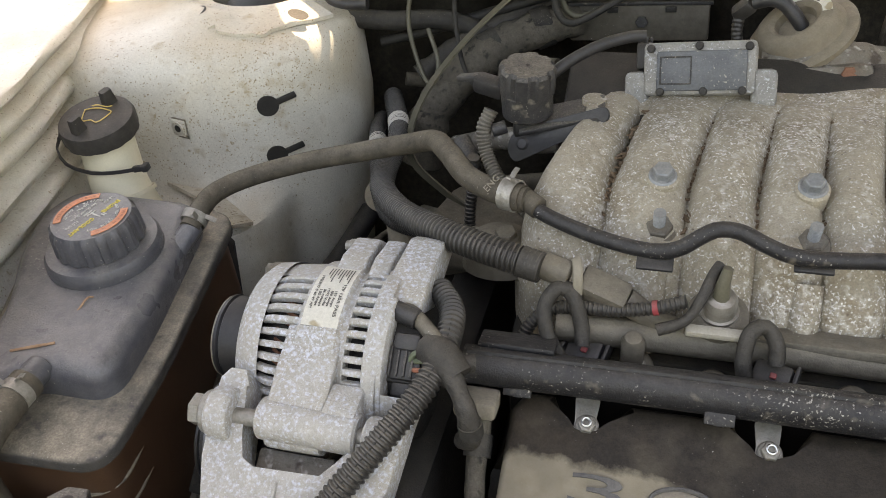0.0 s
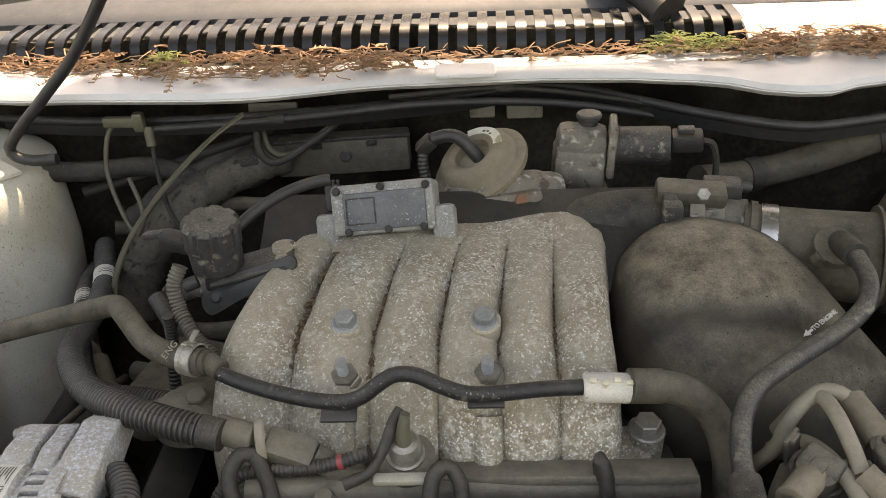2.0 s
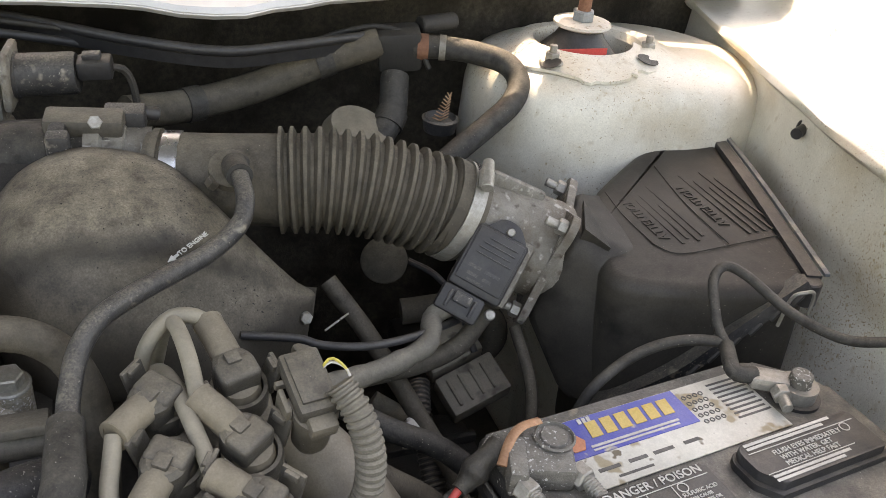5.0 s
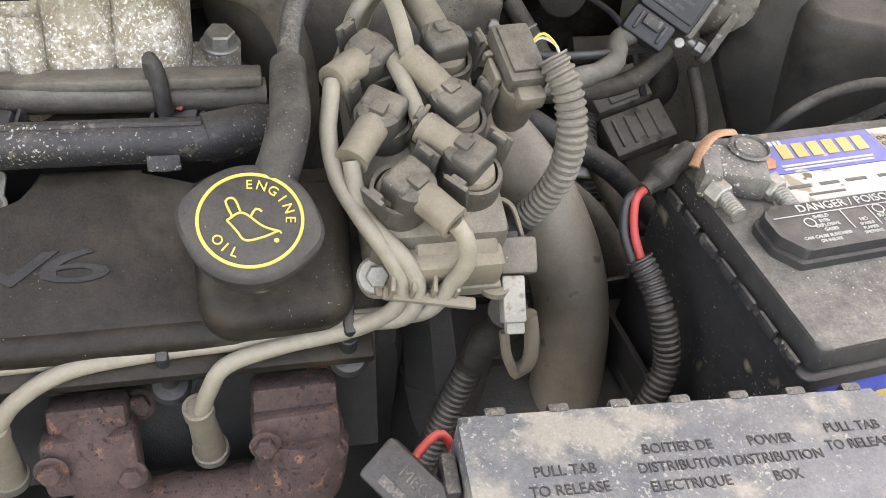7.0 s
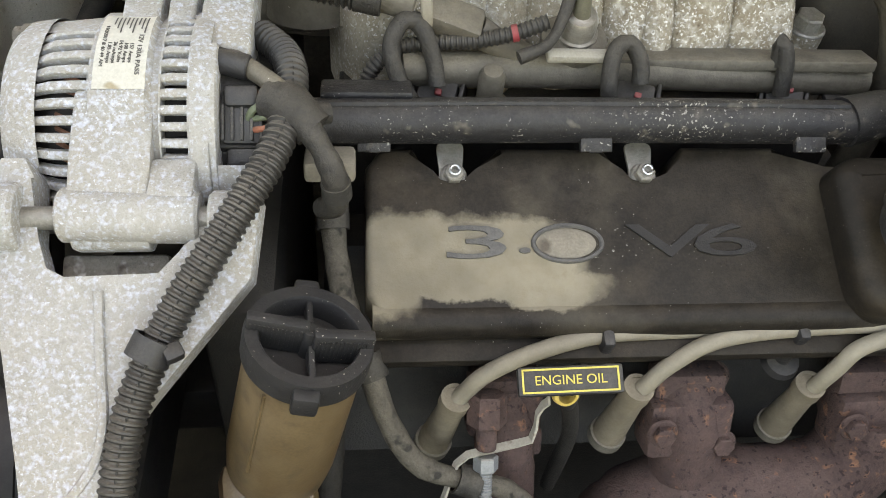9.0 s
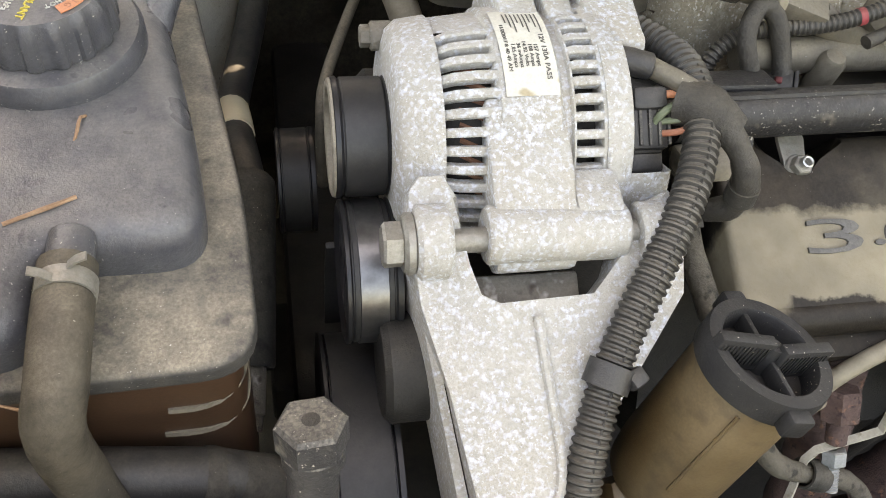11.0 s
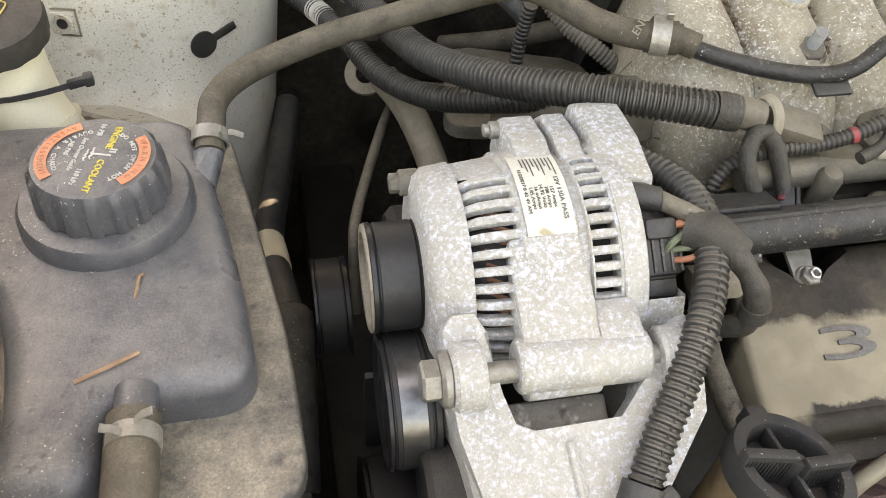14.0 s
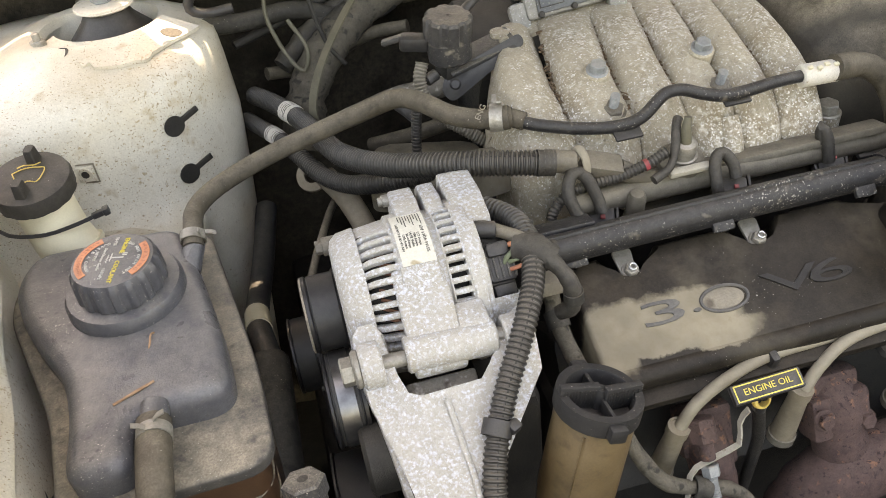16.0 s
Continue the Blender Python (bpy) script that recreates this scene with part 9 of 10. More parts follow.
part("skirt", box((0.050, 0.020, 0.030), gm @ pose(0, -0.002, -0.018), 0.003), "black", mega)
solo("fuse_cable", tube([(0.318, 0.214, 0.800), (0.327, 0.222, 0.803), (0.337, 0.227, 0.802), (0.345, 0.22, 0.79)], 0.0026, 10, 0.004), "red", "short red cable at the fuse cover", "cable")

# ---- coil-side plugs, conduits and pipes ----
dc = thing("harness_plug", "dusty grey harness plug standing behind the coil", "connector", at=(0.413, 0.42, 0.87))
dm = facing((0.416, 0.424, 0.910), (0.04, -0.30, 0.95), (1, 0.12, 0.05))
part("head", box((0.027, 0.046, 0.013), dm, 0.003), "coil_dark", dc)
part("lid", box((0.021, 0.036, 0.003), dm @ pose(0, 0.001, 0.0075), 0.0012), "coil_dark", dc)
part("body", lathe([(0, -0.034), (0.010, -0.034), (0.0125, -0.028), (0.0135, -0.006), (0.0145, -0.004), (0.0145, 0.004), (0, 0.006)], dm @ pose(0, -0.016, -0.010), 24), "coil", dc)
part("side_clip", joined(box((0.004, 0.018, 0.022), dm @ pose(-0.0175, -0.006, -0.012), 0.0012), box((0.010, 0.004, 0.006), dm @ pose(-0.014, 0.008, -0.006), 0.001)), "coil", dc)
part("front_step", box((0.018, 0.012, 0.012), dm @ pose(0, -0.027, -0.006), 0.002), "coil", dc)
for k, mt in enumerate(("white_pl", "yellow")):
    solo("plug_lead", tube([(0.424, 0.428, 0.916), (0.432, 0.430, 0.920 + 0.003 * k), (0.440, 0.424, 0.918), (0.443, 0.418, 0.910)], 0.0010, 6, 0.003), mt, "thin pale lead entering the conduit", "wire", "plug leads")
CONV = [(0.4316, 0.408, 0.920), (0.4405, 0.395, 0.905), (0.446, 0.385, 0.881), (0.445, 0.381, 0.855), (0.440, 0.3835, 0.831), (0.4325, 0.388, 0.811), (0.422, 0.390, 0.797)]
lc = thing("looped_conduit", "dusty grey ribbed conduit looping behind the coil", "conduit", "conduits", at=CONV[-1])
part("tube", tube(CONV, 0.0102, 14, pitch=0.0052, depth=0.16), "dust_conduit", lc)
part("end_tape", tube([V(CONV[-2]).lerp(V(CONV[-1]), 0.4), V(CONV[-2]).lerp(V(CONV[-1]), 0.7), CONV[-1]], 0.0106, 14, 0.003, wob=0.2), "tape", lc, "dark tape round the end")
cp = thing("capacitor_plug", "grey lock plug over a white connector below the coil", "connector", at=(0.408, 0.34, 0.78))
part("lock", box((0.034, 0.024, 0.018), pose(0.410, 0.356, 0.806, 40, 0, -4), 0.003), "coil", cp)
part("lock_slot", box((0.010, 0.012, 0.006), pose(0.410, 0.360, 0.816, 40, 0, -4), 0.001), "dark", cp)
part("bail", tube([(0.398, 0.362, 0.812), (0.397, 0.372, 0.826), (0.404, 0.380, 0.834), (0.414, 0.376, 0.830), (0.420, 0.362, 0.814)], 0.0016, 6, 0.003), "boot", cp)
part("insert", box((0.015, 0.030, 0.014), pose(0.409, 0.334, 0.789, 40, 0, -4), 0.002), "pale_dusty", cp, "off-white connector insert")
part("tip", box((0.012, 0.012, 0.008), pose(0.409, 0.322, 0.778, 40, 0, -4), 0.0015), "pale_dusty", cp)
part("condenser", rod((0.345, 0.352, 0.822), (0.396, 0.350, 0.822), 0.0115, n=24), "boot", cp, "beige condenser barrel")
LOWER = [(0.405, 0.470, 0.83), (0.430, 0.445, 0.815), (0.452, 0.418, 0.790), (0.470, 0.400, 0.755), (0.482, 0.388, 0.715), (0.488, 0.375, 0.665), (0.486, 0.36, 0.60), (0.48, 0.35, 0.52)]
lh = thing("lower_radiator_hose", "very thick dusty radiator hose bending down", "hose")
part("rubber", tube(LOWER, 0.0285, 24, 0.006, r_end=0.030), "hose_brown", lh)
part("clamp", ring_band(LOWER[0], V(LOWER[1]) - V(LOWER[0]), 0.0288, 0.012, 0.0014), "bolt", lh)
HARN = [(0.408, 0.335, 0.772), (0.412, 0.345, 0.745), (0.402, 0.352, 0.715), (0.396, 0.350, 0.68), (0.385, 0.34, 0.635), (0.37, 0.325, 0.59), (0.35, 0.31, 0.55)]
solo("taped_harness", tube(HARN, 0.0125, 14, 0.004, wob=0.25), "tape", "taped harness dropping below the coil", "wiring loom", angle=60)
solo("lower_conduit", tube([(0.392, 0.345, 0.70), (0.378, 0.335, 0.66), (0.362, 0.322, 0.62), (0.345, 0.31, 0.57)], 0.0105, 12, pitch=0.005), "conduit", "ribbed conduit running down below the coil", "conduit", "conduits")
solo("plug_pigtail", tube([(0.420, 0.328, 0.775), (0.424, 0.322, 0.755), (0.424, 0.318, 0.735), (0.416, 0.320, 0.722)], 0.0055, 10, 0.004), "boot", "short dusty lead below the white connector", "cable")
solo("plug_pigtail", tube([(0.404, 0.325, 0.762), (0.407, 0.318, 0.745), (0.414, 0.315, 0.728)], 0.0035, 8, 0.004), "boot", "short dusty lead below the white connector", "cable")
gc = thing("relay_connector", "large grey harness connector on the inner panel", "connector", at=(0.60, 0.56, 0.66))
gmx = facing((0.606, 0.590, 0.712), (-0.20, -0.45, 0.87), (0.94, 0.22, 0.08))
part("upper", box((0.060, 0.040, 0.030), gmx @ pose(0, 0.022, 0), 0.003), "inner", gc)
part("lower", box((0.066, 0.044, 0.026), gmx @ pose(0.002, -0.024, -0.002), 0.003), "inner", gc)
for k in range(4):
    part("rib", box((0.003, 0.030, 0.004), gmx @ pose(-0.020 + k * 0.013, -0.024, 0.012), 0.001), "inner", gc)
part("latch", box((0.030, 0.012, 0.006), gmx @ pose(0.0, 0.012, 0.016), 0.0015), "inner", gc)
for pts, r, mt in (([(0.57, 0.61, 0.72), (0.562, 0.58, 0.71), (0.560, 0.54, 0.68), (0.562, 0.50, 0.65)], 0.011, "conduit"), ([(0.66, 0.66, 0.70), (0.672, 0.66, 0.72), (0.668, 0.67, 0.74), (0.64, 0.69, 0.745), (0.58, 0.70, 0.74)], 0.014, "brown_rubber"), ([(0.52, 0.60, 0.72), (0.55, 0.58, 0.70), (0.58, 0.53, 0.66), (0.60, 0.50, 0.62)], 0.009, "dust_conduit"), ([(0.44, 0.47, 0.80), (0.48, 0.46, 0.77), (0.53, 0.46, 0.72), (0.56, 0.45, 0.66)], 0.013, "brown_rubber"), ([(0.46, 0.52, 0.80), (0.50, 0.50, 0.78), (0.55, 0.49, 0.75), (0.60, 0.47, 0.70)], 0.010, "rubber"), ([(0.49, 0.66, 0.82), (0.52, 0.62, 0.78), (0.55, 0.56, 0.73), (0.58, 0.50, 0.68)], 0.009, "brown_rubber"), ([(0.66, 0.60, 0.78), (0.66, 0.55, 0.74), (0.64, 0.50, 0.68), (0.63, 0.46, 0.62)], 0.006, "brown_rubber")):
    solo("harness_line", tube(pts, r, 12, pitch=0.005 if mt == "conduit" else 0, step=0.006), mt, "dusty harness line among the connectors", "cable", "harness lines")
rs = thing("round_solenoid", "dusty round solenoid below the intake duct", "solenoid valve", at=(0.545, 0.72, 0.78))
part("disc", lathe([(0, 0), (0.020, 0), (0.024, 0.004), (0.024, 0.012), (0.020, 0.015), (0, 0.016)], facing((0.550, 0.725, 0.790), (-0.2, -0.8, 0.6)), 32), "brown_rubber", rs)
part("hose", tube([(0.575, 0.72, 0.79), (0.60, 0.70, 0.78), (0.615, 0.67, 0.76), (0.62, 0.63, 0.73)], 0.0035, 8, 0.005), "black", rs)
solo("probe_rod", rod((0.462, 0.560, 0.842), (0.485, 0.573, 0.846), 0.0009, n=8), "steel", "thin bright wire below the duct", "wire")
wp = thing("white_plug", "white two-way plug among the harness", "connector", at=(0.545, 0.55, 0.70))
part("body", box((0.020, 0.018, 0.030), pose(0.548, 0.556, 0.715, 35, 0, -10), 0.003), "white_pl", wp)
part("shoulder", box((0.026, 0.020, 0.010), pose(0.548, 0.553, 0.708, 35, 0, -10), 0.002), "white_pl", wp)
solo("fuel_line", tube([(0.395, 0.56, 0.85), (0.437, 0.552, 0.845), (0.456, 0.545, 0.840), (0.485, 0.538, 0.838), (0.519, 0.540, 0.836), (0.561, 0.560, 0.826), (0.60, 0.59, 0.81)], 0.0036, 10, 0.005), "black", "black fuel line with white marking", "hose")
solo("wing_stud", joined(rod((1.02, 0.66, 0.94), (0.995, 0.65, 0.94), 0.010), rod((0.995, 0.65, 0.94), (0.975, 0.64, 0.94), 0.006)), "black", "black rubber stop on the wing", "stop")


# ---- conduits around the alternator ----
CA = [(-0.3214, 0.8895, 0.8308), (-0.3035, 0.844, 0.8401), (-0.2822, 0.7923, 0.8458), (-0.266, 0.7339, 0.8536), (-0.2533, 0.6627, 0.8672), (-0.2381, 0.6104, 0.8778), (-0.2028, 0.5547, 0.8931), (-0.1592, 0.5116, 0.9083), (-0.1141, 0.4900, 0.9105), (-0.072, 0.4800, 0.9060)]
def conduit(name, pts, r, pitch, label, mtl="conduit", wrap=True):
    """A ribbed split conduit with the slit along it and tape round its end."""
    t = thing(name, label, "conduit", "conduits")
    part("tube", tube(pts, r, 16, pitch=pitch, depth=0.14), mtl, t)
    line = spline(pts, 0.008)
    part("slit", tube([p + V((0.15, -0.45, 0.88)).normalized() * r * 0.92 for p in line[1:-1]], 0.0006, 5, 0.008), "dark", t, "dark slit")
    if wrap:
        part("tape_wrap", tube([line[-3], line[-2], line[-1]], r * 1.02, 14, 0.004, wob=0.2), "tape", t)
    return t


conduit("main_conduit", CA, 0.0116, 0.0039, "fat ribbed black conduit over the alternator")
solo("conduit_stripe", tube([(-0.2868, 0.803, 0.8448), (-0.2822, 0.7923, 0.8458), (-0.2778, 0.779, 0.8474)], 0.0122, 16, pitch=0.0047, depth=0.13), "white_pl", "white painted ribs on the conduit", "marking", "conduit stripes")
CB = [(-0.3369, 0.8832, 0.8038), (-0.322, 0.8278, 0.818), (-0.3047, 0.7797, 0.8265), (-0.287, 0.7288, 0.8291), (-0.2665, 0.6755, 0.8269), (-0.2391, 0.6277, 0.836), (-0.2068, 0.5958, 0.850), (-0.165, 0.574, 0.862), (-0.125, 0.560, 0.866)]
conduit("second_conduit", CB, 0.0098, 0.0038, "ribbed black conduit behind the alternator")
solo("conduit_stripe", tube([(-0.3095, 0.7925, 0.8248), (-0.3047, 0.7797, 0.8265), (-0.3005, 0.767, 0.8274)], 0.0103, 14, pitch=0.0046, depth=0.13), "white_pl", "white painted ribs on the conduit", "marking", "conduit stripes")
mcn = thing("harness_connector", "black harness connector with a tan metal clip", "connector", at=(-0.04, 0.486, 0.88))
part("collar", rod((-0.080, 0.489, 0.9055), (-0.052, 0.484, 0.899), 0.0105), "coil", mcn)
part("clip", tube([(-0.046, 0.475, 0.882), (-0.045, 0.473, 0.896), (-0.046, 0.478, 0.908), (-0.048, 0.488, 0.911), (-0.050, 0.495, 0.905)], 0.0036, 8, 0.003, flat=0.5), "wire", mcn, "tan metal clip")
part("housing", box((0.036, 0.022, 0.020), pose(-0.028, 0.484, 0.888, 20, 18, -8), 0.003), "coil", mcn)
part("tail", tube([(-0.012, 0.484, 0.882), (0.005, 0.482, 0.872), (0.025, 0.480, 0.864)], 0.010, 12, 0.005, r_end=0.008), "coil", mcn)
solo("thin_conduit", tube([(-0.085, 0.462, 0.845), (-0.078, 0.470, 0.862), (-0.062, 0.475, 0.874), (-0.040, 0.474, 0.879), (-0.015, 0.472, 0.882), (0.010, 0.472, 0.888), (0.030, 0.474, 0.895)], 0.0052, 12, pitch=0.0034, depth=0.16), "conduit", "thin ribbed conduit in front of the manifold", "conduit", "conduits")
solo("red_band", tube([(0.008, 0.472, 0.8875), (0.010, 0.472, 0.888), (0.0118, 0.472, 0.8885)], 0.0055, 12, 0.002), "dull_red", "red tape band on the thin conduit", "tape")
ALT = [(-0.143, 0.460, 0.892), (-0.1295, 0.440, 0.893), (-0.1237, 0.4165, 0.894), (-0.125, 0.389, 0.888), (-0.133, 0.365, 0.879), (-0.1455, 0.343, 0.869), (-0.161, 0.322, 0.854), (-0.1765, 0.303, 0.838), (-0.190, 0.2825, 0.821), (-0.2015, 0.259, 0.802), (-0.208, 0.235, 0.779), (-0.211, 0.205, 0.753), (-0.212, 0.165, 0.718)]
conduit("alternator_conduit", ALT, 0.0094, 0.0044, "long ribbed conduit running down the alternator bracket", wrap=False)
tie = thing("conduit_clip", "black band clip round the conduit", "cable clip", at=(-0.192, 0.292, 0.826))
part("band", ring_band((-0.191, 0.287, 0.824), (-0.40, -0.62, -0.52), 0.0100, 0.012, 0.0014), "black", tie)
part("buckle", box((0.010, 0.009, 0.008), pose(-0.1795, 0.283, 0.8265, 20, 0, 30), 0.002), "black", tie)
solo("alternator_lead", tube([(-0.160, 0.430, 0.8985), (-0.146, 0.417, 0.898), (-0.1285, 0.400, 0.896), (-0.116, 0.387, 0.889)], 0.0055, 12, 0.004), "coil", "dusty booted lead to the alternator post", "cable")
dress(solo("plug_loom", tube([(-0.139, 0.402, 0.881), (-0.129, 0.396, 0.8875), (-0.121, 0.387, 0.890), (-0.1105, 0.376, 0.883), (-0.102, 0.367, 0.869), (-0.0995, 0.366, 0.855), (-0.100, 0.368, 0.842), (-0.1085, 0.375, 0.832)], 0.0068, 14, 0.004, wob=0.25), "tape", "taped loom crossing behind the alternator plug", "wiring loom", angle=60), [(-0.139, 0.402, 0.881), (-0.129, 0.396, 0.8875), (-0.121, 0.387, 0.890), (-0.1105, 0.376, 0.883), (-0.102, 0.367, 0.869), (-0.0995, 0.366, 0.855), (-0.100, 0.368, 0.842), (-0.1085, 0.375, 0.832)], 0.0068, (2, 5), "tape", "rubber", 0.01)
solo("tape_knot", tube([(-0.136, 0.408, 0.897), (-0.126, 0.399, 0.899), (-0.114, 0.390, 0.891)], 0.0115, 14, 0.003, wob=0.35), "tape", "bulky knot of cloth tape", "wiring loom", angle=60)
for pts, mt in (([(-0.149, 0.409, 0.8945), (-0.144, 0.411, 0.900), (-0.136, 0.409, 0.902)], "orange"), ([(-0.150, 0.402, 0.889), (-0.147, 0.402, 0.896), (-0.141, 0.404, 0.899)], "green")):
    solo("plug_wire_stub", tube(pts, 0.0022, 8, 0.002), mt, "short coloured wire entering the alternator plug", "wire", "plug wire stubs")
dress(solo("down_loom", tube([(-0.1068, 0.421, 0.836), (-0.1032, 0.4117, 0.820), (-0.1033, 0.3965, 0.804), (-0.101, 0.3732, 0.790), (-0.0943, 0.3432, 0.773), (-0.0825, 0.320, 0.753), (-0.0715, 0.299, 0.728), (-0.053, 0.283, 0.702), (-0.022, 0.279, 0.686), (0.006, 0.277, 0.675), (0.023, 0.268, 0.657), (0.028, 0.253, 0.62)], 0.0080, 14, 0.004, wob=0.2, r_end=0.0062), "loom_cloth", "long taped loom beside the valve cover", "wiring loom", angle=60), [(-0.1068, 0.421, 0.836), (-0.1032, 0.4117, 0.820), (-0.1033, 0.3965, 0.804), (-0.101, 0.3732, 0.790), (-0.0943, 0.3432, 0.773), (-0.0825, 0.320, 0.753), (-0.0715, 0.299, 0.728), (-0.053, 0.283, 0.702), (-0.022, 0.279, 0.686), (0.006, 0.277, 0.675), (0.023, 0.268, 0.657), (0.028, 0.253, 0.62)], 0.0086, (2, 5, 8), "tape", "rubber", 0.016)
solo("loom_block", box((0.030, 0.022, 0.014), pose(-0.104, 0.402, 0.842, -10), 0.003), "inner", "dusty tan block under the wiring duct", "block")
solo("side_loom", tube([(-0.10, 0.33, 0.72), (-0.105, 0.32, 0.69), (-0.108, 0.31, 0.65), (-0.11, 0.30, 0.60)], 0.008, 12, 0.006, wob=0.15), "tape", "short dark loom beside the steering reservoir", "wiring loom")
solo("sensor_plug", box((0.040, 0.026, 0.028), pose(0.020, 0.262, 0.60, 20, 0, 10), 0.004), "dark", "black sensor plug low at the front", "connector")
# behind the alternator
solo("bracket_pipe", tube([(-0.262, 0.690, 0.815), (-0.245, 0.66, 0.80), (-0.232, 0.62, 0.775), (-0.225, 0.58, 0.74), (-0.22, 0.55, 0.69)], 0.0125, 14, 0.006), "boot", "dusty pipe curving down behind the alternator", "pipe")
solo("guide_tube", tube([(-0.250, 0.716, 0.775), (-0.270, 0.655, 0.785), (-0.300, 0.560, 0.785), (-0.306, 0.530, 0.770), (-0.306, 0.52, 0.72)], 0.0042, 10, 0.008), "brown_rubber", "thin dusty guide tube behind the alternator pulley", "pipe")
lug = thing("pipe_lug", "tan metal lug on the pipe behind the hose", "fitting", at=(-0.27, 0.70, 0.82))
part("eye", lathe([(0.008, 0), (0.017, 0), (0.018, 0.004), (0.017, 0.008), (0.008, 0.008), (0.008, 0)], facing((-0.275, 0.700, 0.812), (-0.2, -0.7, 0.6)), 28), "boot", lug)
solo("coil_shield", prism(rounded([(-0.225, 0.62), (-0.10, 0.60), (-0.085, 0.70), (-0.20, 0.74)], 0.02), 0.800, 0.812, None, 0.003), "coil", "dusty dark shield between manifold and tower", "shield")
solo("thermostat_housing", joined(lathe([(0, 0), (0.032, 0), (0.030, 0.022), (0.018, 0.030), (0, 0.031)], pose(-0.118, 0.552, 0.852, -10), 28), tube([(-0.118, 0.55, 0.86), (-0.15, 0.57, 0.85), (-0.18, 0.60, 0.82)], 0.020, 16, 0.006)), "coil", "dusty thermostat housing under the conduits", "housing")
bolt_head(thing("housing_bolt", "dusty bolt on the thermostat housing", "bolt", at=(-0.112, 0.548, 0.883)), (-0.112, 0.548, 0.882), (0, -0.2, 1), 0.009, 0.007, 0.012, "coil")
solo("riser_conduit", tube([(-0.160, 0.640, 0.90), (-0.163, 0.645, 0.870), (-0.166, 0.64, 0.840), (-0.165, 0.63, 0.80)], 0.0056, 12, pitch=0.004, depth=0.15), "conduit", "thin ribbed conduit dropping behind the vent hose", "conduit", "conduits")
solo("side_plug", tube([(-0.178, 0.668, 0.900), (-0.168, 0.655, 0.893), (-0.160, 0.645, 0.885)], 0.0085, 12, 0.004, r_end=0.007), "grey", "stubby dark plug beside the vent hose", "connector")
for pts, r, mt in (([(-0.24, 0.72, 0.78), (-0.19, 0.70, 0.785), (-0.14, 0.69, 0.79)], 0.010, "dust_conduit"), ([(-0.22, 0.80, 0.82), (-0.16, 0.77, 0.85), (-0.12, 0.75, 0.86), (-0.09, 0.74, 0.87)], 0.012, "dull_alu"), ([(-0.20, 0.76, 0.80), (-0.15, 0.73, 0.82), (-0.10, 0.71, 0.84)], 0.009, "brown_rubber")):
    solo("deep_hose", tube(pts, r, 12, 0.008), mt, "dim hose deep between tower and engine", "hose", "deep hoses")

# ---- dry needles on the cowl ----
random.seed(11)


def needle_heap(n, spots, r=0.0007, long=(0.012, 0.040), lift=0.010):
    bm = bmesh.new()
    for _ in range(n):
        x, y, z, sx, sy = random.choice(spots)
        p = V((random.gauss(x, sx), random.gauss(y, sy), 0))
        h = max(0.0, 1 - ((p.x - x) / (2 * sx)) ** 2) * lift
        p.z = z + random.random() * h
        a = random.uniform(0, math.pi)
        d = V((math.cos(a), math.sin(a) * 0.7, random.uniform(-0.15, 0.25))) * random.uniform(*long)
        bend = V((random.uniform(-1, 1), random.uniform(-1, 1), random.uniform(0, 1))) * 0.003
        pts = [p, p + d * 0.5 + bend, p + d]
        prev = None
        side = d.cross(V((0, 0, 1))).normalized() * r
        upv = V((0, 0, r))
        for q in pts:
            q.z = max(q.z, z)
            ring = [bm.verts.new(q + side), bm.verts.new(q + upv), bm.verts.new(q - side)]
            if prev:
                for k in range(3):
                    bm.faces.new((prev[k], prev[(k + 1) % 3], ring[(k + 1) % 3], ring[k]))
            prev = ring
    return bm


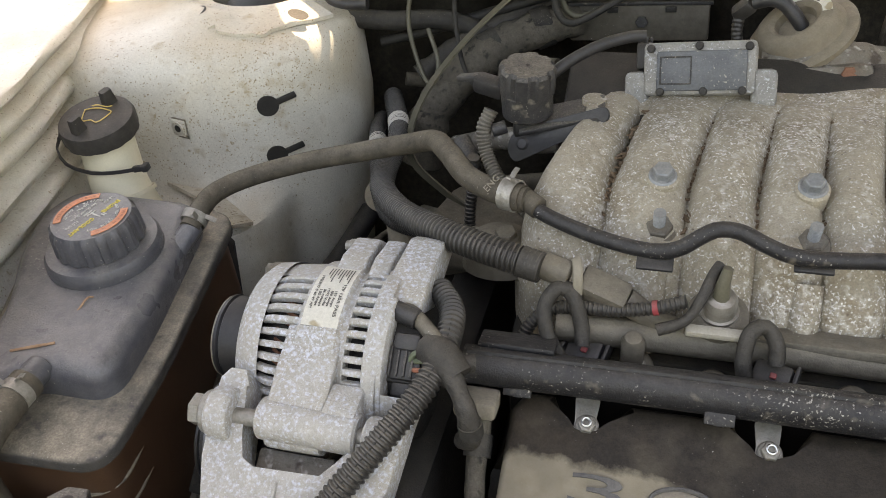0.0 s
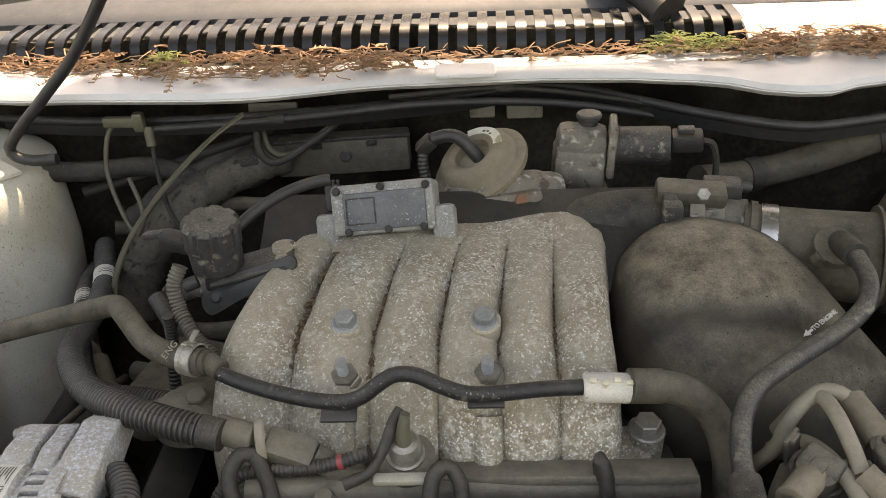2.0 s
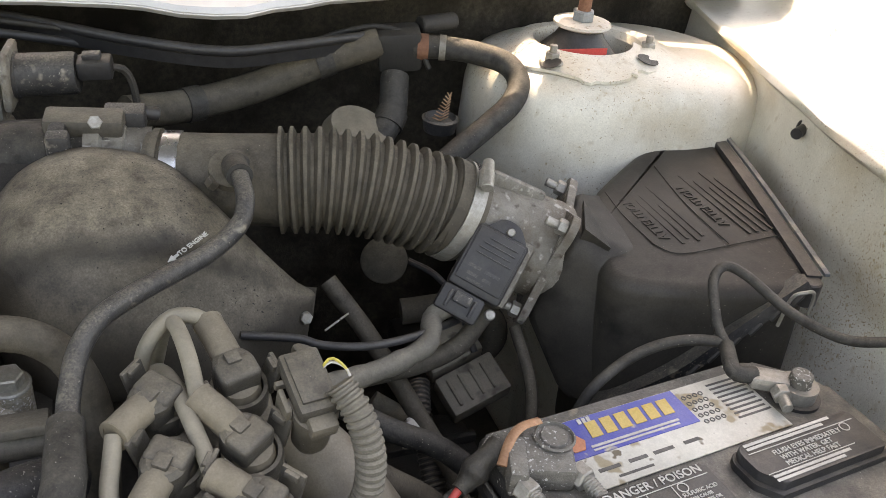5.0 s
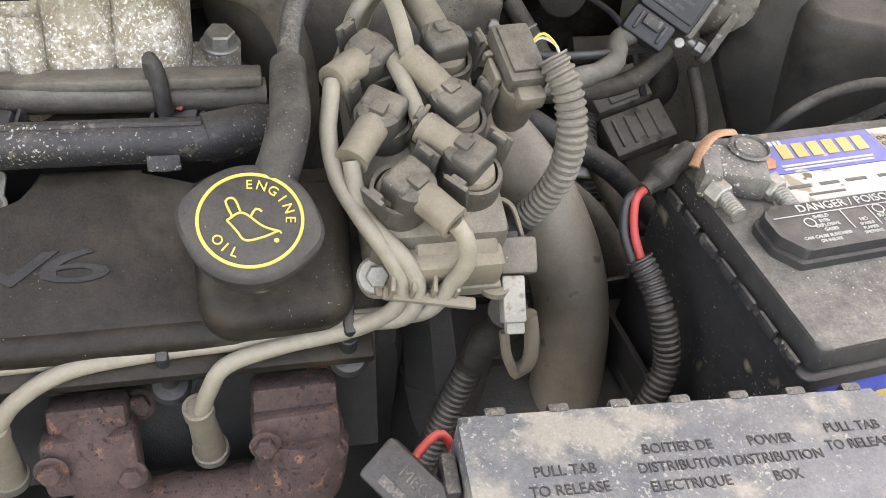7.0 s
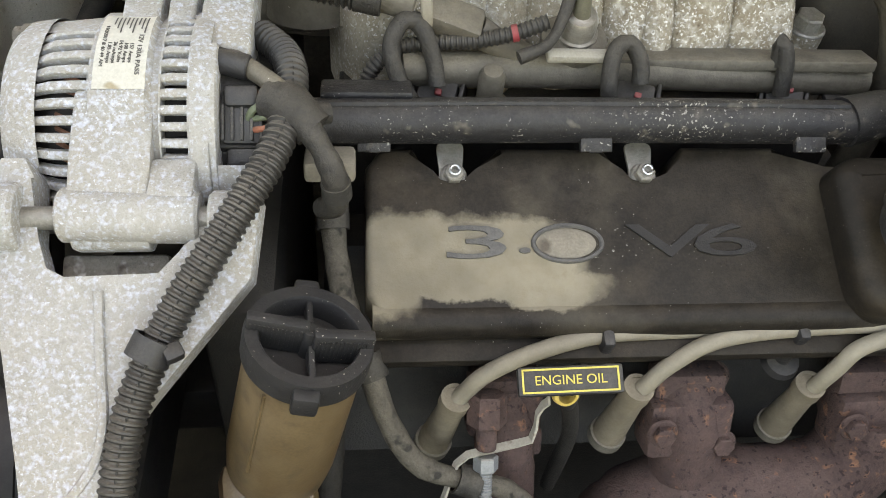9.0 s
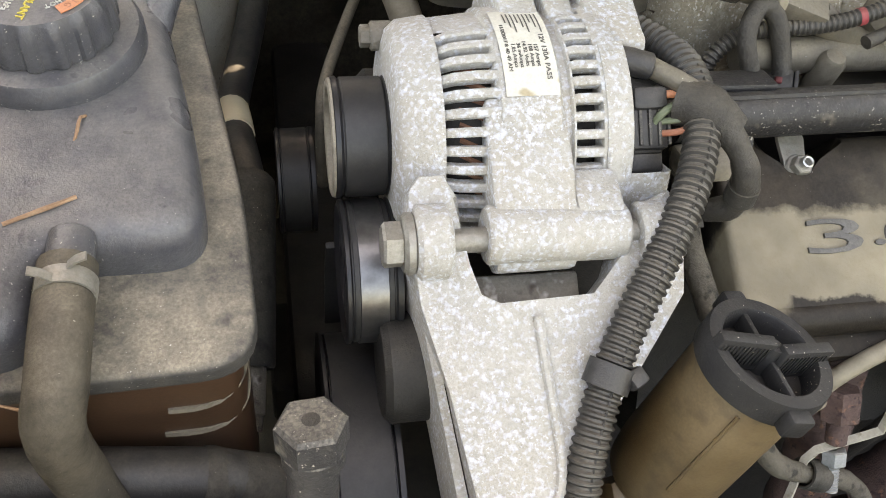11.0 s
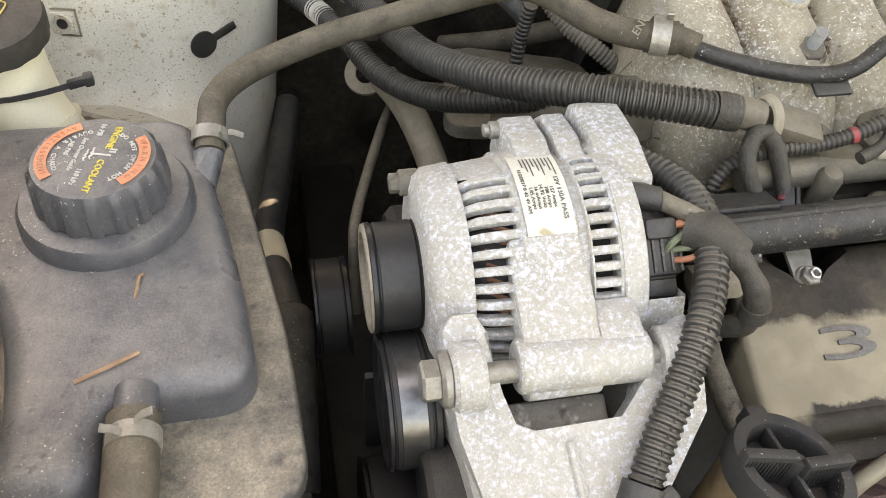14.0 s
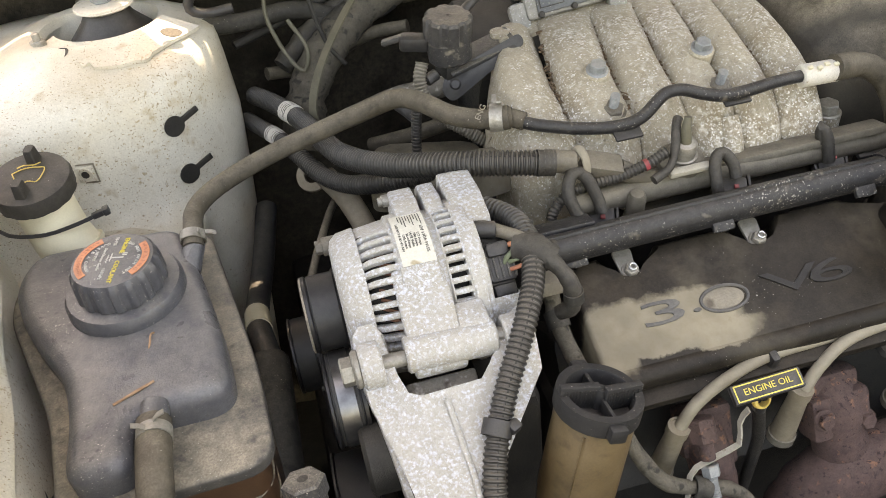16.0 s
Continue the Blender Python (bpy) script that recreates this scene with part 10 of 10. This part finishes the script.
def frond_heap(n, spots, lift=0.012):
    """Dry cedar sprays: a bent stem with short scaly side twigs on both sides."""
    bm = bmesh.new()

    def stick(p, q, r0, r1):
        d = (q - p).normalized()
        u = d.cross(V((0, 0, 1)))
        u = u.normalized() if u.length > 1e-3 else V((1, 0, 0))
        w = u.cross(d)
        a = [bm.verts.new(p + (u * math.cos(k * 2.094) + w * math.sin(k * 2.094)) * r0) for k in range(3)]
        b = [bm.verts.new(q + (u * math.cos(k * 2.094) + w * math.sin(k * 2.094)) * r1) for k in range(3)]
        for k in range(3):
            bm.faces.new((a[k], a[(k + 1) % 3], b[(k + 1) % 3], b[k]))

    for _ in range(n):
        x, y, z, sx, sy = random.choice(spots)
        p = V((random.gauss(x, sx), random.gauss(y, sy), z + 0.001 + random.random() * lift))
        a = random.uniform(0, 2 * math.pi)
        d = V((math.cos(a), 0.6 * math.sin(a), random.uniform(-0.12, 0.25)))
        sd = V((-math.sin(a), 0.6 * math.cos(a), random.uniform(-0.3, 0.3)))
        ln = random.uniform(0.018, 0.045)
        segs = 7
        for k in range(segs):
            q = p + d * (ln / segs) + V((0, 0, -0.0007 * k))
            q.z = max(q.z, z + 0.0006)
            stick(p, q, 0.0015 * (1 - k / 9), 0.0015 * (1 - (k + 1) / 9))
            for sgn in (-1, 1):
                if random.random() < 0.8:
                    e = q + (d * 0.7 + sd * sgn) * random.uniform(0.004, 0.010) * (1 - 0.08 * k)
                    e.z = max(e.z, z + 0.0006)
                    stick(q, e, 0.0012, 0.0006)
            p = q
    return bm


spots = [(-0.36, 0.885, 1.034, 0.06, 0.014), (-0.24, 0.872, 1.034, 0.06, 0.018), (-0.12, 0.868, 1.034, 0.05, 0.018), (-0.02, 0.874, 1.034, 0.05, 0.014)]
tagged(solo("needle_litter", joined(needle_heap(260, spots, 0.0008, lift=0.012), frond_heap(150, spots, 0.016)), "needle", "heap of dry brown pine needles along the cowl", "needles", kind="stuff"))
spots = [(0.46, 0.875, 1.035, 0.05, 0.012), (0.56, 0.878, 1.035, 0.05, 0.014), (0.65, 0.876, 1.035, 0.05, 0.012), (0.52, 0.882, 1.036, 0.08, 0.010)]
tagged(solo("needle_litter", joined(needle_heap(330, spots, 0.0008, (0.014, 0.045), 0.014), frond_heap(170, spots, 0.018)), "needle", "heap of dry brown pine needles along the cowl", "needles", kind="stuff"))
spots = [(0.10, 0.880, 1.035, 0.07, 0.008), (0.24, 0.884, 1.035, 0.06, 0.007), (0.36, 0.880, 1.035, 0.05, 0.008), (0.78, 0.882, 1.035, 0.07, 0.008), (0.90, 0.90, 1.037, 0.04, 0.012)]
tagged(solo("needle_scatter", joined(needle_heap(200, spots, 0.0008, (0.012, 0.036), 0.005), frond_heap(36, spots, 0.005)), "needle", "scattered dry pine needles on the cowl lip", "needles", kind="stuff"))
spots = [(0.318, 0.893, 1.037, 0.012, 0.008), (0.35, 0.884, 1.036, 0.025, 0.006)]
tagged(solo("moss_tuft", needle_heap(260, spots, 0.0008, (0.006, 0.016), 0.014), "moss", "pale green moss tuft on the cowl lip", "moss", kind="stuff"))
spots = [(-0.215, 0.878, 1.036, 0.010, 0.006)]
tagged(solo("moss_tuft", needle_heap(120, spots, 0.0008, (0.006, 0.014), 0.012), "moss", "pale green moss tuft on the cowl lip", "moss", kind="stuff"))
